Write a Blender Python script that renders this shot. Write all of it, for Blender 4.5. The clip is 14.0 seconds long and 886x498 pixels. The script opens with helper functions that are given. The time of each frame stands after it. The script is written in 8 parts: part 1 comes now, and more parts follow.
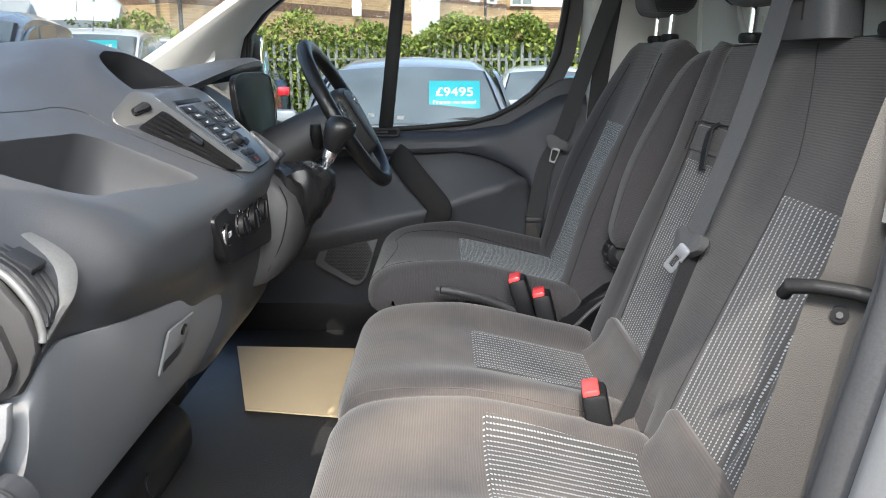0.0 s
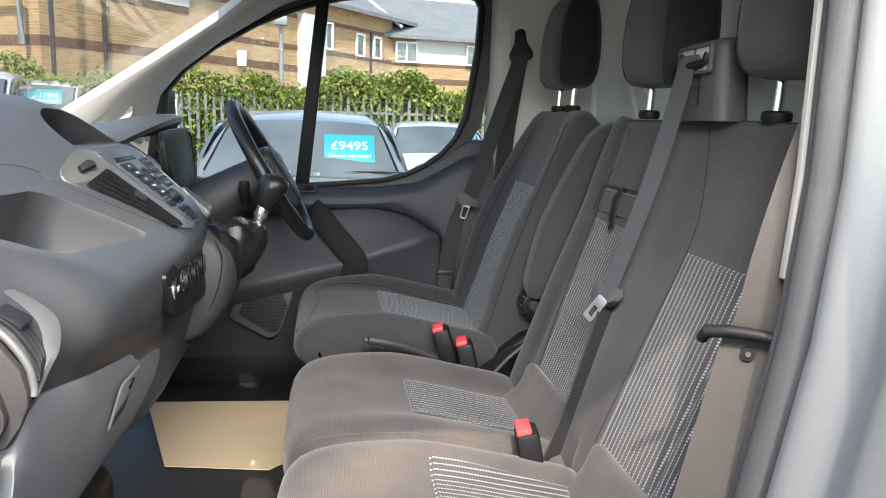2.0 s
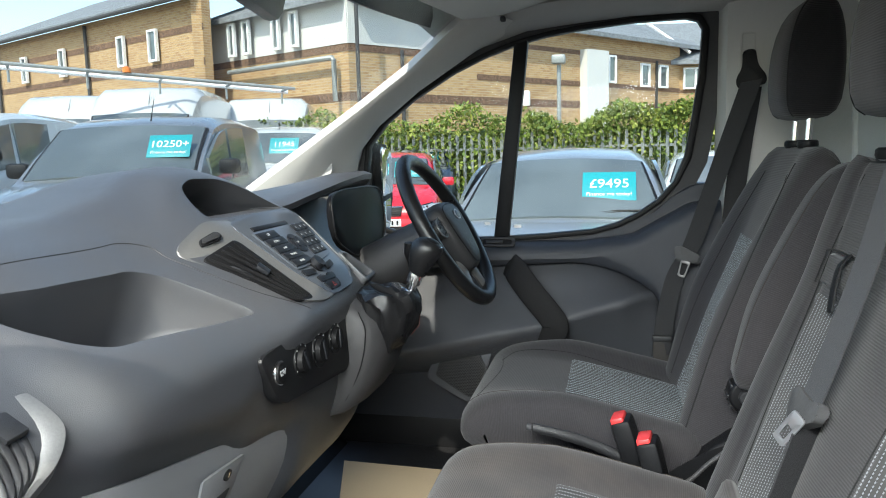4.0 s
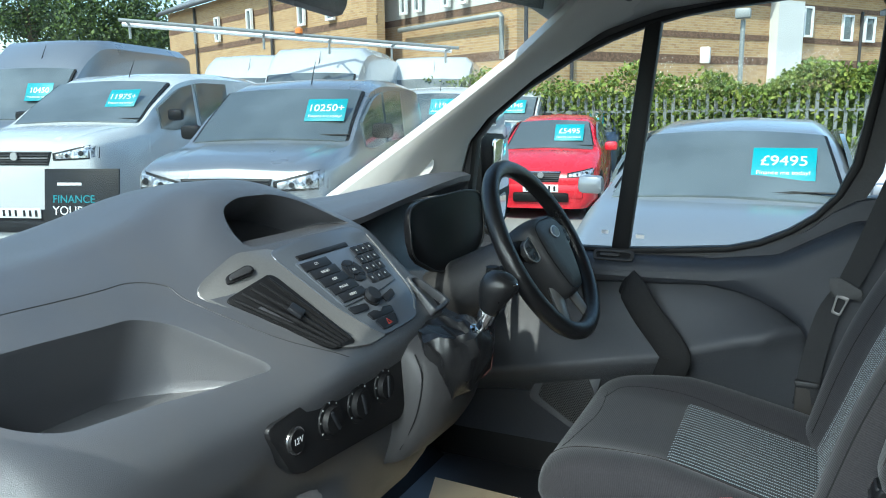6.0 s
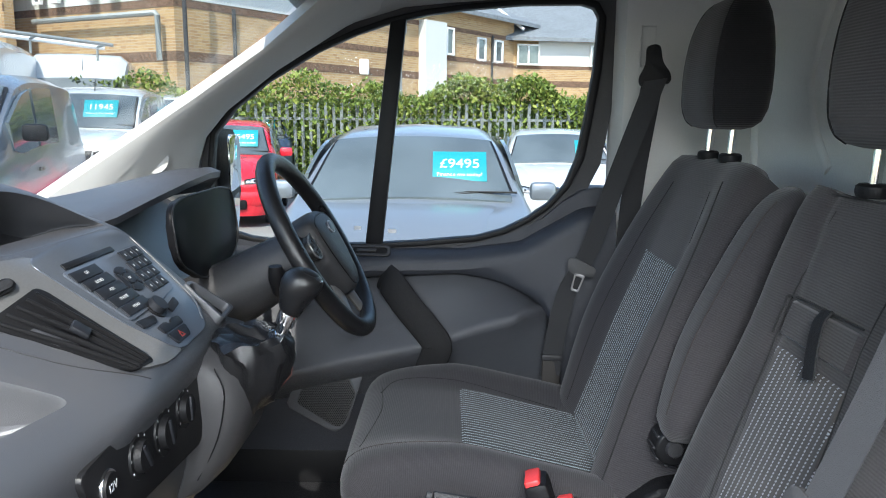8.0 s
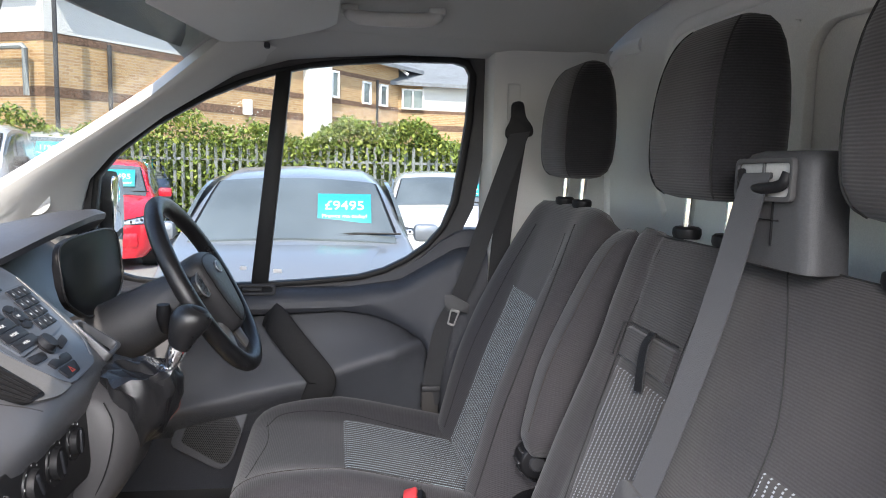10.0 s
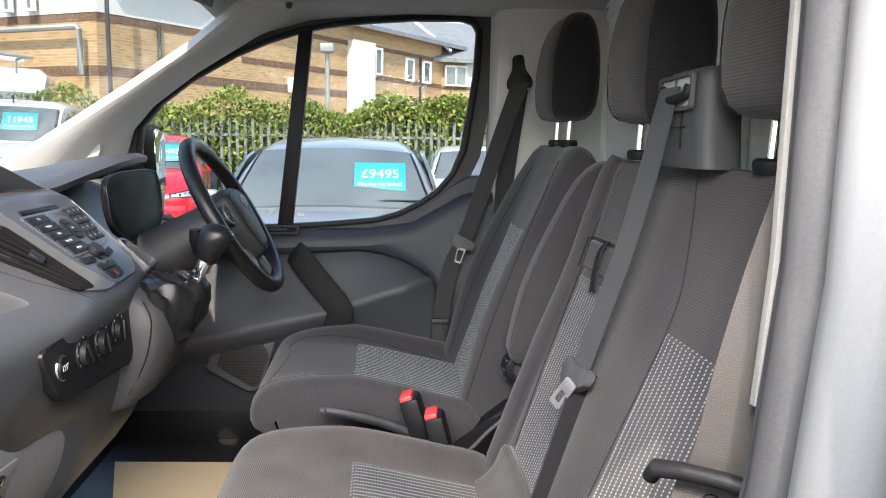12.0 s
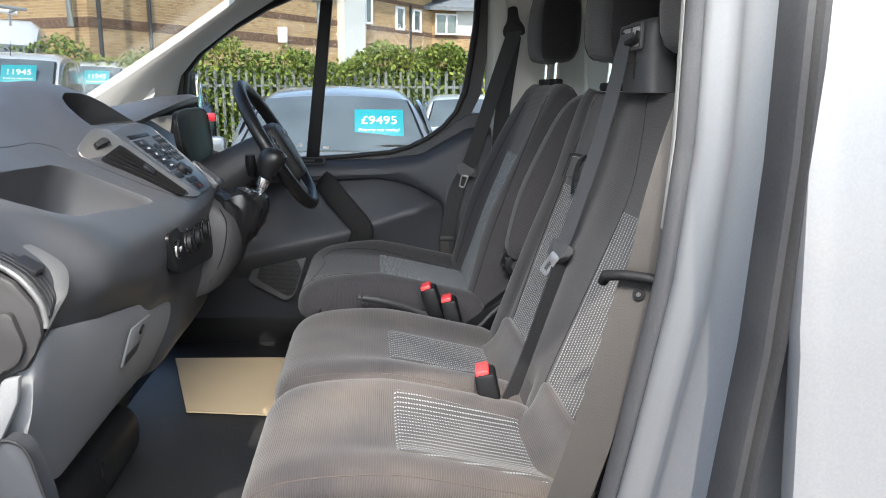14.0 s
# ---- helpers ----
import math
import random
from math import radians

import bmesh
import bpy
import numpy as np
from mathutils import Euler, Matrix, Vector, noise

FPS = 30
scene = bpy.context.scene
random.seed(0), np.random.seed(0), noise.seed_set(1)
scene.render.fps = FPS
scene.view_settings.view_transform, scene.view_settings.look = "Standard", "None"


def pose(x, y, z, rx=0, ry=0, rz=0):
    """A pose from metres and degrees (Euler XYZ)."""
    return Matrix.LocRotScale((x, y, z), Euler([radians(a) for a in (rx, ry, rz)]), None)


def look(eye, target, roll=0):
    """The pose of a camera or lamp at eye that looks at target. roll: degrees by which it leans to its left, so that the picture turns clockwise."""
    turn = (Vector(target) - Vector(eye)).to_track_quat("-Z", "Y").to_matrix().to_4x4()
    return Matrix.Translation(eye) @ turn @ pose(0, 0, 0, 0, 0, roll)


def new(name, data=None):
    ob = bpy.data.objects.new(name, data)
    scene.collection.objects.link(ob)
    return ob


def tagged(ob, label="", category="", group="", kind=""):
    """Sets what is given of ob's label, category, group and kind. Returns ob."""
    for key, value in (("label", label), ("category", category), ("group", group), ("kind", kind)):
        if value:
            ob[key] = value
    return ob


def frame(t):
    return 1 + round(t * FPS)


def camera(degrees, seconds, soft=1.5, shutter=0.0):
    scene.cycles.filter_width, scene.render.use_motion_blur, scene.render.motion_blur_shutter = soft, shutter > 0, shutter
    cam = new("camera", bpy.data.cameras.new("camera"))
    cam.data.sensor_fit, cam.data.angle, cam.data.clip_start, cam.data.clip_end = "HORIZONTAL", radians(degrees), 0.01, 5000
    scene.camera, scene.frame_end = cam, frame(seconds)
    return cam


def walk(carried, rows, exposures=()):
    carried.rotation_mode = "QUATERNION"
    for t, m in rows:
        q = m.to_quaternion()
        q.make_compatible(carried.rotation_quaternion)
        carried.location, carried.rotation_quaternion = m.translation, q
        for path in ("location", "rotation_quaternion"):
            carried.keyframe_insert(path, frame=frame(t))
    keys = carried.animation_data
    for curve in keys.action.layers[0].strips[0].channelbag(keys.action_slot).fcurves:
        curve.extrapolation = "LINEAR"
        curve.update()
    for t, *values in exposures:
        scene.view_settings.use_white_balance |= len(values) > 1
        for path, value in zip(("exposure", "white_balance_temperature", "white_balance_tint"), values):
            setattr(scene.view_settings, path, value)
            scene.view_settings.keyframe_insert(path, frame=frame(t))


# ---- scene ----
cam = camera(60.8, 14.0, soft=1.0)
METRES, EYE, TILT, LEAN, TURN = 1.87, 1.47, -13.8, 0.0, 0.0
ROWS = [
    (0.0, 0.0, 0.0, 0.0, 0.0, 0.0, -0.0),
    (0.5, -0.02, -0.0293, -0.0148, -2.98, -0.3, 0.45),
    (1.0, -0.0412, -0.0386, -0.0188, -5.64, 0.23, 0.55),
    (1.5, -0.0486, -0.0414, -0.0148, -7.72, 1.7, 0.49),
    (2.0, -0.0496, -0.0448, 0.0016, -8.78, 3.81, 0.46),
    (2.5, -0.0486, -0.045, 0.0119, -8.29, 5.97, 0.46),
    (3.0, -0.0439, -0.0399, 0.0146, -5.91, 7.42, 0.7),
    (3.5, -0.0046, -0.001, 0.0185, 2.17, 7.28, 0.29),
    (4.0, 0.0741, 0.0668, 0.0478, 12.75, 6.09, -1.67),
    (6.5, 0.1179, 0.2038, 0.1348, 25.07, 1.83, -5.2),
    (7.0, 0.1135, 0.221, 0.1384, 19.75, 2.25, -4.36),
    (7.5, 0.0661, 0.2166, 0.1241, 10.77, 3.12, -2.82),
    (8.0, 0.0075, 0.1936, 0.1121, 0.38, 3.95, -0.6),
    (8.5, -0.0115, 0.1724, 0.1067, -5.75, 4.99, 0.51),
    (9.0, -0.0119, 0.1579, 0.1104, -8.26, 7.04, 0.68),
    (11.5, 0.0514, 0.0771, 0.0724, -6.45, 7.08, 0.08),
    (12.0, 0.05, 0.0463, 0.0435, -4.77, 5.5, 0.12),
    (12.5, 0.0221, -0.0087, 0.0308, -4.01, 4.09, 0.3),
    (13.0, -0.0185, -0.0748, 0.0145, -3.96, 3.0, 0.38),
    (13.5, -0.0247, -0.1163, -0.0031, -4.51, 2.24, 0.53),
    (14.0, 0.0101, -0.1315, -0.0146, -5.36, 1.83, 0.83),
]
# seconds, stops, white balance
EXPOSURES = [(0.0, 1.38, 6850, 9), (0.6, 1.46, 7000, 11), (2.5, 1.38, 7050, 10), (3.0, 1.32, 6850, 8), (4.0, 1.27, 6700, 4), (6.5, 1.22, 6050, -4), (7.0, 1.27, 6150, -2), (8.0, 1.37, 6350, 8),
             (8.5, 1.56, 6350, 15), (9.0, 1.66, 6550, 15), (11.5, 1.64, 6950, 14), (12.5, 1.44, 7150, 12), (13.5, 1.38, 6850, 11), (14.0, 1.22, 6750, 10)]
walk(cam, [(t, pose(0, 0, EYE, TILT, LEAN, TURN) @ pose(METRES * x, METRES * y, METRES * z, 90 + pitch, roll, yaw)) for t, x, y, z, yaw, pitch, roll in ROWS],
     exposures=EXPOSURES)

from mathutils.bvhtree import BVHTree

# ---- world, sun and exposure ----
SUN_FROM = Vector((-0.083, -0.66, 0.75)).normalized()
world = bpy.data.worlds.new("sky")
scene.world = world
world.use_nodes = True
wn = world.node_tree.nodes
sky = wn.new("ShaderNodeTexSky")
sky.sky_type = "NISHITA"
sky.sun_disc = False
sky.sun_elevation = math.asin(SUN_FROM.z)
sky.sun_rotation = math.atan2(SUN_FROM.x, SUN_FROM.y)
world.node_tree.links.new(sky.outputs[0], wn["Background"].inputs[0])
wn["Background"].inputs[1].default_value = 0.15
sun = new("sun", bpy.data.lights.new("sun", "SUN"))
sun.data.energy = 2.3
sun.data.angle = radians(0.6)
sun.data.color = (1.0, 0.95, 0.87)
sun.matrix_world = look(SUN_FROM * 30, (0, 0, 0))
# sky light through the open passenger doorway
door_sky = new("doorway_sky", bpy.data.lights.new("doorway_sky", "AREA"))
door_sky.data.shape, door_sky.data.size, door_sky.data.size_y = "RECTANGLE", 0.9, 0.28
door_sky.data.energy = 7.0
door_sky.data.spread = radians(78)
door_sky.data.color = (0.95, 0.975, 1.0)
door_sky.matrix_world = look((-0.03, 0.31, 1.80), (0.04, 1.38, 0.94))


# ---- materials ----
def mat(name, color, rough=0.6, metal=0.0, grain=0.0, grain_scale=400.0, stain=0.0, stain_scale=6.0, bump=0.0, bump_scale=0.0,
        coat=0.0, sheen=0.0, second=None, spec=0.5):
    """A surface with fine grain and broad stains in its colour and fine relief, at real-world size."""
    m = bpy.data.materials.new(name)
    m.use_nodes = True
    nt = m.node_tree
    b = nt.nodes["Principled BSDF"]
    b.inputs["Roughness"].default_value = rough
    b.inputs["Metallic"].default_value = metal
    b.inputs["Coat Weight"].default_value = coat
    b.inputs["Coat Roughness"].default_value = 0.05
    b.inputs["Sheen Weight"].default_value = sheen
    b.inputs["Specular IOR Level"].default_value = spec
    b.inputs["Base Color"].default_value = (*color, 1)
    co = nt.nodes.new("ShaderNodeTexCoord").outputs["Object"]
    if grain or stain:
        n1 = nt.nodes.new("ShaderNodeTexNoise")
        n1.inputs["Scale"].default_value = grain_scale
        n2 = nt.nodes.new("ShaderNodeTexNoise")
        n2.inputs["Scale"].default_value = stain_scale
        n2.inputs["Detail"].default_value = 5
        nt.links.new(co, n1.inputs["Vector"])
        nt.links.new(co, n2.inputs["Vector"])
        first = nt.nodes.new("ShaderNodeMix")
        first.data_type = "RGBA"
        c1 = [min(1, c * (1 - grain)) for c in color]
        c2 = [min(1, c * (1 + grain)) for c in color]
        first.inputs[6].default_value = (*c1, 1)
        first.inputs[7].default_value = (*c2, 1)
        sharp = nt.nodes.new("ShaderNodeMapRange")
        sharp.inputs[1].default_value, sharp.inputs[2].default_value = 0.36, 0.64
        nt.links.new(n1.outputs[0], sharp.inputs[0])
        nt.links.new(sharp.outputs[0], first.inputs[0])
        ramp = nt.nodes.new("ShaderNodeMapRange")
        ramp.inputs[1].default_value, ramp.inputs[2].default_value = 0.42, 0.68
        ramp.inputs[3].default_value, ramp.inputs[4].default_value = 0.0, stain
        nt.links.new(n2.outputs[0], ramp.inputs[0])
        last = nt.nodes.new("ShaderNodeMix")
        last.data_type = "RGBA"
        nt.links.new(first.outputs[2], last.inputs[6])
        last.inputs[7].default_value = (*(second or [c * 0.6 for c in color]), 1)
        nt.links.new(ramp.outputs[0], last.inputs[0])
        nt.links.new(last.outputs[2], b.inputs["Base Color"])
        rr = nt.nodes.new("ShaderNodeMapRange")
        rr.inputs[3].default_value, rr.inputs[4].default_value = max(0, rough - 0.08), min(1, rough + 0.08)
        nt.links.new(n2.outputs[0], rr.inputs[0])
        nt.links.new(rr.outputs[0], b.inputs["Roughness"])
    if bump:
        n3 = nt.nodes.new("ShaderNodeTexNoise")
        n3.inputs["Scale"].default_value = bump_scale or grain_scale
        nt.links.new(co, n3.inputs["Vector"])
        bp = nt.nodes.new("ShaderNodeBump")
        bp.inputs["Strength"].default_value = bump
        bp.inputs["Distance"].default_value = 0.002
        nt.links.new(n3.outputs[0], bp.inputs["Height"])
        nt.links.new(bp.outputs[0], b.inputs["Normal"])
    return m


def wave_mask(nt, value, period, duty):
    """1 where value / period falls in the first duty part of its cell."""
    d = nt.nodes.new("ShaderNodeMath")
    d.operation = "DIVIDE"
    nt.links.new(value, d.inputs[0])
    d.inputs[1].default_value = period
    f = nt.nodes.new("ShaderNodeMath")
    f.operation = "FRACT"
    nt.links.new(d.outputs[0], f.inputs[0])
    c = nt.nodes.new("ShaderNodeMath")
    c.operation = "LESS_THAN"
    nt.links.new(f.outputs[0], c.inputs[0])
    c.inputs[1].default_value = duty
    return c.outputs[0]


def fabric(name, base, thread, period_u, duty_u, period_v, duty_v, stain, rib=0.0, dust=(0.2, 0.17, 0.145)):
    """Woven cloth by its UV map in metres: threads in rows, a fine rib and broad dusty wear."""
    m = bpy.data.materials.new(name)
    m.use_nodes = True
    nt = m.node_tree
    b = nt.nodes["Principled BSDF"]
    b.inputs["Roughness"].default_value = 0.92
    b.inputs["Specular IOR Level"].default_value = 0.2
    b.inputs["Sheen Weight"].default_value = 0.14
    b.inputs["Sheen Roughness"].default_value = 0.5
    tc = nt.nodes.new("ShaderNodeTexCoord")
    sep = nt.nodes.new("ShaderNodeSeparateXYZ")
    nt.links.new(tc.outputs["UV"], sep.inputs[0])
    # each dash leans a little across its row
    lean = nt.nodes.new("ShaderNodeMath")
    lean.operation = "PINGPONG"
    nt.links.new(sep.outputs[1], lean.inputs[0])
    lean.inputs[1].default_value = period_v * 0.5
    across = nt.nodes.new("ShaderNodeMath")
    across.operation = "MULTIPLY_ADD"
    nt.links.new(lean.outputs[0], across.inputs[0])
    across.inputs[1].default_value = 0.45
    nt.links.new(sep.outputs[0], across.inputs[2])
    rows = wave_mask(nt, across.outputs[0], period_u, duty_u)
    dash = wave_mask(nt, sep.outputs[1], period_v, duty_v)
    mul = nt.nodes.new("ShaderNodeMath")
    mul.operation = "MULTIPLY"
    nt.links.new(rows, mul.inputs[0])
    nt.links.new(dash, mul.inputs[1])
    n2 = nt.nodes.new("ShaderNodeTexNoise")
    n2.inputs["Scale"].default_value = 5.0
    n2.inputs["Detail"].default_value = 6
    nt.links.new(tc.outputs["Object"], n2.inputs["Vector"])
    n1 = nt.nodes.new("ShaderNodeTexNoise")
    n1.inputs["Scale"].default_value = 420
    n1.inputs["Detail"].default_value = 4
    nt.links.new(tc.outputs["Object"], n1.inputs["Vector"])
    first = nt.nodes.new("ShaderNodeMix")
    first.data_type = "RGBA"
    first.inputs[6].default_value = (*[c * 0.86 for c in base], 1)
    first.inputs[7].default_value = (*[c * 1.16 for c in base], 1)
    sharp = nt.nodes.new("ShaderNodeMapRange")
    sharp.inputs[1].default_value, sharp.inputs[2].default_value = 0.36, 0.64
    nt.links.new(n1.outputs[0], sharp.inputs[0])
    nt.links.new(sharp.outputs[0], first.inputs[0])
    wear = nt.nodes.new("ShaderNodeMapRange")
    wear.inputs[1].default_value, wear.inputs[2].default_value = 0.35, 0.7
    wear.inputs[3].default_value, wear.inputs[4].default_value = stain * 0.1, stain
    nt.links.new(n2.outputs[0], wear.inputs[0])
    dusty = nt.nodes.new("ShaderNodeMix")
    dusty.data_type = "RGBA"
    nt.links.new(first.outputs[2], dusty.inputs[6])
    dusty.inputs[7].default_value = (*dust, 1)
    nt.links.new(wear.outputs[0], dusty.inputs[0])
    last = nt.nodes.new("ShaderNodeMix")
    last.data_type = "RGBA"
    nt.links.new(dusty.outputs[2], last.inputs[6])
    last.inputs[7].default_value = (*thread, 1)
    nt.links.new(mul.outputs[0], last.inputs[0])
    nt.links.new(last.outputs[2], b.inputs["Base Color"])
    bp = nt.nodes.new("ShaderNodeBump")
    bp.inputs["Strength"].default_value = 0.3
    bp.inputs["Distance"].default_value = 0.0009
    if rib:
        ribs = nt.nodes.new("ShaderNodeMath")
        ribs.operation = "SINE"
        sc = nt.nodes.new("ShaderNodeMath")
        sc.operation = "MULTIPLY"
        nt.links.new(sep.outputs[1], sc.inputs[0])
        sc.inputs[1].default_value = 6.283 / rib
        nt.links.new(sc.outputs[0], ribs.inputs[0])
        nt.links.new(ribs.outputs[0], bp.inputs["Height"])
        cord = nt.nodes.new("ShaderNodeMapRange")
        cord.inputs[1].default_value = -1.0
        cord.inputs[3].default_value, cord.inputs[4].default_value = 0.86, 1.14
        nt.links.new(ribs.outputs[0], cord.inputs[0])
        shade = nt.nodes.new("ShaderNodeVectorMath")
        shade.operation = "SCALE"
        nt.links.new(last.outputs[2], shade.inputs[0])
        nt.links.new(cord.outputs[0], shade.inputs["Scale"])
        nt.links.new(shade.outputs[0], b.inputs["Base Color"])
    else:
        nt.links.new(mul.outputs[0], bp.inputs["Height"])
    nt.links.new(bp.outputs[0], b.inputs["Normal"])
    return m


def glass_mat(name, tint=(1, 1, 1), dark=0.0):
    m = bpy.data.materials.new(name)
    m.use_nodes = True
    nt = m.node_tree
    out = nt.nodes["Material Output"]
    tr = nt.nodes.new("ShaderNodeBsdfTransparent")
    tr.inputs[0].default_value = (*tint, 1)
    gl = nt.nodes.new("ShaderNodeBsdfGlossy")
    gl.inputs["Roughness"].default_value = 0.02
    lw = nt.nodes.new("ShaderNodeLayerWeight")
    pw = nt.nodes.new("ShaderNodeMath")
    pw.operation = "POWER"
    nt.links.new(lw.outputs["Facing"], pw.inputs[0])
    pw.inputs[1].default_value = 4.5
    fr = nt.nodes.new("ShaderNodeMapRange")
    fr.inputs[3].default_value, fr.inputs[4].default_value = 0.004, 0.5
    nt.links.new(pw.outputs[0], fr.inputs[0])
    mx = nt.nodes.new("ShaderNodeMixShader")
    nt.links.new(fr.outputs[0], mx.inputs[0])
    nt.links.new(tr.outputs[0], mx.inputs[1])
    nt.links.new(gl.outputs[0], mx.inputs[2])
    nt.links.new(mx.outputs[0], out.inputs[0])
    return m


def brick_mat():
    m = mat("yellow_brick", (0.42, 0.27, 0.13), 0.9)
    nt = m.node_tree
    b = nt.nodes["Principled BSDF"]
    tc = nt.nodes.new("ShaderNodeTexCoord")
    br = nt.nodes.new("ShaderNodeTexBrick")
    br.inputs["Color1"].default_value = (0.50, 0.33, 0.16, 1)
    br.inputs["Color2"].default_value = (0.36, 0.21, 0.10, 1)
    br.inputs["Mortar"].default_value = (0.45, 0.36, 0.25, 1)
    br.inputs["Scale"].default_value = 1.0
    br.inputs["Mortar Size"].default_value = 0.008
    br.inputs["Brick Width"].default_value = 0.225
    br.inputs["Row Height"].default_value = 0.075
    nt.links.new(tc.outputs["UV"], br.inputs["Vector"])
    nt.links.new(br.outputs[0], b.inputs["Base Color"])
    return m


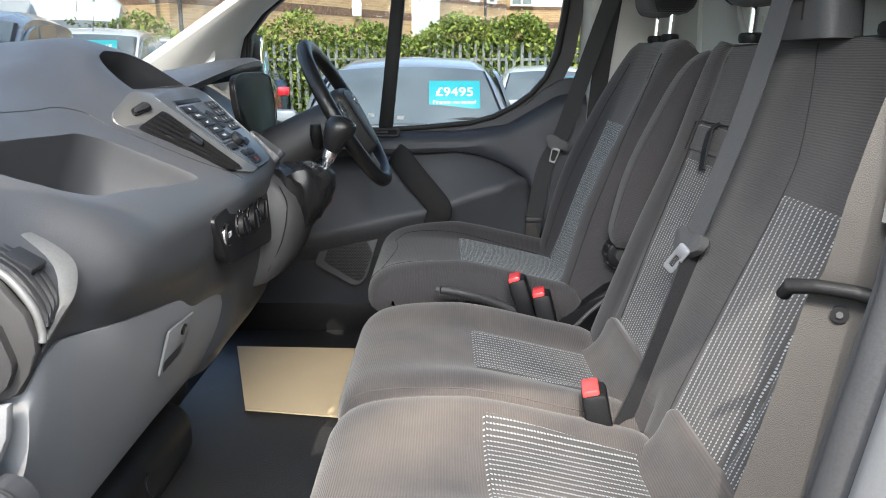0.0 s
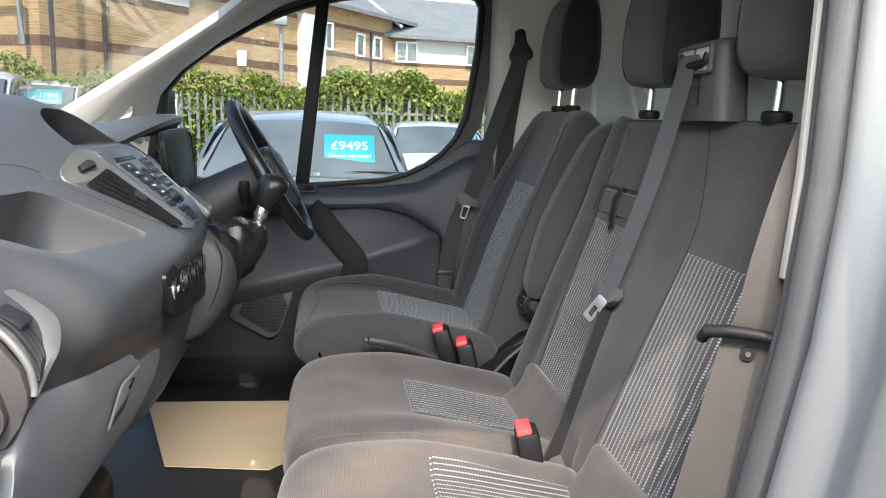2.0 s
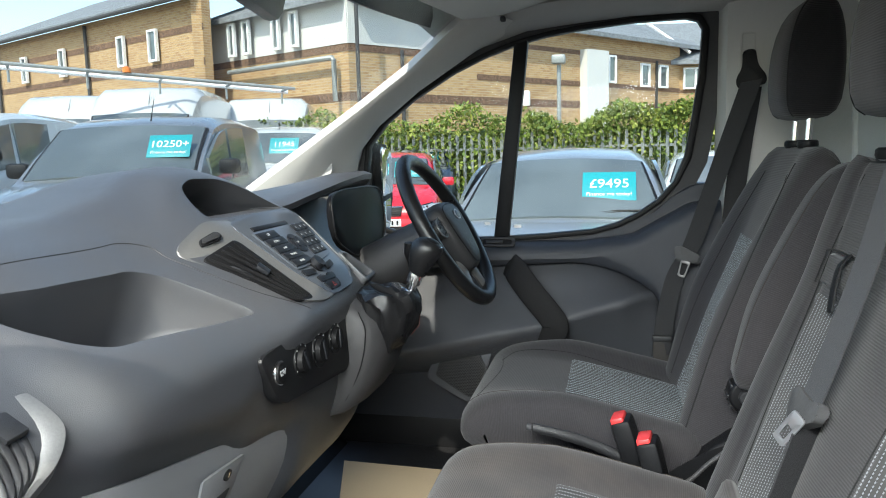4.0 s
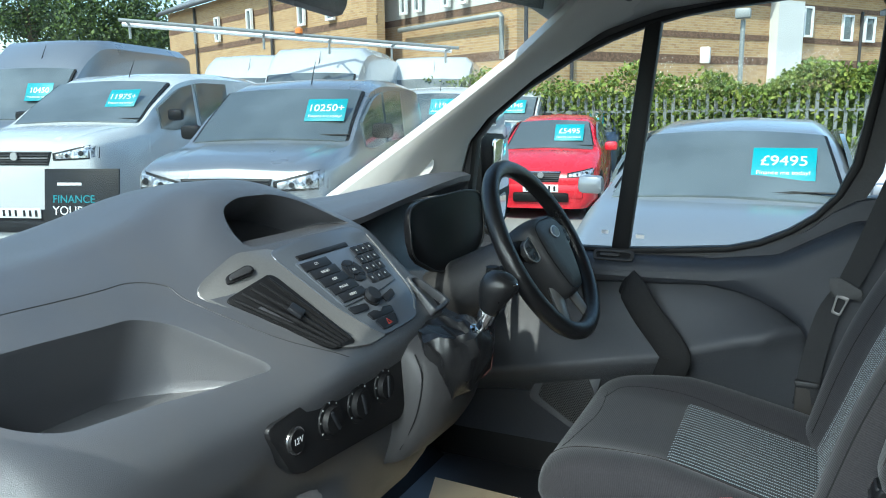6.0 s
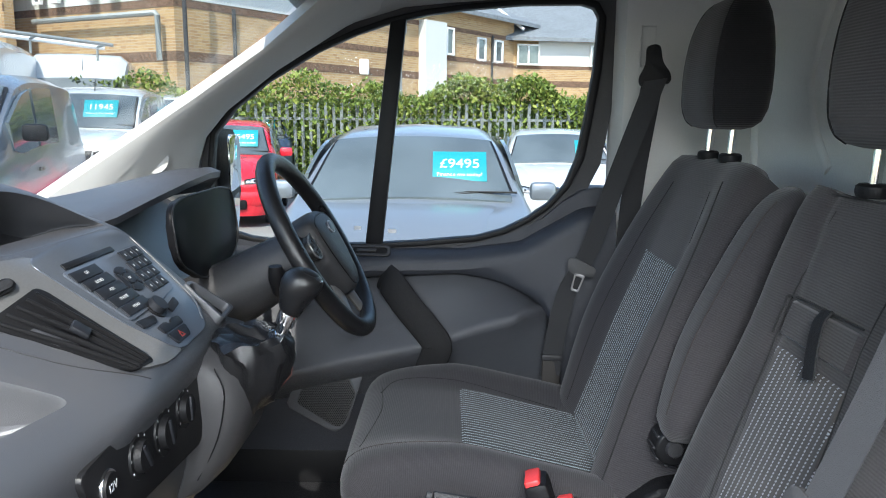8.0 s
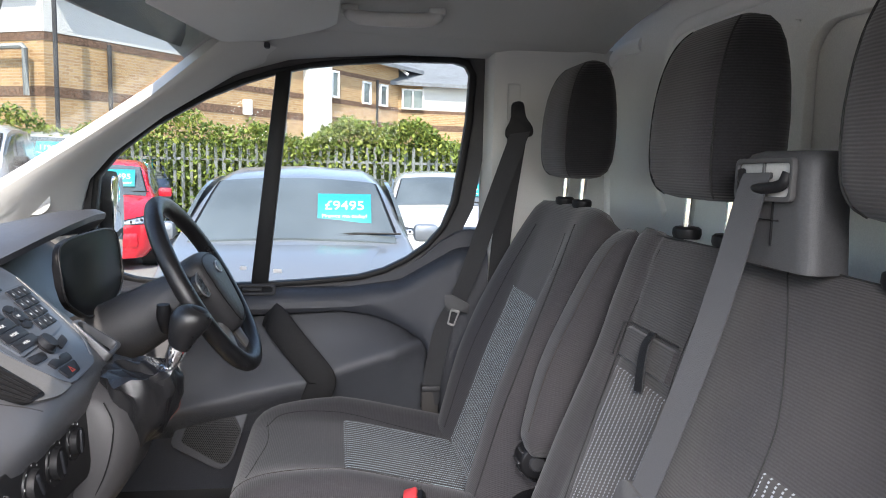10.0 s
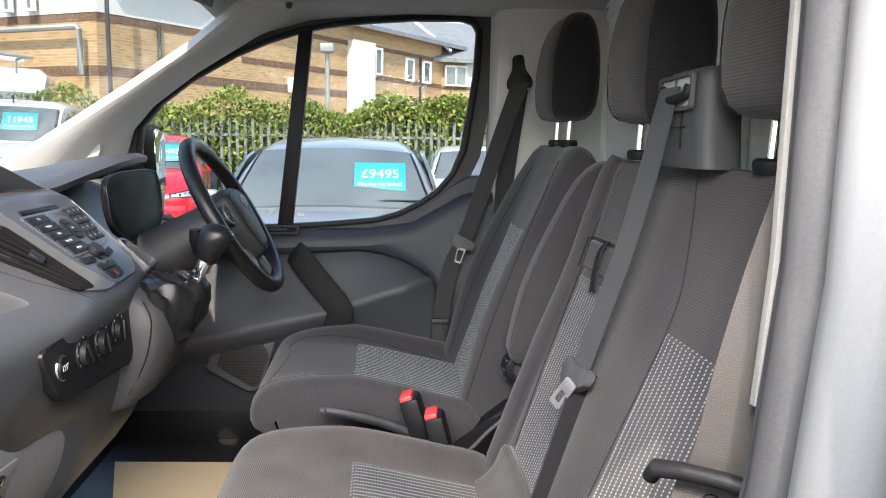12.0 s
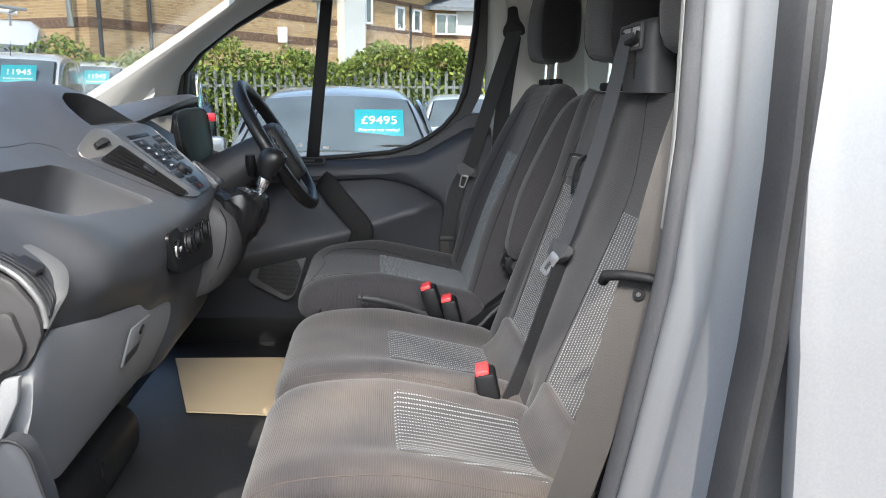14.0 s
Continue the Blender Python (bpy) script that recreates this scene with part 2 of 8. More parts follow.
M = {
    "dash": mat("dash_plastic", (0.058, 0.060, 0.067), 0.42, grain=0.12, grain_scale=900, stain=0.35, stain_scale=9, second=(0.072, 0.069, 0.068), bump=0.25, bump_scale=1100, spec=0.9),
    "grey": mat("grey_plastic", (0.27, 0.272, 0.28), 0.55, grain=0.1, grain_scale=900, stain=0.3, stain_scale=7, second=(0.24, 0.238, 0.238), bump=0.3, bump_scale=1500),
    "black": mat("black_plastic", (0.0085, 0.0085, 0.0095), 0.5, grain=0.2, stain=0.2, second=(0.014, 0.0135, 0.013), bump=0.15, bump_scale=1200, spec=0.2),
    "gloss": mat("gloss_black", (0.009, 0.009, 0.010), 0.42, stain=0.2, second=(0.014, 0.014, 0.014), spec=0.25),
    "silver": mat("silver_trim", (0.19, 0.188, 0.187), 0.40, 0.45, grain=0.05, stain=0.25, second=(0.19, 0.186, 0.18), bump=0.1, bump_scale=900),
    "radio": mat("radio_panel", (0.105, 0.118, 0.140), 0.34, 0.4, grain=0.05, stain=0.15, second=(0.10, 0.112, 0.13)),
    "button": mat("radio_button", (0.012, 0.013, 0.016), 0.5, grain=0.1, spec=0.3),
    "screen": mat("dark_screen", (0.006, 0.006, 0.007), 0.38, stain=0.2, second=(0.009, 0.009, 0.009), spec=0.05),
    "mark": mat("white_marking", (0.42, 0.43, 0.44), 0.6),
    "chrome": mat("chrome", (0.8, 0.8, 0.8), 0.08, 1.0),
    "leather": mat("black_leather", (0.010, 0.010, 0.011), 0.30, grain=0.2, stain=0.3, stain_scale=20, second=(0.017, 0.0165, 0.016), bump=0.25, bump_scale=900, spec=0.4),
    "lining": mat("light_lining", (0.56, 0.555, 0.535), 0.85, grain=0.06, grain_scale=700, stain=0.25, stain_scale=4, second=(0.50, 0.49, 0.465), bump=0.3, bump_scale=900),
    "pillar": mat("pillar_lining", (0.54, 0.53, 0.505), 0.85, grain=0.06, grain_scale=700, stain=0.25, stain_scale=4, second=(0.49, 0.48, 0.45), bump=0.3, bump_scale=900),
    "head": mat("headliner", (0.44, 0.435, 0.42), 0.95, grain=0.1, grain_scale=700, stain=0.2, stain_scale=3, second=(0.42, 0.41, 0.39), bump=0.4, bump_scale=900),
    "paint": mat("silver_paint", (0.36, 0.362, 0.37), 0.42, 0.3, grain=0.03, stain=0.12, stain_scale=3, second=(0.30, 0.30, 0.305), coat=0.4),
    "rubber": mat("rubber", (0.045, 0.045, 0.05), 0.7, grain=0.2, grain_scale=300, stain=0.5, stain_scale=14, second=(0.10, 0.095, 0.09), bump=0.2),
    "seal": mat("door_seal", (0.042, 0.042, 0.045), 0.7, grain=0.08, grain_scale=300, stain=0.35, stain_scale=12, second=(0.085, 0.082, 0.078), bump=0.2),
    "belt": mat("belt_webbing", (0.044, 0.045, 0.049), 0.7, grain=0.1, grain_scale=900, stain=0.3, second=(0.06, 0.055, 0.05), bump=0.4, bump_scale=1200),
    "beltdrv": mat("driver_belt_webbing", (0.018, 0.018, 0.02), 0.7, grain=0.3, grain_scale=900, bump=0.4, bump_scale=1200),
    "beltdust": mat("dusty_belt_webbing", (0.038, 0.034, 0.031), 0.8, grain=0.1, grain_scale=900, stain=0.4, stain_scale=8, second=(0.06, 0.053, 0.047), bump=0.4, bump_scale=1200),
    "red": mat("red_button", (0.75, 0.05, 0.05), 0.4, grain=0.05),
    "paper": mat("brown_paper", (0.74, 0.57, 0.36), 0.85, grain=0.05, stain=0.2, stain_scale=10, second=(0.66, 0.50, 0.31)),
    "mat_floor": mat("rubber_floor", (0.026, 0.026, 0.028), 0.42, grain=0.12, grain_scale=250, stain=0.5, stain_scale=7, second=(0.042, 0.041, 0.040), bump=0.6, bump_scale=350),
    "tarmac": mat("tarmac", (0.3, 0.29, 0.27), 0.95, grain=0.3, grain_scale=60, stain=0.4, stain_scale=0.7, second=(0.12, 0.117, 0.113), bump=0.5, bump_scale=120),
    "bulkhead": mat("bulkhead_paint", (0.78, 0.77, 0.745), 0.6, grain=0.04, grain_scale=500, stain=0.3, stain_scale=4, second=(0.68, 0.665, 0.635), bump=0.12, bump_scale=700),
    "glass": glass_mat("clear_glass", (0.93, 0.96, 0.95)),
    # the paler blotches paint a cloudy sky's reflection into the glass colour
    "carglass": mat("sky_mottled_glass", (0.125, 0.147, 0.153), 0.04, 0.35, stain=0.8, stain_scale=1.1, second=(0.23, 0.262, 0.268), spec=1.0),
    "galv": mat("galvanised_steel", (0.29, 0.305, 0.30), 0.5, 0.3, grain=0.1, grain_scale=40, stain=0.4, stain_scale=2, second=(0.28, 0.3, 0.3)),
    "leaf": mat("hedge_leaf", (0.165, 0.225, 0.036), 0.6, stain=0.8, stain_scale=3.0, second=(0.29, 0.31, 0.055)),
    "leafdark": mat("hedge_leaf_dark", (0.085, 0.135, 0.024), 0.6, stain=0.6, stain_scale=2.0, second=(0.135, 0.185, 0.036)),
    "leaffar": mat("far_tree_leaf", (0.035, 0.06, 0.022), 0.7, stain=0.7, stain_scale=1.5, second=(0.06, 0.09, 0.03)),
    "brick": brick_mat(),
    "band": mat("brown_brick_band", (0.17, 0.10, 0.065), 0.9, grain=0.3, grain_scale=12, stain=0.3, stain_scale=1),
    "render": mat("white_render", (0.62, 0.62, 0.6), 0.85, grain=0.03, grain_scale=40, stain=0.3, stain_scale=0.6, second=(0.54, 0.53, 0.5)),
    "slate": mat("slate_roof", (0.20, 0.215, 0.23), 0.75, grain=0.2, grain_scale=10, stain=0.3, stain_scale=1),
    "pale": mat("white_frame", (0.8, 0.8, 0.8), 0.5, grain=0.02),
    "teal": mat("teal_sign", (0.01, 0.28, 0.32), 0.45, grain=0.03),
    "white_paint": mat("white_car_paint", (0.54, 0.55, 0.55), 0.25, stain=0.15, stain_scale=2, second=(0.48, 0.48, 0.475), coat=0.7),
    "grey_paint": mat("grey_car_paint", (0.21, 0.225, 0.25), 0.3, 0.4, stain=0.1, stain_scale=2, second=(0.18, 0.195, 0.22), coat=0.7),
    "blue_paint": mat("silver_blue_car_paint", (0.255, 0.272, 0.295), 0.3, 0.4, stain=0.1, stain_scale=2, second=(0.22, 0.238, 0.26), coat=0.7),
    "navy_paint": mat("dark_blue_car_paint", (0.05, 0.08, 0.15), 0.3, 0.2, coat=0.7),
    "red_paint": mat("red_car_paint", (0.62, 0.015, 0.03), 0.28, stain=0.1, second=(0.55, 0.012, 0.025), coat=0.7),
    "lamp": mat("headlamp_lens", (0.42, 0.44, 0.47), 0.1, 0.6, grain=0.6, grain_scale=30),
    "tyre": mat("tyre", (0.025, 0.025, 0.025), 0.85, grain=0.2),
    "alloy": mat("alloy_rim", (0.5, 0.5, 0.52), 0.35, 0.8),
    "bark": mat("bark", (0.12, 0.09, 0.06), 0.9, grain=0.3, grain_scale=20),
    "cloth": fabric("dark_cloth", (0.031, 0.029, 0.032), (0.03, 0.03, 0.03), 1.0, 0.0, 1.0, 0.0, 0.8, rib=0.0034, dust=(0.105, 0.088, 0.077)),
    "clothdrv": fabric("driver_cloth", (0.032, 0.0305, 0.034), (0.03, 0.03, 0.03), 1.0, 0.0, 1.0, 0.0, 0.35, rib=0.0034, dust=(0.068, 0.060, 0.057)),
    "clothback": fabric("backrest_cloth", (0.026, 0.0245, 0.0275), (0.03, 0.03, 0.03), 1.0, 0.0, 1.0, 0.0, 0.42, rib=0.0034, dust=(0.073, 0.065, 0.061)),
    # headrest cloth again, darkened to paint in the shade of its sides
    "clothshade": fabric("shaded_side_cloth", (0.0125, 0.012, 0.0135), (0.012, 0.012, 0.012), 1.0, 0.0, 1.0, 0.0, 0.1, rib=0.0034, dust=(0.03, 0.028, 0.027)),
    "stripe": fabric("striped_cloth", (0.021, 0.022, 0.025), (0.26, 0.275, 0.29), 0.0112, 0.25, 0.0045, 0.62, 0.3),
    "stripedrv": fabric("driver_striped_cloth", (0.018, 0.0195, 0.023), (0.34, 0.41, 0.44), 0.0112, 0.28, 0.0038, 0.74, 0.2),
    "endcap": mat("brown_grey_plastic", (0.042, 0.040, 0.041), 0.5, grain=0.12, grain_scale=900, stain=0.35, stain_scale=9, second=(0.058, 0.053, 0.050), bump=0.35, bump_scale=1100),
    "posttrim": mat("pale_post_trim", (0.27, 0.26, 0.25), 0.8, grain=0.06, grain_scale=700, stain=0.2, stain_scale=5, bump=0.3, bump_scale=900),
    "doorseal": mat("door_seal_rubber", (0.056, 0.056, 0.060), 0.6, grain=0.08, grain_scale=300, stain=0.35, stain_scale=12, second=(0.085, 0.082, 0.080), bump=0.2),
    "threaddrv": mat("brown_stitching", (0.030, 0.024, 0.022), 0.9),
    "tower": mat("belt_tower_plastic", (0.05, 0.05, 0.053), 0.6, grain=0.1, stain=0.3, second=(0.065, 0.062, 0.06), bump=0.3, bump_scale=1200),
    "pale_trim": mat("pale_opening", (0.42, 0.41, 0.40), 0.7, grain=0.05, stain=0.2),
    "seamdark": mat("dark_stitching", (0.012, 0.012, 0.012), 0.9),
    "thread": mat("stitching", (0.072, 0.058, 0.050), 0.9),
}


# ---- mesh helpers ----
def finish(name, bm, material, smooth=40):
    me = bpy.data.meshes.new(name)
    bmesh.ops.recalc_face_normals(bm, faces=bm.faces)
    bm.to_mesh(me)
    bm.free()
    me.materials.append(material)
    if smooth:
        me.polygons.foreach_set("use_smooth", [True] * len(me.polygons))
        me.set_sharp_from_angle(angle=radians(smooth))
    return me


def part(name, bm, material, parent=None, label="", smooth=40):
    """One mesh object, in world metres, under a thing or a part."""
    ob = new(name, finish(name, bm, material, smooth))
    if parent:
        ob.parent = parent
        if parent.type == "EMPTY":
            ob.matrix_parent_inverse = parent.matrix_basis.inverted()
    return tagged(ob, label)


def thing(name, at, label, category, group="", kind=""):
    ob = new(name)
    ob.empty_display_size = 0.1
    ob.location = at
    bpy.context.view_layer.update()
    return tagged(ob, label, category, group, kind)


def structure(name, bm, material, label="", category="", smooth=40):
    return tagged(part(name, bm, material, None, label, smooth), "", category, "", "structure")


def bevel(bm, r, seg=2):
    if r:
        bmesh.ops.bevel(bm, geom=bm.edges[:], offset=r, segments=seg, profile=0.5, affect="EDGES")
    return bm


def box(c, s, r=0.0, m=None, bm=None, seg=2):
    """A box with centre c and size s, its edges rounded by r, turned by the matrix m about its centre."""
    b = bmesh.new()
    bmesh.ops.create_cube(b, size=1)
    for v in b.verts:
        v.co = Vector((v.co.x * s[0], v.co.y * s[1], v.co.z * s[2]))
    bevel(b, r, seg)
    mm = Matrix.Translation(c) @ (m.to_4x4() if m else Matrix())
    bmesh.ops.transform(b, matrix=mm, verts=b.verts)
    if bm is None:
        return b
    me = bpy.data.meshes.new("tmp")
    b.to_mesh(me)
    b.free()
    bm.from_mesh(me)
    bpy.data.meshes.remove(me)
    return bm


def loft(sections, closed=True, caps=True):
    """Skin rings of equally many points."""
    bm = bmesh.new()
    rings = [[bm.verts.new(p) for p in s] for s in sections]
    n = len(rings[0])
    for a, b in zip(rings, rings[1:]):
        for i in range(n if closed else n - 1):
            j = (i + 1) % n
            bm.faces.new((a[i], a[j], b[j], b[i]))
    if caps and closed:
        bm.faces.new(rings[0])
        bm.faces.new(rings[-1][::-1])
    return bm


def smooth_path(pts, n=8):
    """Catmull-Rom through pts."""
    p = [Vector(q) for q in pts]
    p = [2 * p[0] - p[1]] + p + [2 * p[-1] - p[-2]]
    out = []
    for i in range(1, len(p) - 2):
        for k in range(n):
            t = k / n
            a, b, c, d = p[i - 1], p[i], p[i + 1], p[i + 2]
            out.append(0.5 * (2 * b + (c - a) * t + (2 * a - 5 * b + 4 * c - d) * t * t + (3 * b - a - 3 * c + d) * t ** 3))
    return out + [p[-2]]


def tube(pts, r, seg=10, flat=1.0, up=(0, 0, 1), closed=False):
    """A round or flattened rod along pts; r is a number or one for each point."""
    p = [Vector(q) for q in pts]
    rings = []
    for i, q in enumerate(p):
        a = p[i - 1] if i or closed else q
        b = p[(i + 1) % len(p)] if i < len(p) - 1 or closed else q
        d = (b - a).normalized()
        s = d.cross(Vector(up))
        s = s.normalized() if s.length > 1e-4 else Vector((1, 0, 0))
        u = s.cross(d)
        rr = r[i] if hasattr(r, "__len__") else r
        rings.append([q + s * (rr * math.cos(t)) + u * (rr * flat * math.sin(t)) for t in [2 * math.pi * k / seg for k in range(seg)]])
    if closed:
        rings.append(rings[0])
        bm = loft(rings, True, False)
        bmesh.ops.remove_doubles(bm, verts=bm.verts, dist=1e-6)
        return bm
    return loft(rings)


def ribbon(pts, width, side, thick=0.0025):
    """A strap along pts, width metres wide along the vectors side (one, or one for each point)."""
    p = [Vector(q) for q in pts]
    rings = []
    for i, q in enumerate(p):
        s = Vector(side[i] if hasattr(side[0], "__len__") else side).normalized() * width / 2
        d = (p[min(i + 1, len(p) - 1)] - p[max(i - 1, 0)]).normalized()
        n = s.cross(d).normalized() * thick / 2
        rings.append([q - s - n, q + s - n, q + s + n, q - s + n])
    return loft(rings)


def prism(poly, depth, m=None):
    """A flat outline (x, y) given thickness depth along its z, at the pose m."""
    bm = bmesh.new()
    m = m or Matrix()
    a = [bm.verts.new(m @ Vector((x, y, 0))) for x, y in poly]
    b = [bm.verts.new(m @ Vector((x, y, depth))) for x, y in poly]
    bm.faces.new(a[::-1])
    bm.faces.new(b)
    for i in range(len(poly)):
        j = (i + 1) % len(poly)
        bm.faces.new((a[i], a[j], b[j], b[i]))
    return bm


def frame_prism(outer, inner, depth, m=None):
    """A flat ring between two outlines of equally many points, thickness depth."""
    bm = bmesh.new()
    m = m or Matrix()
    n = len(outer)
    v = [[bm.verts.new(m @ Vector((x, y, z))) for x, y in poly] for poly, z in ((outer, 0), (inner, 0), (inner, depth), (outer, depth))]
    for a, b in ((0, 1), (1, 2), (2, 3), (3, 0)):
        for i in range(n):
            j = (i + 1) % n
            bm.faces.new((v[a][i], v[a][j], v[b][j], v[b][i]))
    return bm


def disc(c, axis, r, h, seg=24, r2=None):
    """A round post of radius r (r2 at its end) from c along axis for h."""
    axis = Vector(axis).normalized()
    s = axis.orthogonal().normalized()
    u = axis.cross(s)
    c = Vector(c)
    rings = []
    for k, rr in ((0, r), (1, r if r2 is None else r2)):
        rings.append([c + axis * (h * k) + (s * math.cos(t) + u * math.sin(t)) * rr for t in [2 * math.pi * i / seg for i in range(seg)]])
    return loft(rings)


def text_mesh(words, size, m, thick=0.0008, align="CENTER"):
    cu = bpy.data.curves.new("text", "FONT")
    cu.body, cu.size, cu.align_x, cu.align_y, cu.extrude = words, size, align, "CENTER", thick
    ob = bpy.data.objects.new("text", cu)
    me = bpy.data.meshes.new_from_object(ob)
    bm = bmesh.new()
    bm.from_mesh(me)
    bmesh.ops.transform(bm, matrix=m, verts=bm.verts)
    bpy.data.objects.remove(ob)
    bpy.data.meshes.remove(me)
    return bm


def drape(bm, pts, way, lift=0.0):
    """The points dropped along way on to the mesh, then lifted off it a little."""
    tree = BVHTree.FromBMesh(bm)
    way = Vector(way).normalized()
    out = []
    for q in pts:
        hit = tree.ray_cast(Vector(q) - way * 0.12, way)[0]
        out.append((hit if hit is not None else Vector(q)) - way * lift)
    return out


def axes(o, u, v):
    """The pose with origin o, x along u, y along v, z out of them."""
    u, v = Vector(u).normalized(), Vector(v).normalized()
    w = u.cross(v)
    return Matrix(((u.x, v.x, w.x, o[0]), (u.y, v.y, w.y, o[1]), (u.z, v.z, w.z, o[2]), (0, 0, 0, 1)))


def rounded(poly, r, n=4):
    """An outline with its corners rounded by about r."""
    out = []
    k = len(poly)
    for i in range(k):
        p, a, b = Vector(poly[i]), Vector(poly[i - 1]), Vector(poly[(i + 1) % k])
        ra = min(r, (a - p).length * 0.45)
        rb = min(r, (b - p).length * 0.45)
        s, e = p + (a - p).normalized() * ra, p + (b - p).normalized() * rb
        for j in range(n + 1):
            t = j / n
            out.append(tuple(s * (1 - t) ** 2 + p * 2 * t * (1 - t) + e * t * t))
    return out


# ---- the van's shell ----
MID = 1.25


def y_of(side, y):
    """A place across the van; side -1 mirrors it about the middle."""
    return y if side > 0 else 2 * MID - y


structure("floor", box((-0.15, 1.31, 0.67), (1.7, 1.80, 0.04), 0.004), M["mat_floor"], "black rubber cab floor covering, dusty", "floor")
structure("trim_kick_panel", box((-0.35, 2.178, 0.72), (1.0, 0.05, 0.12), 0.01), M["black"], "black kick panel below the door trim", "trim")
# footwell front wall and wheel-arch humps
fw = [(-0.62, 0.69), (-0.80, 0.80), (-0.92, 1.02), (-0.98, 1.25), (-1.02, 1.25), (-0.97, 1.0), (-0.85, 0.76), (-0.66, 0.66)]
structure("wall_footwell", prism([(x, z) for x, z in fw], -1.72, axes((0, 0.42, 0), (1, 0, 0), (0, 0, 1))), M["black"], "black moulded footwell wall", "wall")

# headliner, rounded down to the sides
def head_z(y):
    a = min(1.0, abs(y - MID) / 0.86)
    return 1.945 - 0.075 * a ** 4


ys = [MID + 0.86 * k / 16 for k in range(-16, 17)]
secs = []
for x, dz in ((-0.30, -0.075), (-0.22, -0.03), (-0.1, 0.0), (0.3, 0.005), (0.60, 0.0), (0.66, -0.02)):
    bow = -0.10 * 1 if x == -0.30 else 0
    low = [(x + (bow * (1 - ((y - MID) / 0.86) ** 2) if bow else 0), y, head_z(y) + dz) for y in ys]
    high = [(p[0], p[1], p[2] + 0.035) for p in low[::-1]]
    secs.append(low + high)
structure("ceiling", loft(secs), M["head"], "pale grey fabric headliner", "ceiling")
structure("roof_skin", box((0.9, MID, 2.0), (2.6, 1.74, 0.02), 0.005), M["paint"], "silver painted van roof", "roof")

# bulkhead behind the seats with pressed ribs
bh = box((0.69, MID, 1.3), (0.03, 1.84, 1.36), 0.003)
structure("wall_bulkhead", bh, M["bulkhead"], "pale grey painted steel bulkhead", "wall")
beads = (([(1.727, 1.502), (1.789, 1.574), (1.813, 1.635), (1.820, 1.663), (1.807, 1.71), (1.783, 1.762), (1.759, 1.806), (1.737, 1.847), (1.685, 1.864), (1.612, 1.866), (1.40, 1.866)], 0.013),
         ([(1.66, 1.560), (1.701, 1.569), (1.743, 1.610), (1.768, 1.648), (1.772, 1.702), (1.74, 1.765), (1.711, 1.806), (1.655, 1.823), (1.40, 1.825)], 0.010),
         ([(2.045, 1.45), (2.067, 1.606), (2.091, 1.752), (2.087, 1.831), (2.019, 1.861), (1.891, 1.861)], 0.016))
for line, r in beads:
    structure("trim_bulkhead_rib", tube(smooth_path([(0.676, y, z) for y, z in line], 6), r, 12, 0.55, (1, 0, 0)), M["bulkhead"], "pressed rib of the pale bulkhead", "trim", smooth=60)
plate = rounded([(1.30, 1.50), (1.66, 1.568), (1.735, 1.625), (1.757, 1.66), (1.757, 1.70), (1.727, 1.76), (1.70, 1.80), (1.65, 1.812), (1.30, 1.812)], 0.02)
structure("trim_bulkhead_plate", bevel(prism(plate, -0.006, axes((0.6735, 0, 0), (0, 1, 0), (0, 0, 1))), 0.002), M["bulkhead"], "flat raised plate of the pale bulkhead", "trim")
yc, w = 1.0, 0.62
o = [(yc + sx * (w / 2 - 0.06) + 0.06 * math.cos(a), 1.56 + sz * (0.26 - 0.06) + 0.06 * math.sin(a))
     for sx, sz, a0 in ((1, 1, 0), (-1, 1, 90), (-1, -1, 180), (1, -1, 270)) for a in [radians(a0 + 18 * k) for k in range(6)]]
i = [(yc + (p - yc) * 0.86, 1.56 + (q - 1.56) * 0.90) for p, q in o]
structure("trim_bulkhead_rib", bevel(frame_prism(o, i, -0.018, axes((0.675, 0, 0), (0, 1, 0), (0, 0, 1))), 0.004), M["bulkhead"], "pressed rib of the pale bulkhead", "trim")

# windscreen pillars: light trim between the screen's edge and the side window
def pillar(side):
    screen = [(-1.00, 1.31), (-0.82, 1.427), (-0.656, 1.533), (-0.508, 1.63), (-0.373, 1.723), (-0.249, 1.826), (-0.20, 1.87)]
    door = [(-0.60, 1.30), (-0.575, 1.43), (-0.545, 1.535), (-0.49, 1.60), (-0.376, 1.688), (-0.22, 1.785), (-0.09, 1.845)]
    secs = []
    for (x1, z1), (x2, z2) in zip(screen, door):
        ring = []
        for k in range(9):
            t = k / 8
            bulge = math.sin(math.pi * t)
            ring.append((x1 + (x2 - x1) * t, y_of(side, 2.0 + 0.14 * t - 0.035 * bulge), z1 + (z2 - z1) * t - 0.004 * bulge))
        back = [(p[0], y_of(side, 2.03 + 0.15 * (1 - k / 8)), p[2] + 0.03) for k, p in enumerate(ring[::-1])]
        secs.append(ring + back)
    return loft(secs)


for side in (1, -1):
    structure("trim_windscreen_pillar", pillar(side), M["pillar"], "pale grey windscreen pillar trim", "trim")
    # rail between the door's window and the headliner, and the pillar behind the door
    rail = [(-0.24, 1.79), (-0.09, 1.835), (0.01, 1.845), (0.173, 1.857), (0.33, 1.857), (0.66, 1.857)]
    structure("trim_roof_rail", loft([[(x, y_of(side, 2.155), z - 0.004), (x, y_of(side, 2.10), z + 0.012), (x, y_of(side, 2.06), z + 0.04), (x, y_of(side, 2.20), z + 0.06), (x, y_of(side, 2.21), z)] for x, z in rail]), M["head"], "pale roof side rail trim", "trim")
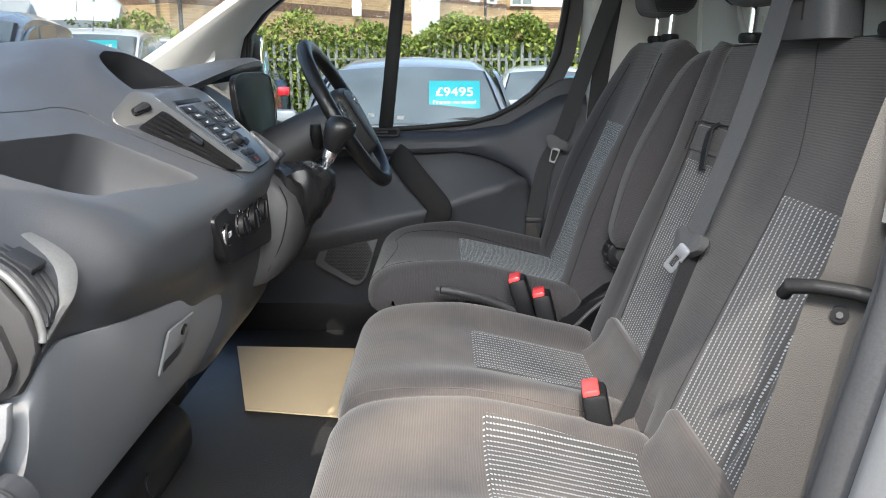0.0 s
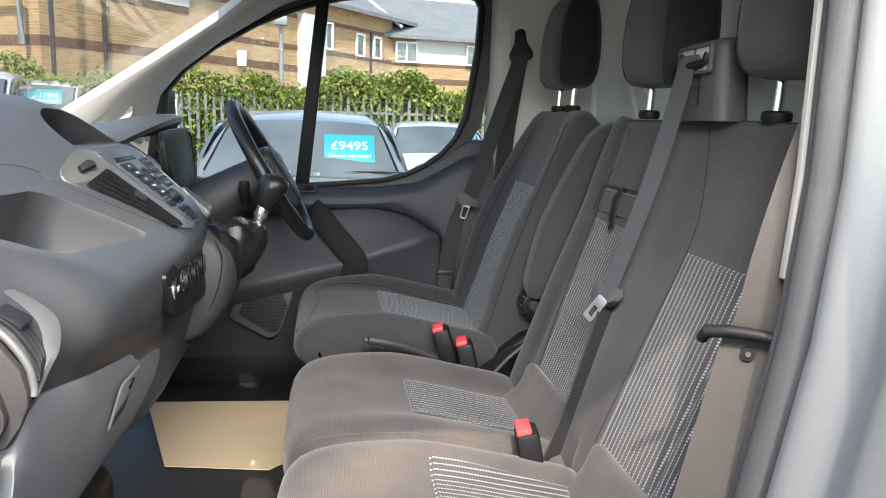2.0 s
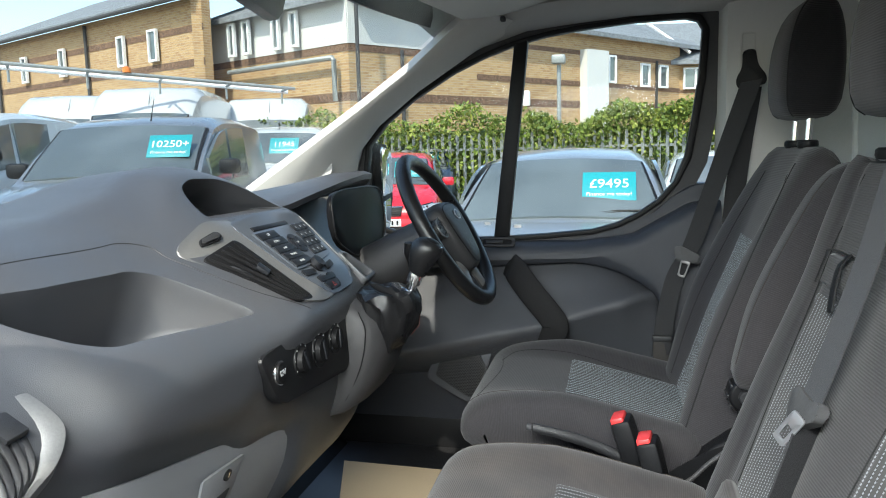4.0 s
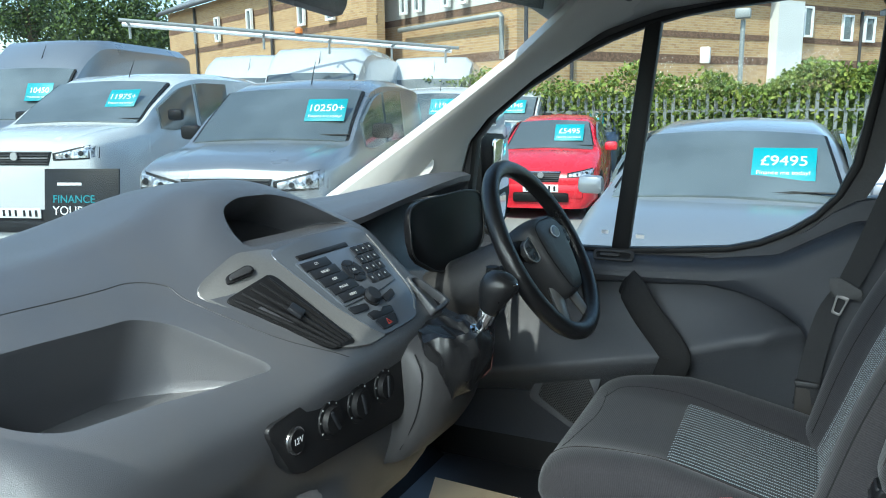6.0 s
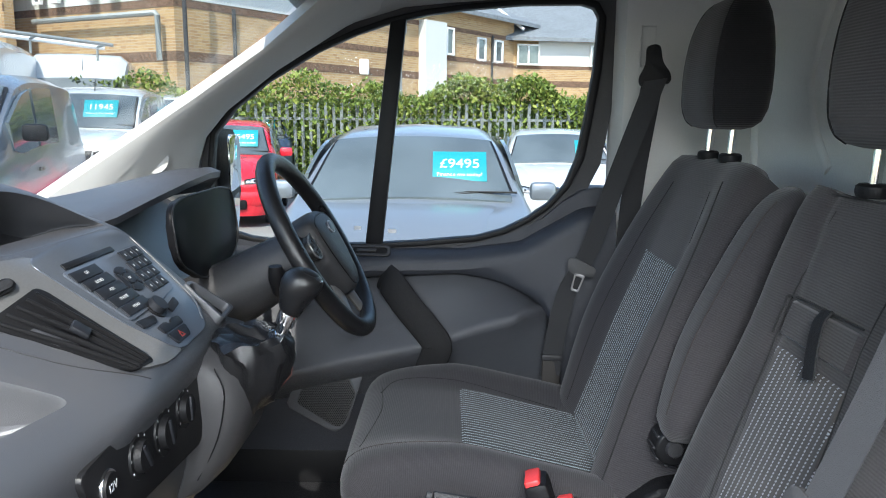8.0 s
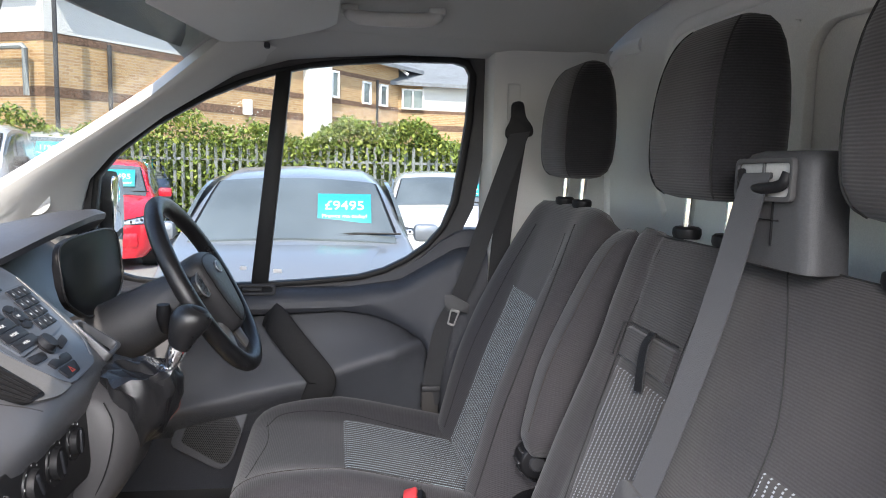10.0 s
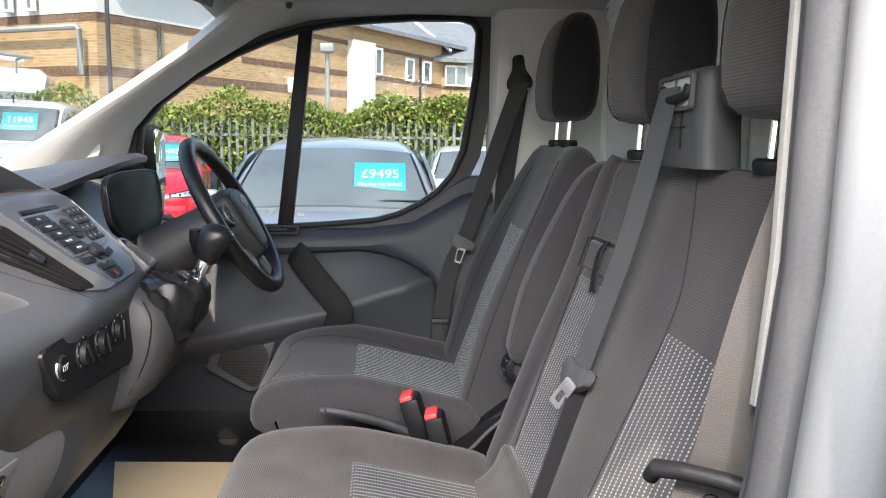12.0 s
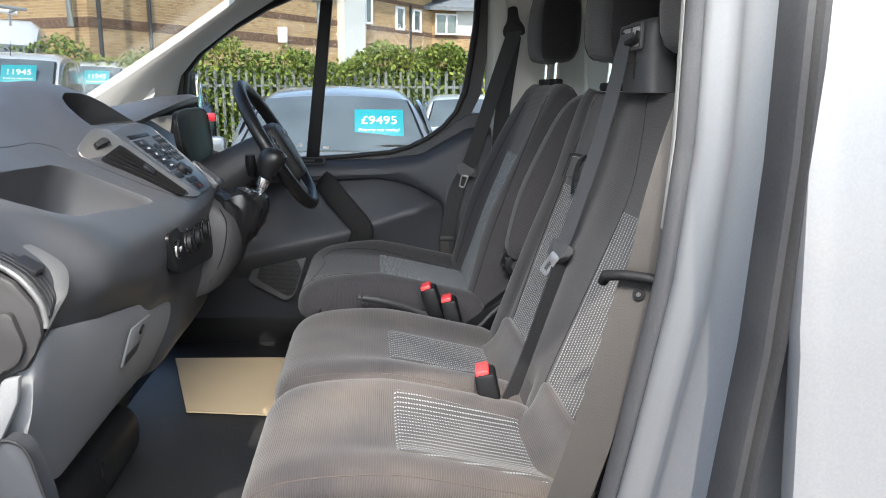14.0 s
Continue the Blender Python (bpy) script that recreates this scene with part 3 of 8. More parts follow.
post = [(0.385, 2.165), (0.40, 2.12), (0.44, 2.105), (0.60, 2.10), (0.68, 2.06), (0.70, 2.2), (0.385, 2.2)]
structure("trim_door_post", loft([[(x, y, z) for x, y in post] for z in (0.7, 1.0, 1.4, 1.87)]), M["lining"], "pale grey door post trim", "trim")

# header rail over the windscreen and the screen itself
bowx = lambda y: -0.10 * (1 - ((y - MID) / 0.8) ** 2)
g_rows = []
for z, x in ((1.31, -1.0), (1.427, -0.825), (1.533, -0.661), (1.63, -0.513), (1.723, -0.378), (1.826, -0.254), (1.86, -0.215)):
    g_rows.append([(x + bowx(y) - 0.012, y, z + 0.01) for y in [MID + 0.76 * k / 12 for k in range(-12, 13)]])
ws = part("window_windscreen", loft([r + [(p[0] - 0.004, p[1], p[2] + 0.004) for p in r[::-1]] for r in g_rows]), M["glass"], None, "clear laminated windscreen")
tagged(ws, category="window", kind="structure")
ws.visible_shadow = False
hz = [[(x + bowx(y) * f, y, z) for x, z, f in ((-0.30, 1.80, 1), (-0.20, 1.872, 1), (-0.12, 1.915, 0.4), (-0.12, 1.95, 0.4), (-0.25, 1.90, 1), (-0.33, 1.81, 1))] for y in [MID + 0.8 * k / 12 for k in range(-12, 13)]]
structure("trim_screen_header", loft([[(p[0], p[1], p[2] + 0.03) for p in r] for r in hz]), M["gloss"], "black border over the windscreen", "trim")


# ---- driver's door ----
def driver_door():
    top = [(-0.60, 1.33), (-0.45, 1.29), (-0.24, 1.272), (-0.15, 1.27), (0.01, 1.284), (0.10, 1.296), (0.177, 1.322), (0.235, 1.358), (0.28, 1.398), (0.32, 1.424), (0.354, 1.432), (0.395, 1.43)]
    d = thing("door_driver", (-0.1, 2.18, 0.72), "closed driver's door with dark grey plastic trim and a split window", "door", kind="structure")
    outline = top + [(0.40, 1.2), (0.37, 0.95), (0.30, 0.74), (-0.60, 0.74)]
    trim = prism(outline, -0.08, axes((0, 2.155, 0), (1, 0, 0), (0, 0, 1)))
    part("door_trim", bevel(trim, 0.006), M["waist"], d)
    # window ring of black rubber
    inner = [(-0.545, 1.40), (-0.528, 1.545), (-0.48, 1.604), (-0.40, 1.666), (-0.285, 1.733), (-0.20, 1.770), (-0.123, 1.796), (-0.04, 1.815), (0.04, 1.826), (0.18, 1.838), (0.307, 1.840), (0.335, 1.832), (0.346, 1.813),
             (0.340, 1.70), (0.324, 1.589), (0.309, 1.50), (0.284, 1.437), (0.245, 1.392), (0.197, 1.358), (0.14, 1.330), (0.078, 1.313), (-0.05, 1.301), (-0.173, 1.293), (-0.30, 1.291), (-0.45, 1.305), (-0.53, 1.33)]
    outer = []
    n = len(inner)
    for i, (x, z) in enumerate(inner):
        a, b = Vector(inner[i - 1]), Vector(inner[(i + 1) % n])
        t = (b - a).normalized()
        w = 0.018 if x > 0.25 and z > 1.45 else 0.013
        outer.append((x - t.y * w, z + t.x * w))
    m = axes((0, 2.16, 0), (1, 0, 0), (0, 0, 1))
    part("window_seal", bevel(frame_prism(outer, inner, -0.03, m), 0.003), M["black"], d, "black rubber window seal")
    fr_in = [(x * 1, z) for x, z in outer]
    fr_out = []
    for i, (x, z) in enumerate(fr_in):
        a, b = Vector(fr_in[i - 1]), Vector(fr_in[(i + 1) % n])
        t = (b - a).normalized()
        w = 0.040 if x > 0.25 and z > 1.42 else 0.016 if z > 1.42 else 0.012
        fr_out.append((x - t.y * w, z + t.x * w))
    part("door_frame", frame_prism(fr_out, fr_in, -0.04, axes((0, 2.168, 0), (1, 0, 0), (0, 0, 1))), M["seal"], d, "grey painted upper door frame")
    pane = prism(inner, -0.004, axes((0, 2.185, 0), (1, 0, 0), (0, 0, 1)))
    gl = part("window_pane", pane, M["glass"], d, "clear side window glass", smooth=0)
    gl.visible_shadow = False
    bar = prism([(-0.183, 1.292), (-0.143, 1.292), (-0.085, 1.81), (-0.122, 1.80)], -0.03, axes((0, 2.158, 0), (1, 0, 0), (0, 0, 1)))
    part("divider_bar", bevel(bar, 0.004), M["black"], d, "black upright bar between the two panes")
    # waist band with its undercut, sloping armrest shelf and pull handle
    under = lambda x: np.interp(x, [-0.56, -0.145, 0.036, 0.10, 0.15, 0.20, 0.235, 0.252, 0.262, 0.272, 0.40], [1.205, 1.220, 1.230, 1.220, 1.204, 1.178, 1.152, 1.12, 1.05, 0.93, 0.90])
    lip = lambda x: np.interp(x, [-0.56, -0.306, -0.175, -0.047, 0.02, 0.13, 0.232], [0.97, 1.020, 1.050, 1.076, 1.100, 1.135, 1.152])
    crown = lambda x: np.interp(x, [-0.56, -0.2, 0.05, 0.18, 0.25, 0.32, 0.40], [1.285, 1.277, 1.283, 1.30, 1.34, 1.38, 1.39])
    band = []
    for k in range(60):
        x = -0.56 + 0.955 * k / 59
        zt, zu = float(crown(x)), float(under(x))
        band.append([(x, 2.158, zt + 0.004), (x, 2.140, zt), (x, 2.124, zt - 0.008), (x, 2.112, zt - 0.022), (x, 2.107, zt - 0.04), (x, 2.109, zu + 0.03), (x, 2.113, zu + 0.010), (x, 2.121, zu + 0.002), (x, 2.135, zu), (x, 2.158, zu)])
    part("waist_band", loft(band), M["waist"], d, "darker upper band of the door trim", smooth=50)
    arm = []
    for k in range(44):
        x = -0.56 + 0.815 * k / 43
        zu, ze = float(under(min(x, 0.232))), float(lip(x))
        f = min(1.0, max(0.06, (0.258 - x) / 0.10)) ** 0.6
        yo = 2.158 - 0.098 * f
        ze = ze * f + (zu - 0.01) * (1 - f)
        low = 0.985 - 0.10 * max(0.0, x)
        arm.append([(x, 2.165, zu + 0.004), (x, 2.156, zu - 0.004), (x, 2.158 - 0.045 * f, zu + (ze - zu) * 0.42), (x, yo + 0.012, ze + 0.008), (x, yo + 0.003, ze + 0.002), (x, yo, ze - 0.008), (x, yo + 0.006, ze - 0.022), (x, 2.158 - 0.055 * f, ze - 0.06), (x, 2.150 - 0.015 * f, min(low, ze - 0.08)), (x, 2.165, 0.90)])
    part("armrest", loft(arm), M["doorcard"], d, "dark grey moulded armrest", smooth=50)
    strap = smooth_path([(-0.135, 2.12, 1.225), (-0.115, 2.085, 1.212), (-0.075, 2.058, 1.165), (-0.030, 2.048, 1.112), (-0.010, 2.046, 1.082), (-0.014, 2.050, 1.056), (-0.030, 2.064, 1.01), (-0.045, 2.10, 0.965)], 6)
    part("pull_handle", bevel(tube(strap, 0.034, 16, 0.26, (0, 1, 0)), 0.001), M["strap"], d, "soft black pull handle")
    so = [(-0.372, 0.905), (-0.345, 0.972), (-0.30, 0.990), (-0.194, 0.998), (-0.186, 0.985), (-0.222, 0.868), (-0.245, 0.842), (-0.262, 0.842)]
    part("speaker_surround", bevel(prism(rounded(so, 0.012), 0.012, axes((0, 2.126, 0), (1, 0, 0), (0, 0, 1))), 0.003), M["doorcard"], d)
    sp = rounded([(-0.345, 0.915), (-0.328, 0.962), (-0.224, 0.987), (-0.202, 0.940), (-0.232, 0.860), (-0.254, 0.856)], 0.008)
    part("speaker_grille", bevel(prism(sp, 0.006, axes((0, 2.114, 0), (1, 0, 0), (0, 0, 1))), 0.002), M["seal"], d, "fine black perforated speaker grille")
    tri = bmesh.new()
    sides = [(Vector(p), (Vector(q) - Vector(p)).normalized()) for p, q in zip(sp, sp[1:] + sp[:1])]
    inside = lambda px, pz: all(e.x * (pz - p.y) - e.y * (px - p.x) < -0.0024 for p, e in sides)
    for j in range(34):
        for i in range(40):
            px, pz = -0.36 + 0.0046 * (i + 0.5 * (j % 2)), 0.848 + 0.0042 * j
            if inside(px, pz):
                tri.faces.new([tri.verts.new((px + 0.0018 * math.cos(q), 2.1076, pz + 0.0018 * math.sin(q))) for q in [math.pi * e / 3 for e in range(6)]])
    tagged(part("grille_holes", tri, M["black"], d, "round holes of the speaker grille", smooth=0), kind="stuff")
    for sx, sz, sw in ((-0.204, 1.327, 0.016), (-0.121, 1.320, 0.020)):
        part("sticker", box((sx, 2.1832, sz), (sw, 0.0008, 0.009), 0), M["pale"], gl, "small pale sticker on the glass")
    rm = axes((-0.165, 2.118, 1.282), (1, 0, 0), (0, 0.62, 0.78))
    part("release_surround", bevel(frame_prism(rounded([(-0.050, 0.014), (0.046, 0.014), (0.046, -0.014), (-0.050, -0.014)], 0.013, 5), rounded([(-0.042, 0.008), (0.038, 0.008), (0.038, -0.008), (-0.042, -0.008)], 0.007, 5), 0.006, rm), 0.001), M["column"], d)
    part("release_recess", prism(rounded([(-0.043, 0.009), (0.039, 0.009), (0.039, -0.009), (-0.043, -0.009)], 0.007), 0.001, rm @ Matrix.Translation((0, 0, 0.001))), M["black"], d)
    part("release_lever", box(rm @ Vector((-0.01, 0.001, 0.004)), (0.045, 0.009, 0.005), 0.002, rm.to_3x3()), M["column"], d)


M["doorcard"] = mat("door_card_plastic", (0.068, 0.071, 0.080), 0.40, grain=0.15, grain_scale=900, stain=0.3, stain_scale=8, second=(0.070, 0.072, 0.080), bump=0.45, bump_scale=1100)
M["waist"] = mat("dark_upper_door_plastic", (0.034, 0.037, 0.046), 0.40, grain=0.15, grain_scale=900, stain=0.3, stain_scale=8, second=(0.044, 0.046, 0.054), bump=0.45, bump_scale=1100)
M["column"] = mat("dark_column_plastic", (0.024, 0.024, 0.026), 0.48, grain=0.15, stain=0.3, second=(0.038, 0.036, 0.034), bump=0.3, bump_scale=1400)
M["strap"] = mat("soft_black_strap", (0.016, 0.016, 0.017), 0.75, grain=0.2, stain=0.2, second=(0.022, 0.021, 0.02), bump=0.2, bump_scale=1200, spec=0.2)
driver_door()

# ---- passenger-side door post and body side ----
def post_shift(z):
    return np.interp(z, [0.3, 0.7, 0.9, 1.11, 1.23, 1.33, 1.45, 1.9], [-0.15, -0.125, -0.09, -0.047, -0.025, -0.007, 0.0, 0.0])


def upright(name, poly, material, label, zs=(0.45, 0.7, 0.9, 1.0, 1.1, 1.2, 1.3, 1.45, 1.7, 1.93), move=1.0, back=0.0):
    return structure(name, loft([[(x + back + move * post_shift(z), y, z) for x, y in poly] for z in zs]), material, label, "trim")


inner_post = [(0.380, 0.612), (0.368, 0.610), (0.3655, 0.606), (0.366, 0.600), (0.376, 0.597), (0.50, 0.60), (0.50, 0.62)]
upright("trim_passenger_post", [(0.392, 0.612), (0.384, 0.606), (0.382, 0.600), (0.40, 0.597), (0.50, 0.60), (0.50, 0.62)], M["black"], "dark passenger door post below the belt guide", (0.45, 0.7, 1.0, 1.2, 1.34))
upright("trim_passenger_post_upper", inner_post, M["posttrim"], "pale upper passenger door post trim", (1.344, 1.45, 1.7, 1.93))
upright("trim_door_seal", [(0.380, 0.598), (0.371, 0.597), (0.366, 0.593), (0.366, 0.588), (0.370, 0.585), (0.363, 0.581), (0.357, 0.574), (0.355, 0.565), (0.357, 0.555), (0.363, 0.547), (0.372, 0.542), (0.39, 0.542), (0.40, 0.58)], M["doorseal"], "grey rubber door seal")
upright("body_post", [(0.376, 0.5425), (0.367, 0.538), (0.359, 0.528), (0.3555, 0.514), (0.3565, 0.500), (0.3615, 0.482), (0.3655, 0.467), (0.364, 0.453), (0.358, 0.441), (0.3535, 0.431), (0.3525, 0.422), (0.3535, 0.408), (0.357, 0.390), (0.361, 0.372), (0.366, 0.357), (0.375, 0.346), (0.43, 0.343), (0.43, 0.54)], M["paint"], "silver painted door post")
upright("trim_gap_seal", [(0.330, 0.303), (0.334, 0.296), (0.340, 0.296), (0.344, 0.303), (0.348, 0.297), (0.355, 0.300), (0.358, 0.33), (0.33, 0.33)], M["seal"], "grey rubber seal in the sliding door gap", move=0.6)
side_x = [(0.352, 0.305), (0.346, 0.292), (0.348, 0.280), (0.358, 0.274), (0.372, 0.272), (0.40, 0.275), (2.9, 0.262), (2.9, 0.31)]
secs = []
for z, dy in ((0.35, 0.03), (0.5, 0.0), (0.75, -0.015), (0.98, -0.02), (1.02, -0.005), (1.05, 0.0), (1.3, 0.005), (1.32, 0.008), (1.6, 0.03), (1.8, 0.07), (1.95, 0.15)):
    secs.append([(x + post_shift(z) * -0.25, y + dy, z) for x, y in side_x])
structure("body_side", loft(secs), M["paint"], "silver painted van side panel", "body panel")
structure("body_sill", box((-0.35, 0.40, 0.58), (1.5, 0.16, 0.2), 0.03), M["black"], "black plastic entry step", "sill")
structure("wall_driver_side", box((2.2, 2.22, 1.2), (3.0, 0.03, 1.5), 0.01), M["paint"], "silver van side behind the door", "body panel")
structure("body_front", box((-1.35, MID, 0.95), (0.7, 1.8, 0.62), 0.08), M["paint"], "silver van bonnet", "body panel")
structure("body_under", box((0.9, MID, 0.42), (4.0, 1.75, 0.22), 0.03), M["black"], "dark van underside", "body panel")


# ---- dashboard ----
PANEL_O, PANEL_U, PANEL_V = Vector((-0.337, 0, 1.287)), Vector((0, 1, 0)), Vector((-0.746, 0, 0.666))
PANEL = axes(PANEL_O, PANEL_U, PANEL_V)      # x across the van, y up the panel, z out of it


M["console"] = mat("dark_console_plastic", (0.040, 0.039, 0.041), 0.5, grain=0.12, grain_scale=900, stain=0.3, stain_scale=9, second=(0.056, 0.052, 0.050), bump=0.3, bump_scale=1100)
M["cord"] = mat("dull_red_thread", (0.16, 0.06, 0.05), 0.9)
M["hazard"] = mat("dull_red_mark", (0.30, 0.03, 0.02), 0.6)


PANEL_N = PANEL.to_3x3() @ Vector((0, 0, 1))


def droop(bm):
    """The stack's outer corner falls back towards the dash."""
    inv = PANEL.inverted()
    for v in bm.verts:
        q = inv @ v.co
        k = max(0.0, 1.205 - q.x)
        v.co = PANEL @ Vector((q.x + 0.16 * k, q.y + 0.06 * k, q.z - 0.26 * k))
    return bm


def on_panel(u, v, out=0.0):
    return PANEL @ Vector((u, v, out))


def panel_box(u0, u1, v0, v1, d, r=0.002, base=0.0):
    return box(on_panel((u0 + u1) / 2, (v0 + v1) / 2, base + d / 2), (u1 - u0, v1 - v0, d), r, PANEL.to_3x3())


def dash_rows():
    """Profiles (x, z) across the van, from the windscreen over the top and down to the knees."""
    st = [
        (0.655, [(-1.06, 1.28), (-0.94, 1.36), (-0.72, 1.395), (-0.62, 1.385), (-0.56, 1.364), (-0.51, 1.337), (-0.431, 1.297), (-0.387, 1.268), (-0.368, 1.240), (-0.374, 1.205), (-0.42, 1.12), (-0.48, 0.94), (-0.80, 0.94)]),
        (0.735, [(-1.07, 1.28), (-0.95, 1.38), (-0.725, 1.425), (-0.61, 1.420), (-0.55, 1.396), (-0.50, 1.362), (-0.425, 1.313), (-0.381, 1.283), (-0.366, 1.250), (-0.385, 1.20), (-0.44, 1.10), (-0.475, 0.94), (-0.80, 0.94)]),
        (0.80, [(-1.08, 1.28), (-0.96, 1.385), (-0.73, 1.436), (-0.60, 1.440), (-0.540, 1.420), (-0.489, 1.382), (-0.368, 1.309), (-0.340, 1.275), (-0.339, 1.235), (-0.380, 1.187), (-0.44, 1.08), (-0.47, 0.935), (-0.80, 0.935)]),
        (1.00, [(-1.10, 1.28), (-0.98, 1.39), (-0.75, 1.450), (-0.61, 1.450), (-0.540, 1.416), (-0.488, 1.379), (-0.363, 1.304), (-0.333, 1.27), (-0.333, 1.20), (-0.374, 1.148), (-0.44, 1.06), (-0.465, 0.93), (-0.80, 0.93)]),
        (1.07, [(-1.10, 1.28), (-0.98, 1.39), (-0.75, 1.462), (-0.61, 1.460), (-0.535, 1.416), (-0.487, 1.381), (-0.360, 1.304), (-0.328, 1.27), (-0.331, 1.22), (-0.360, 1.13), (-0.44, 1.06), (-0.46, 0.93), (-0.80, 0.93)]),
        (1.14, [(-1.10, 1.28), (-0.98, 1.39), (-0.75, 1.476), (-0.61, 1.476), (-0.530, 1.426), (-0.486, 1.398), (-0.345, 1.296), (-0.317, 1.268), (-0.331, 1.22), (-0.357, 1.125), (-0.43, 1.05), (-0.455, 0.93), (-0.80, 0.93)]),
        (1.20, [(-1.11, 1.28), (-0.98, 1.39), (-0.75, 1.490), (-0.63, 1.494), (-0.556, 1.466), (-0.490, 1.420), (-0.336, 1.2935), (-0.311, 1.268), (-0.331, 1.22), (-0.352, 1.12), (-0.42, 1.04), (-0.45, 0.93), (-0.80, 0.93)]),
        (1.26, [(-1.11, 1.28), (-0.98, 1.39), (-0.75, 1.499), (-0.63, 1.509), (-0.572, 1.494), (-0.488, 1.424), (-0.336, 1.2935), (-0.311, 1.267), (-0.331, 1.22), (-0.347, 1.112), (-0.385, 1.0), (-0.43, 0.93), (-0.80, 0.93)]),
        (1.36, [(-1.11, 1.28), (-0.98, 1.39), (-0.75, 1.503), (-0.63, 1.513), (-0.570, 1.495), (-0.487, 1.424), (-0.336, 1.2935), (-0.313, 1.267), (-0.331, 1.22), (-0.345, 1.11), (-0.38, 1.0), (-0.43, 0.93), (-0.80, 0.93)]),
        (1.44, [(-1.10, 1.28), (-0.98, 1.39), (-0.75, 1.495), (-0.62, 1.496), (-0.553, 1.478), (-0.486, 1.423), (-0.336, 1.293), (-0.318, 1.265), (-0.33, 1.22), (-0.345, 1.11), (-0.38, 1.0), (-0.43, 0.93), (-0.80, 0.93)]),
        (1.50, [(-1.10, 1.28), (-0.98, 1.39), (-0.75, 1.475), (-0.61, 1.462), (-0.535, 1.448), (-0.486, 1.420), (-0.340, 1.291), (-0.325, 1.263), (-0.333, 1.22), (-0.345, 1.11), (-0.38, 1.0), (-0.43, 0.93), (-0.80, 0.93)]),
        (1.56, [(-1.10, 1.28), (-0.98, 1.39), (-0.75, 1.455), (-0.61, 1.440), (-0.535, 1.424), (-0.488, 1.405), (-0.352, 1.285), (-0.335, 1.26), (-0.338, 1.22), (-0.345, 1.11), (-0.38, 1.0), (-0.43, 0.93), (-0.80, 0.93)]),
        (1.60, [(-1.10, 1.28), (-0.98, 1.39), (-0.75, 1.44), (-0.62, 1.41), (-0.56, 1.385), (-0.52, 1.34), (-0.43, 1.268), (-0.40, 1.24), (-0.38, 1.20), (-0.36, 1.11), (-0.39, 1.0), (-0.44, 0.93), (-0.80, 0.93)]),
    ]
    ys, rows = [q[0] for q in st], [q[1] for q in st]
    out = []
    for k in range(61):
        y = 0.655 + 0.945 * k / 60
        i = max(j for j in range(len(ys) - 1) if ys[j] <= y + 1e-9)
        a, b = rows[i], rows[i + 1]
        p, q = rows[max(0, i - 1)], rows[min(len(rows) - 1, i + 2)]
        h = ys[i + 1] - ys[i]
        t = (y - ys[i]) / h
        row = []
        for m in range(len(a)):
            co = []
            for c in (0, 1):
                ma = (b[m][c] - p[m][c]) / (ys[i + 1] - ys[max(0, i - 1)]) * h
                mb = (q[m][c] - a[m][c]) / (ys[min(len(ys) - 1, i + 2)] - ys[i]) * h
                co.append(a[m][c] * (2 * t ** 3 - 3 * t * t + 1) + ma * (t ** 3 - 2 * t * t + t) + b[m][c] * (3 * t * t - 2 * t ** 3) + mb * (t ** 3 - t * t))
            row.append(tuple(co))
        out.append([(x, y, z) for x, z in soft_line(row, 0.02)])
    return out


def carve(bm, cutters, r=0.004):
    """The body with the cutters taken away and the new edges rounded."""
    def temporary(b):
        me = bpy.data.meshes.new("temporary")
        bmesh.ops.recalc_face_normals(b, faces=b.faces)
        b.to_mesh(me)
        b.free()
        ob = bpy.data.objects.new("temporary", me)
        bpy.context.scene.collection.objects.link(ob)
        return ob
    body = temporary(bm)
    tools = [temporary(c) for c in cutters]
    for t in tools:
        mo = body.modifiers.new("cut", "BOOLEAN")
        mo.operation, mo.solver, mo.object = "DIFFERENCE", "EXACT", t
    bv = body.modifiers.new("round", "BEVEL")
    bv.width, bv.segments, bv.limit_method, bv.angle_limit = r, 3, "ANGLE", radians(38)
    me = bpy.data.meshes.new_from_object(body.evaluated_get(bpy.context.evaluated_depsgraph_get()))
    out = bmesh.new()
    out.from_mesh(me)
    for ob in [body] + tools:
        old = ob.data
        bpy.data.objects.remove(ob)
        bpy.data.meshes.remove(old)
    bpy.data.meshes.remove(me)
    return out


def shelf_cutter():
    """The open shelf in front of the passengers, tapering to a point beside the stack."""
    o = rounded([(-0.500, 0.790), (-0.491, 0.85), (-0.490, 1.015), (-0.468, 1.052), (-0.360, 1.117), (-0.381, 0.955), (-0.390, 0.84), (-0.414, 0.805), (-0.455, 0.780), (-0.485, 0.772)], 0.018, 5)
    line = lambda x: 1.303 + (-0.363 - x) * 0.6
    rings = [[(x + 0.012, y, line(x) + 0.06) for x, y in o], [(x, y, line(x)) for x, y in o], [(x - 0.004, y, line(x) - 0.012) for x, y in o]]
    deep = [(x - 0.022 - 0.25 * max(0, -0.40 - x), y, 1.272 + 0.10 * max(0, x + 0.46)) for x, y in o]
    mid = [tuple((Vector(a) * 0.25 + Vector(b) * 0.75)) for a, b in zip(rings[2], deep)]
    low = [(x * 0.93 - 0.445 * 0.07, y * 0.97 + 0.87 * 0.03, z) for x, y, z in deep]
    return loft(rings + [mid, low])


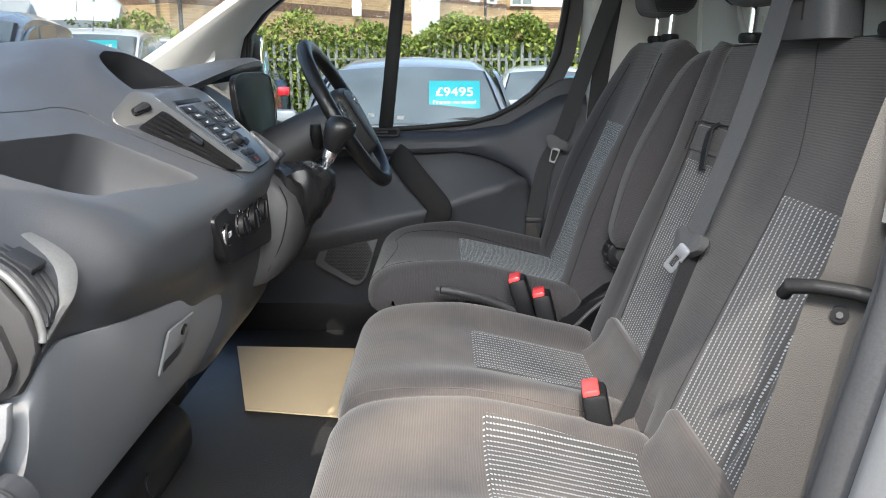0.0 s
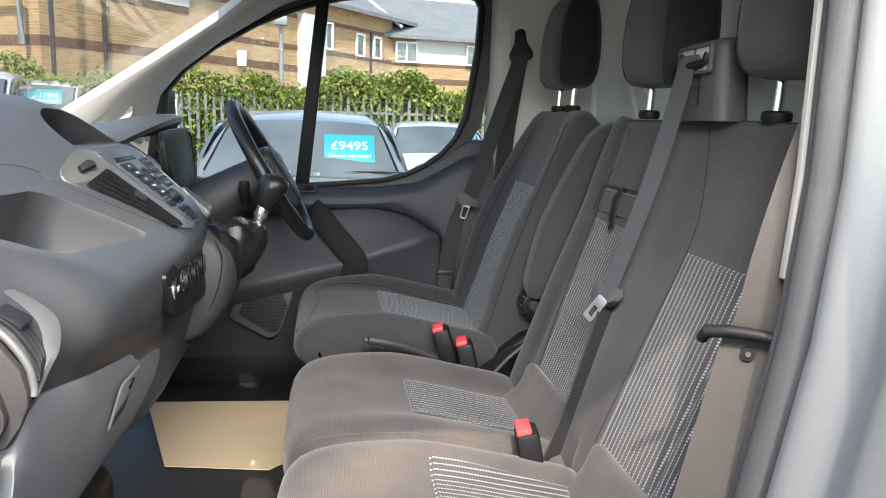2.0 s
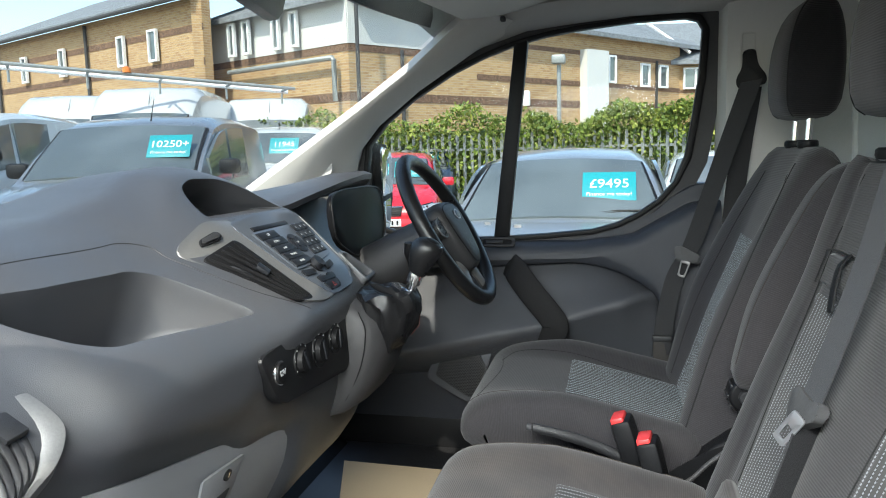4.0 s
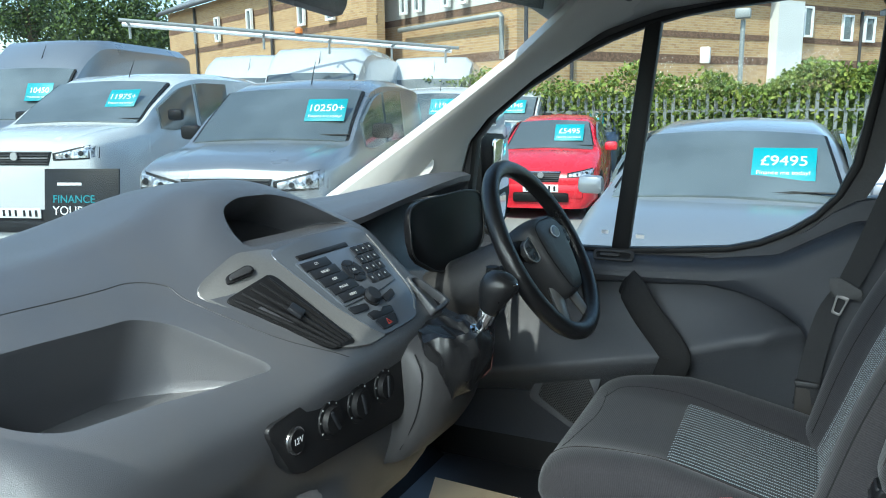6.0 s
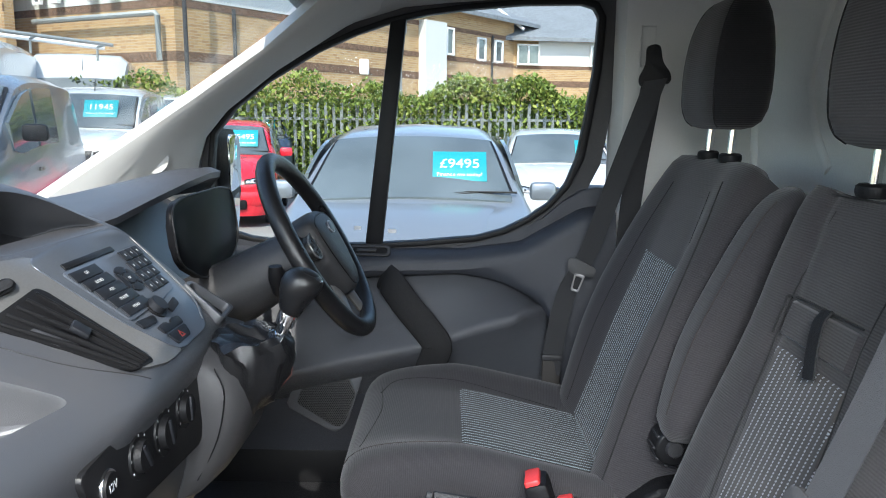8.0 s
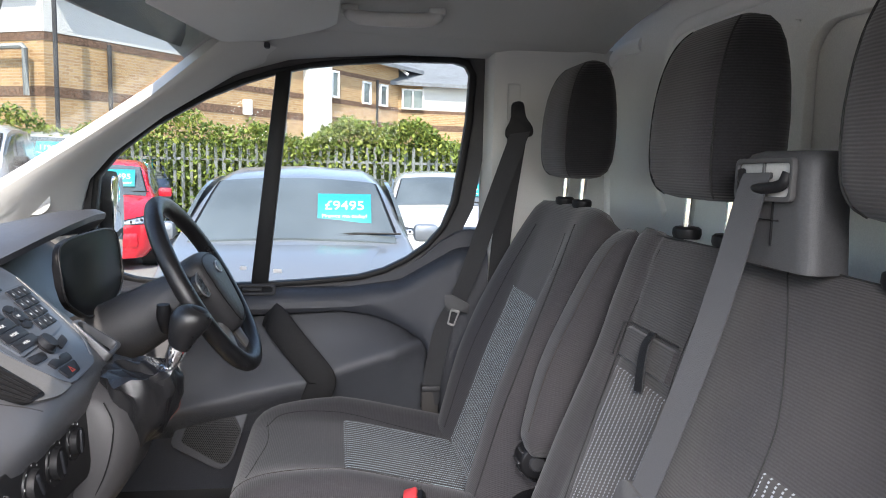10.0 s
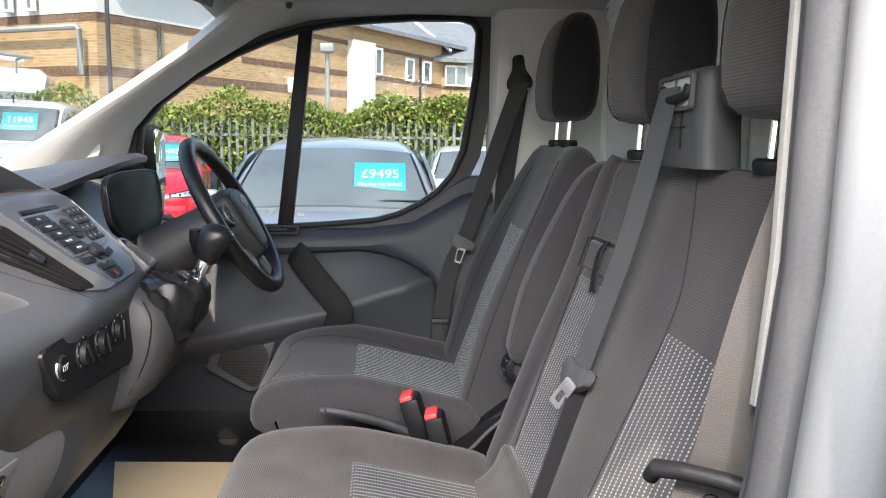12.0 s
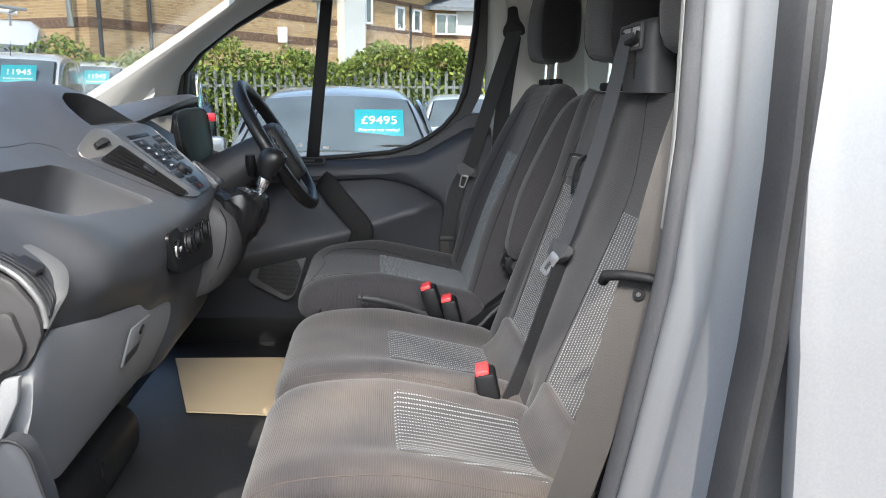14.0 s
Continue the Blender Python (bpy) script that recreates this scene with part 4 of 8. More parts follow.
def bin_cutter():
    """The deep bin over the radio, under the brow."""
    o = rounded([(1.232, -0.488), (1.233, -0.52), (1.252, -0.553), (1.300, -0.566), (1.38, -0.563), (1.43, -0.545), (1.525, -0.484), (1.36, -0.486)], 0.018, 5)
    line = lambda x: 1.424 + (-0.484 - x) * 0.826
    return loft([[(x + 0.05, y, line(x) + 0.05) for y, x in o], [(x, y, line(x)) for y, x in o],
                 [(-0.53 + (x + 0.53) * 0.75 - 0.045, 1.345 + (y - 1.345) * 0.82, 1.425 + (line(x) - 1.424) * 0.55) for y, x in o],
                 [(-0.53 + (x + 0.53) * 0.6 - 0.085, 1.335 + (y - 1.335) * 0.66, 1.412 + (line(x) - 1.424) * 0.5) for y, x in o]])


def soft_line(row, r=0.007):
    """An open profile with its corners rounded."""
    out = [row[0]]
    for a, p, b in zip(row, row[1:], row[2:]):
        a, p, b = Vector(a), Vector(p), Vector(b)
        s = p + (a - p).normalized() * min(r, (a - p).length * 0.45) if (a - p).length > 1e-5 else p
        e = p + (b - p).normalized() * min(r, (b - p).length * 0.45) if (b - p).length > 1e-5 else p
        for t in (0, 0.33, 0.67, 1):
            out.append(tuple(s * (1 - t) ** 2 + p * 2 * t * (1 - t) + e * t * t))
    return out + [row[-1]]


def dashboard():
    d = thing("dashboard", (-0.6, 1.25, 0.93), "dark grey moulded van dashboard with open shelf and centre stack", "dashboard")
    skin = carve(loft(dash_rows()), [shelf_cutter(), bin_cutter()])
    part("dash_body", skin.copy(), M["dash"], d, smooth=50)
    # joints of the upper shell
    for pts in ([(0.62, 0.225), (0.80, 0.228), (1.00, 0.229), (1.055, 0.228), (1.092, 0.205), (1.102, 0.165), (1.16, 0.062), (1.235, -0.006)],):
        line = smooth_path([on_panel(u, v) for u, v in pts], 8)
        part("joint", tube(drape(skin, line, -PANEL_N, -0.0004), 0.0011, 6), M["column"], d, "fine dark joint of the shell")
    # light lower panel with the glove box flap
    cols = ((0.648, -0.378, 1.172, -0.402, 1.06), (0.67, -0.369, 1.20, -0.412, 1.03), (0.70, -0.366, 1.207, -0.43, 0.98), (0.85, -0.365, 1.175, -0.445, 0.925), (1.05, -0.360, 1.142, -0.43, 0.945), (1.25, -0.358, 1.106, -0.418, 0.953))
    rows = []
    for y, xt, zt, xb, zb in cols:
        front = []
        for k in range(7):
            t = k / 6
            front.append((xt - 0.009 + (xb - xt) * t ** 1.15 + 0.006 * math.sin(math.pi * t), y + (0.05 * t if y > 1.2 else 0.0), zt + (zb - zt) * t))
        rows.append(front + [(x - 0.035, yy, z - 0.01) for x, yy, z in front[::-1]])
    hm = axes((-0.3765, 0, 1.10), (0, 1, 0), (0.33, 0, 0.944))
    ho = rounded([(0.958, 0.022), (1.075, 0.012), (1.060, -0.050), (0.972, -0.056)], 0.006)
    part("lower_panel", bevel(loft(rows), 0.004), M["grey"], d, "light grey lower panel with the glove box", smooth=40)
    part("grip_plate", bevel(prism(ho, 0.0035, hm @ Matrix.Translation((0, 0, -0.001))), 0.0015), M["grey"], d, "raised grip of the glove box flap")
    # flat dark plate paints the finger hollow's shade; the grip isn't cut
    lo = rounded([(0.972, -0.030), (1.052, -0.030), (1.044, -0.048), (0.980, -0.051)], 0.005)
    part("grip_shade", prism(lo, 0.0012, hm @ Matrix.Translation((0, 0, 0.0018))), M["seal"], d, "flat dark plate for the shade of the finger hollow")
    part("lock", disc(hm @ Vector((1.028, 0.000, 0.0015)), (0.944, 0, -0.33), 0.0085, 0.004, 18), M["black"], d, "small black lock")
    part("lock_slot", box(hm @ Vector((1.028, 0.000, 0.0057)), (0.003, 0.009, 0.001), 0, hm.to_3x3()), M["chrome"], d)
    # corner vent at the passenger's end: silver ring over the dash, bright inner rim on the end panel, curved slats between
    ring_out = smooth_path([(-0.56, 0.742, 1.360), (-0.514, 0.741, 1.340), (-0.478, 0.740, 1.328), (-0.431, 0.740, 1.307), (-0.394, 0.738, 1.288), (-0.373, 0.734, 1.269), (-0.365, 0.712, 1.246), (-0.366, 0.680, 1.230), (-0.365, 0.652, 1.219)], 6)
    ring_in = smooth_path([(-0.555, 0.722, 1.352), (-0.510, 0.721, 1.330), (-0.474, 0.720, 1.318), (-0.430, 0.720, 1.298), (-0.399, 0.718, 1.279), (-0.382, 0.711, 1.260), (-0.374, 0.698, 1.246), (-0.371, 0.676, 1.234), (-0.368, 0.655, 1.223)], 6)
    rim = smooth_path([(-0.55, 0.656, 1.366), (-0.476, 0.656, 1.335), (-0.432, 0.655, 1.309), (-0.394, 0.654, 1.284), (-0.372, 0.653, 1.254), (-0.3665, 0.652, 1.231), (-0.3665, 0.650, 1.222)], 8)
    lift = Vector((0.003, -0.001, 0.005))
    part("vent_ring", loft([[o + lift * 0.2, o + lift + Vector((0.001, 0, 0.001)), o.lerp(q, 0.5) + lift * 1.5, q + lift, q - Vector((0.004, 0.0, 0.008)), o - Vector((0.004, 0, 0.008))] for o, q in zip(ring_out, ring_in)]), M["silver"], d, "satin silver ring of the side vent", smooth=50)
    part("vent_rim", tube(rim, 0.0042, 10), M["silver"], d, "bright inner rim of the side vent")
    mate = [rim[min(len(rim) - 1, round(k * (len(rim) - 1) / (len(ring_in) - 1)))] for k in range(len(ring_in))]
    part("vent_core", loft([[q + Vector((0, 0, -0.001)), p + Vector((0, 0, -0.002)), p - Vector((0.006, 0, 0.012)), q - Vector((0.006, 0, 0.012))] for q, p in zip(ring_in, mate)]), M["black"], d, "dark side vent")
    for f in (0.22, 0.42, 0.62, 0.82):
        part("vent_slat", tube([q.lerp(p, f) + Vector((0.001, 0, 0.002)) for q, p in zip(ring_in, mate)][4:-8], 0.0046, 8, 0.8), M["column"], d)
    tab = ring_in[24].lerp(mate[24], 0.42)
    part("vent_tab", box(tab + Vector((0.001, 0, 0.008)), (0.030, 0.026, 0.008), 0.002, Euler((0.1, 0.55, 0)).to_matrix()), M["column"], d)
    # end panel that faces the open door, with a raised lower field and a pale strip
    em = axes((0, 0.652, 0), (1, 0, 0), (0, 0, 1))
    end = [(-0.66, 1.385), (-0.55, 1.362), (-0.476, 1.331), (-0.432, 1.305), (-0.394, 1.280), (-0.3735, 1.251), (-0.368, 1.229), (-0.368, 1.214), (-0.377, 1.195), (-0.389, 1.173), (-0.412, 1.169), (-0.457, 1.066), (-0.50, 0.96), (-0.72, 0.94), (-0.95, 1.1), (-0.98, 1.30)]
    ec = part("end_cap", bevel(prism(end, 0.012, em), 0.003), M["endcap"], d, "brown-grey end panel of the dashboard")
    part("raised_field", bevel(prism(rounded([(-0.70, 1.230), (-0.476, 1.240), (-0.396, 1.247), (-0.384, 1.205), (-0.396, 1.180), (-0.418, 1.176), (-0.462, 1.068), (-0.51, 0.98), (-0.70, 0.98)], 0.008), 0.012, em @ Matrix.Translation((0, 0, 0.010))), 0.0025, 2), M["endcap"], ec)
    part("oval_joint", tube([em @ Vector((x, z, 0.0222)) for x, z in rounded([(-0.60, 1.188), (-0.452, 1.190), (-0.438, 1.172), (-0.489, 1.059), (-0.60, 1.03)], 0.02, 5)], 0.0012, 6, closed=True), M["black"], ec, "fine joint of the oval cover")
    part("cap_bolt", disc(em @ Vector((-0.478, 1.262, 0.012)), (0, -1, 0), 0.011, 0.006, 20, 0.008), M["column"], ec, "round fixing cap")
    part("pale_strip", bevel(prism([(-0.411, 1.167), (-0.391, 1.171), (-0.396, 1.139), (-0.434, 1.062), (-0.456, 1.062)], 0.012, em @ Matrix.Translation((0, 0, 0.016))), 0.003), M["grey"], ec, "pale edge strip")
    hv = part("hinge_cover", bevel(prism(rounded([(-0.44, 1.00), (-0.428, 1.060), (-0.416, 1.096), (-0.398, 1.104), (-0.381, 1.088), (-0.366, 1.03), (-0.362, 1.00)], 0.012), 0.03, axes((0, 0.632, 0), (1, 0, 0), (0, 0, 1))), 0.004), M["doorcard"], d, "blue-grey rounded cover at the foot of the dash")
    part("cover_rim", tube(smooth_path([(-0.428, 0.6015, 1.066), (-0.414, 0.601, 1.098), (-0.398, 0.601, 1.103), (-0.380, 0.601, 1.087), (-0.366, 0.601, 1.03)], 5), 0.0022, 8), M["column"], hv)
    # centre stack: silver surround, vent, radio panel
    so = rounded([(1.092, 0.164), (1.112, 0.181), (1.19, 0.203), (1.27, 0.195), (1.31, 0.10), (1.345, -0.004), (1.29, -0.006), (1.235, 0.008), (1.165, 0.078)], 0.014)
    part("stack_surround", droop(bevel(prism(so, 0.045, PANEL @ Matrix.Translation((0, 0, -0.036))), 0.003)), M["silver"], d, "satin silver surround of the centre vent")
    vo = rounded([(1.122, 0.143), (1.224, 0.155), (1.268, 0.006), (1.213, 0.013)], 0.012)
    part("centre_vent", droop(bevel(prism(vo, 0.004, PANEL @ Matrix.Translation((0, 0, 0.0062))), 0.001)), M["black"], d, "black centre air vent")
    for k in range(5):
        t0 = (k + 0.5) / 5
        u0, v0 = 1.126 + 0.094 * t0, 0.139 + 0.010 * t0
        u1, v1 = 1.217 + 0.046 * t0, 0.014
        a, b = on_panel(u0, v0, 0.0095), on_panel(u1, v1, 0.0105)
        part("vent_slat", droop(tube([a, (a + b) / 2, b], [0.002, 0.003, 0.002], 6, 1.4, tuple(PANEL.to_3x3() @ Vector((1, 0, 0))))), M["black"], d)
    part("vent_tab", box(on_panel(1.205, 0.085, 0.013), (0.017, 0.022, 0.007), 0.002, PANEL.to_3x3() @ Euler((0, 0, 0.35)).to_matrix()), M["button"], d)
    tw = rounded([(1.146, 0.163), (1.152, 0.175), (1.196, 0.180), (1.204, 0.172), (1.195, 0.163)], 0.005)
    part("thumbwheel_slot", droop(bevel(prism(tw, 0.003, PANEL @ Matrix.Translation((0, 0, 0.0072))), 0.0008)), M["gloss"], d, "dark slot of the thumbwheel")
    ti = [(1.175 + (x - 1.175) * 0.8, 0.171 + (y - 0.171) * 0.66) for x, y in tw]
    part("thumbwheel", droop(bevel(prism(ti, 0.003, PANEL @ Matrix.Translation((0, 0, 0.0100))), 0.0012)), M["column"], d)
    ro = rounded([(1.248, 0.190), (1.36, 0.199), (1.49, 0.196), (1.512, 0.17), (1.488, 0.035), (1.435, -0.002), (1.33, -0.005), (1.285, 0.07)], 0.018)
    part("radio_panel", bevel(prism(ro, 0.044, PANEL @ Matrix.Translation((0, 0, -0.0335))), 0.003), M["radio"], d, "blue-grey satin radio control panel")
    part("disc_slot", panel_box(1.293, 1.428, 0.160, 0.169, 0.004, 0.001, 0.0085), M["gloss"], d)
    bed = rounded([(1.278, 0.157), (1.486, 0.158), (1.492, 0.14), (1.462, 0.072), (1.412, 0.066), (1.30, 0.062)], 0.006)
    part("button_bed", bevel(prism(bed, 0.0030, PANEL @ Matrix.Translation((0, 0, 0.0098))), 0.0004), M["radio"], d, "satin bed of the radio buttons")
    for k in range(5):
        v = 0.1445 - 0.0172 * k
        u = 1.283 + 0.0048 * k
        b = part("radio_button", panel_box(u, u + 0.068, v - 0.0080, v + 0.0080, 0.0022, 0.0007, 0.0126), M["button"], d)
        w = ("CD", "RADIO", "AUX", "PHONE", "MENU")[k]
        part("button_word", text_mesh(w, 0.0066, PANEL @ Matrix.Translation((u + 0.034, v, 0.0149)), 0.0002), M["mark"], b, smooth=0)
    for i in range(3):
        for j in range(4):
            u, v = 1.4325 + 0.0200 * i - 0.0072 * j, 0.1460 - 0.0190 * j
            b = part("keypad_button", panel_box(u - 0.0094, u + 0.0094, v - 0.0086, v + 0.0086, 0.0022, 0.0009, 0.0126), M["button"], d)
            part("button_mark", panel_box(u - 0.0011, u + 0.0011, v - 0.002, v + 0.002, 0.0003, 0, 0.0149), M["mark"], b, smooth=0)
    for q in range(4):
        arc = [(1.3835 + r * math.cos(t), 0.113 + r * math.sin(t)) for r, ts in ((0.0225, range(0, 7)), (0.0115, range(6, -1, -1))) for t in [math.pi / 2 * q + 0.85 + (math.pi / 2 - 0.12) * e / 6 for e in ts]]
        part("menu_key", bevel(prism(arc, 0.0024, PANEL @ Matrix.Translation((0, 0, 0.0126))), 0.0006), M["button"], d)
    ok = part("ok_button", disc(on_panel(1.3835, 0.113, 0.0126), PANEL.to_3x3() @ Vector((0, 0, 1)), 0.0100, 0.0034, 24, 0.0094), M["button"], d)
    part("button_word", text_mesh("OK", 0.006, PANEL @ Matrix.Translation((1.3835, 0.113, 0.0162)), 0.0002), M["mark"], ok, smooth=0)
    nz = PANEL.to_3x3() @ Vector((0, 0, 1))
    kn = part("volume_knob", disc(on_panel(1.371, 0.060, 0.010), nz, 0.0135, 0.013, 28, 0.0125), M["button"], d, "round black volume knob")
    part("knob_ring", disc(on_panel(1.371, 0.060, 0.010), nz, 0.0165, 0.0035, 28), M["gloss"], kn)
    part("seek_button", bevel(prism(rounded([(1.302, 0.058), (1.348, 0.054), (1.344, 0.043), (1.306, 0.045)], 0.003), 0.0035, PANEL @ Matrix.Translation((0, 0, 0.0100))), 0.001), M["button"], d)
    part("call_button", bevel(prism(rounded([(1.395, 0.054), (1.434, 0.060), (1.430, 0.047), (1.397, 0.042)], 0.003), 0.0035, PANEL @ Matrix.Translation((0, 0, 0.0100))), 0.001), M["button"], d)
    part("lower_button", bevel(prism(rounded([(1.330, 0.037), (1.352, 0.038), (1.362, 0.030), (1.374, 0.037), (1.396, 0.034), (1.392, 0.022), (1.333, 0.024)], 0.003), 0.0035, PANEL @ Matrix.Translation((0, 0, 0.0100))), 0.001), M["button"], d)
    hz = part("hazard_panel", bevel(prism(rounded([(1.334, 0.022), (1.391, 0.020), (1.378, 0.003), (1.336, 0.003)], 0.004), 0.0035, PANEL @ Matrix.Translation((0, 0, 0.0100))), 0.001), M["button"], d)
    part("hazard_mark", frame_prism([(1.353, 0.007), (1.367, 0.007), (1.360, 0.018)], [(1.3565, 0.009), (1.3635, 0.009), (1.360, 0.0145)], 0.0004, PANEL @ Matrix.Translation((0, 0, 0.0134))), M["hazard"], hz, "dark red warning triangle", smooth=0)
    edge = [on_panel(u, v, 0.0095) for u, v in ((1.503, 0.172), (1.498, 0.12), (1.482, 0.045), (1.447, 0.010))]
    part("chrome_edge", tube(smooth_path(edge, 6), 0.0022, 8), M["silver"], d, "bright trim line along the radio panel")
    # heater panel
    hm = axes((-0.331, 0, 1.2), (0, 1, 0), (-0.06, 0, 1))
    hp = rounded([(1.044, 0.056), (1.375, 0.072), (1.372, -0.05), (1.09, -0.024)], 0.02)
    part("heater_panel", bevel(prism(hp, 0.016, hm @ Matrix.Translation((0, 0, -0.006))), 0.003), M["gloss"], d, "dark heater control panel")
    nrm = hm.to_3x3() @ Vector((0, 0, 1))
    for u, v, r, nm in ((1.098, 0.022, 0.017, "power_socket"), (1.172, 0.020, 0.020, "heater_knob"), (1.243, 0.017, 0.022, "heater_knob"), (1.312, 0.019, 0.020, "heater_knob")):
        b = part(nm, disc(hm @ Vector((u, v, 0.009)), nrm, r, 0.006 if nm == "power_socket" else 0.011, 28, r * 0.88), M["black"], d)
        part("knob_ring", disc(hm @ Vector((u, v, 0.009)), nrm, r * (1.08 if nm == "power_socket" else 1.3), 0.0035, 28, r * (1.04 if nm == "power_socket" else 1.26)), M["chrome"] if nm == "power_socket" else M["gloss"], b)
        if nm == "power_socket":
            part("socket_word", text_mesh("12V", 0.012, hm @ Matrix.Translation((u, v, 0.0155)), 0.0003), M["mark"], b, smooth=0)
        else:
            part("pointer", box(hm @ Vector((u, v, 0.0205)), (0.006, 0.032, 0.005), 0.002, hm.to_3x3() @ Euler((0, 0, 0.5 - 4 * (u - 1.17))).to_matrix()), M["button"], b)
            for q in range(7):
                t = math.radians(-30 + 40 * q)
                part("dial_mark", box(hm @ Vector((u + r * 1.18 * math.cos(t), v + r * 1.18 * math.sin(t), 0.0127)), (0.0022, 0.0022, 0.0005), 0, hm.to_3x3()), M["mark"], b)
    return d


dashboard()


def driver_dash():
    d = thing("instrument_binnacle", (-0.55, 1.8, 1.05), "dark grey instrument binnacle with a hooded display behind the steering wheel", "instrument panel")
    rows = []
    for y, pts in ((1.56, [(-1.0, 1.30), (-0.8, 1.42), (-0.60, 1.43), (-0.52, 1.40), (-0.48, 1.36), (-0.44, 1.29), (-0.40, 1.2), (-0.42, 1.05), (-0.50, 0.95), (-0.8, 0.95)]),
                   (1.62, [(-1.0, 1.30), (-0.8, 1.43), (-0.60, 1.432), (-0.55, 1.36), (-0.50, 1.31), (-0.44, 1.25), (-0.40, 1.2), (-0.42, 1.05), (-0.50, 0.95), (-0.8, 0.95)]),
                   (1.95, [(-0.98, 1.30), (-0.8, 1.42), (-0.62, 1.43), (-0.56, 1.36), (-0.52, 1.31), (-0.44, 1.25), (-0.42, 1.18), (-0.44, 1.05), (-0.50, 0.95), (-0.8, 0.95)]),
                   (2.10, [(-0.94, 1.30), (-0.8, 1.38), (-0.62, 1.40), (-0.56, 1.36), (-0.52, 1.31), (-0.47, 1.25), (-0.45, 1.18), (-0.46, 1.05), (-0.52, 0.95), (-0.8, 0.95)])):
        rows.append([(x, y, z) for x, z in pts])
    part("lower_dash", loft(rows), M["dash"], d, smooth=28)
    hood = []
    for y, xf, zf in ((1.47, -0.60, 1.425), (1.53, -0.535, 1.418), (1.58, -0.51, 1.428), (1.68, -0.492, 1.446), (1.80, -0.475, 1.464), (1.90, -0.460, 1.476), (1.95, -0.455, 1.476), (1.97, -0.48, 1.455)):
        zb = min(1.44, zf)
        hood.append([(-0.85, y, zb - 0.03), (-0.70, y, zb), (xf - 0.08, y, zf + 0.004), (xf - 0.02, y, zf + 0.008), (xf, y, zf), (xf - 0.002, y, zf - 0.012), (xf - 0.03, y, zf - 0.024), (xf - 0.10, y, zf - 0.035), (-0.85, y, zb - 0.06)])
    part("hood", loft(hood), M["dash"], d, "padded hood over the instruments", smooth=50)
    side = [[(x, y, z) for x, z in ((-0.62, zt), (xf, zt), (xf + 0.03, zt - 0.05), (xf + 0.05, 1.29), (-0.62, 1.29))] for y, xf, zt in ((1.50, -0.56, 1.40), (1.56, -0.54, 1.408), (1.60, -0.52, 1.415))]
    part("cheek", bevel(loft(side), 0.006), M["black"], d, "dark side cheek of the display")
    dm = axes((-0.432, 1.79, 1.378), (0, 1, 0), (-0.16, 0, 0.98))
    part("bezel", tube([dm @ Vector((x, y, 0.001)) for x, y in rounded([(-0.165, 0.062), (-0.10, 0.072), (0.10, 0.072), (0.185, 0.06), (0.17, -0.04), (0.10, -0.072), (-0.08, -0.078), (-0.18, -0.03)], 0.03, 5)], 0.0018, 8, closed=True), M["gloss"], d, "thin rim of the display")
    part("instrument_glass", bevel(prism(rounded([(-0.165, 0.062), (-0.10, 0.072), (0.10, 0.072), (0.185, 0.06), (0.17, -0.04), (0.10, -0.072), (-0.08, -0.078), (-0.18, -0.03)], 0.03, 5), -0.012, dm @ Matrix.Translation((0, 0, 0.0))), 0.004), M["screen"], d, "dark instrument cover")
    return d


driver_dash()


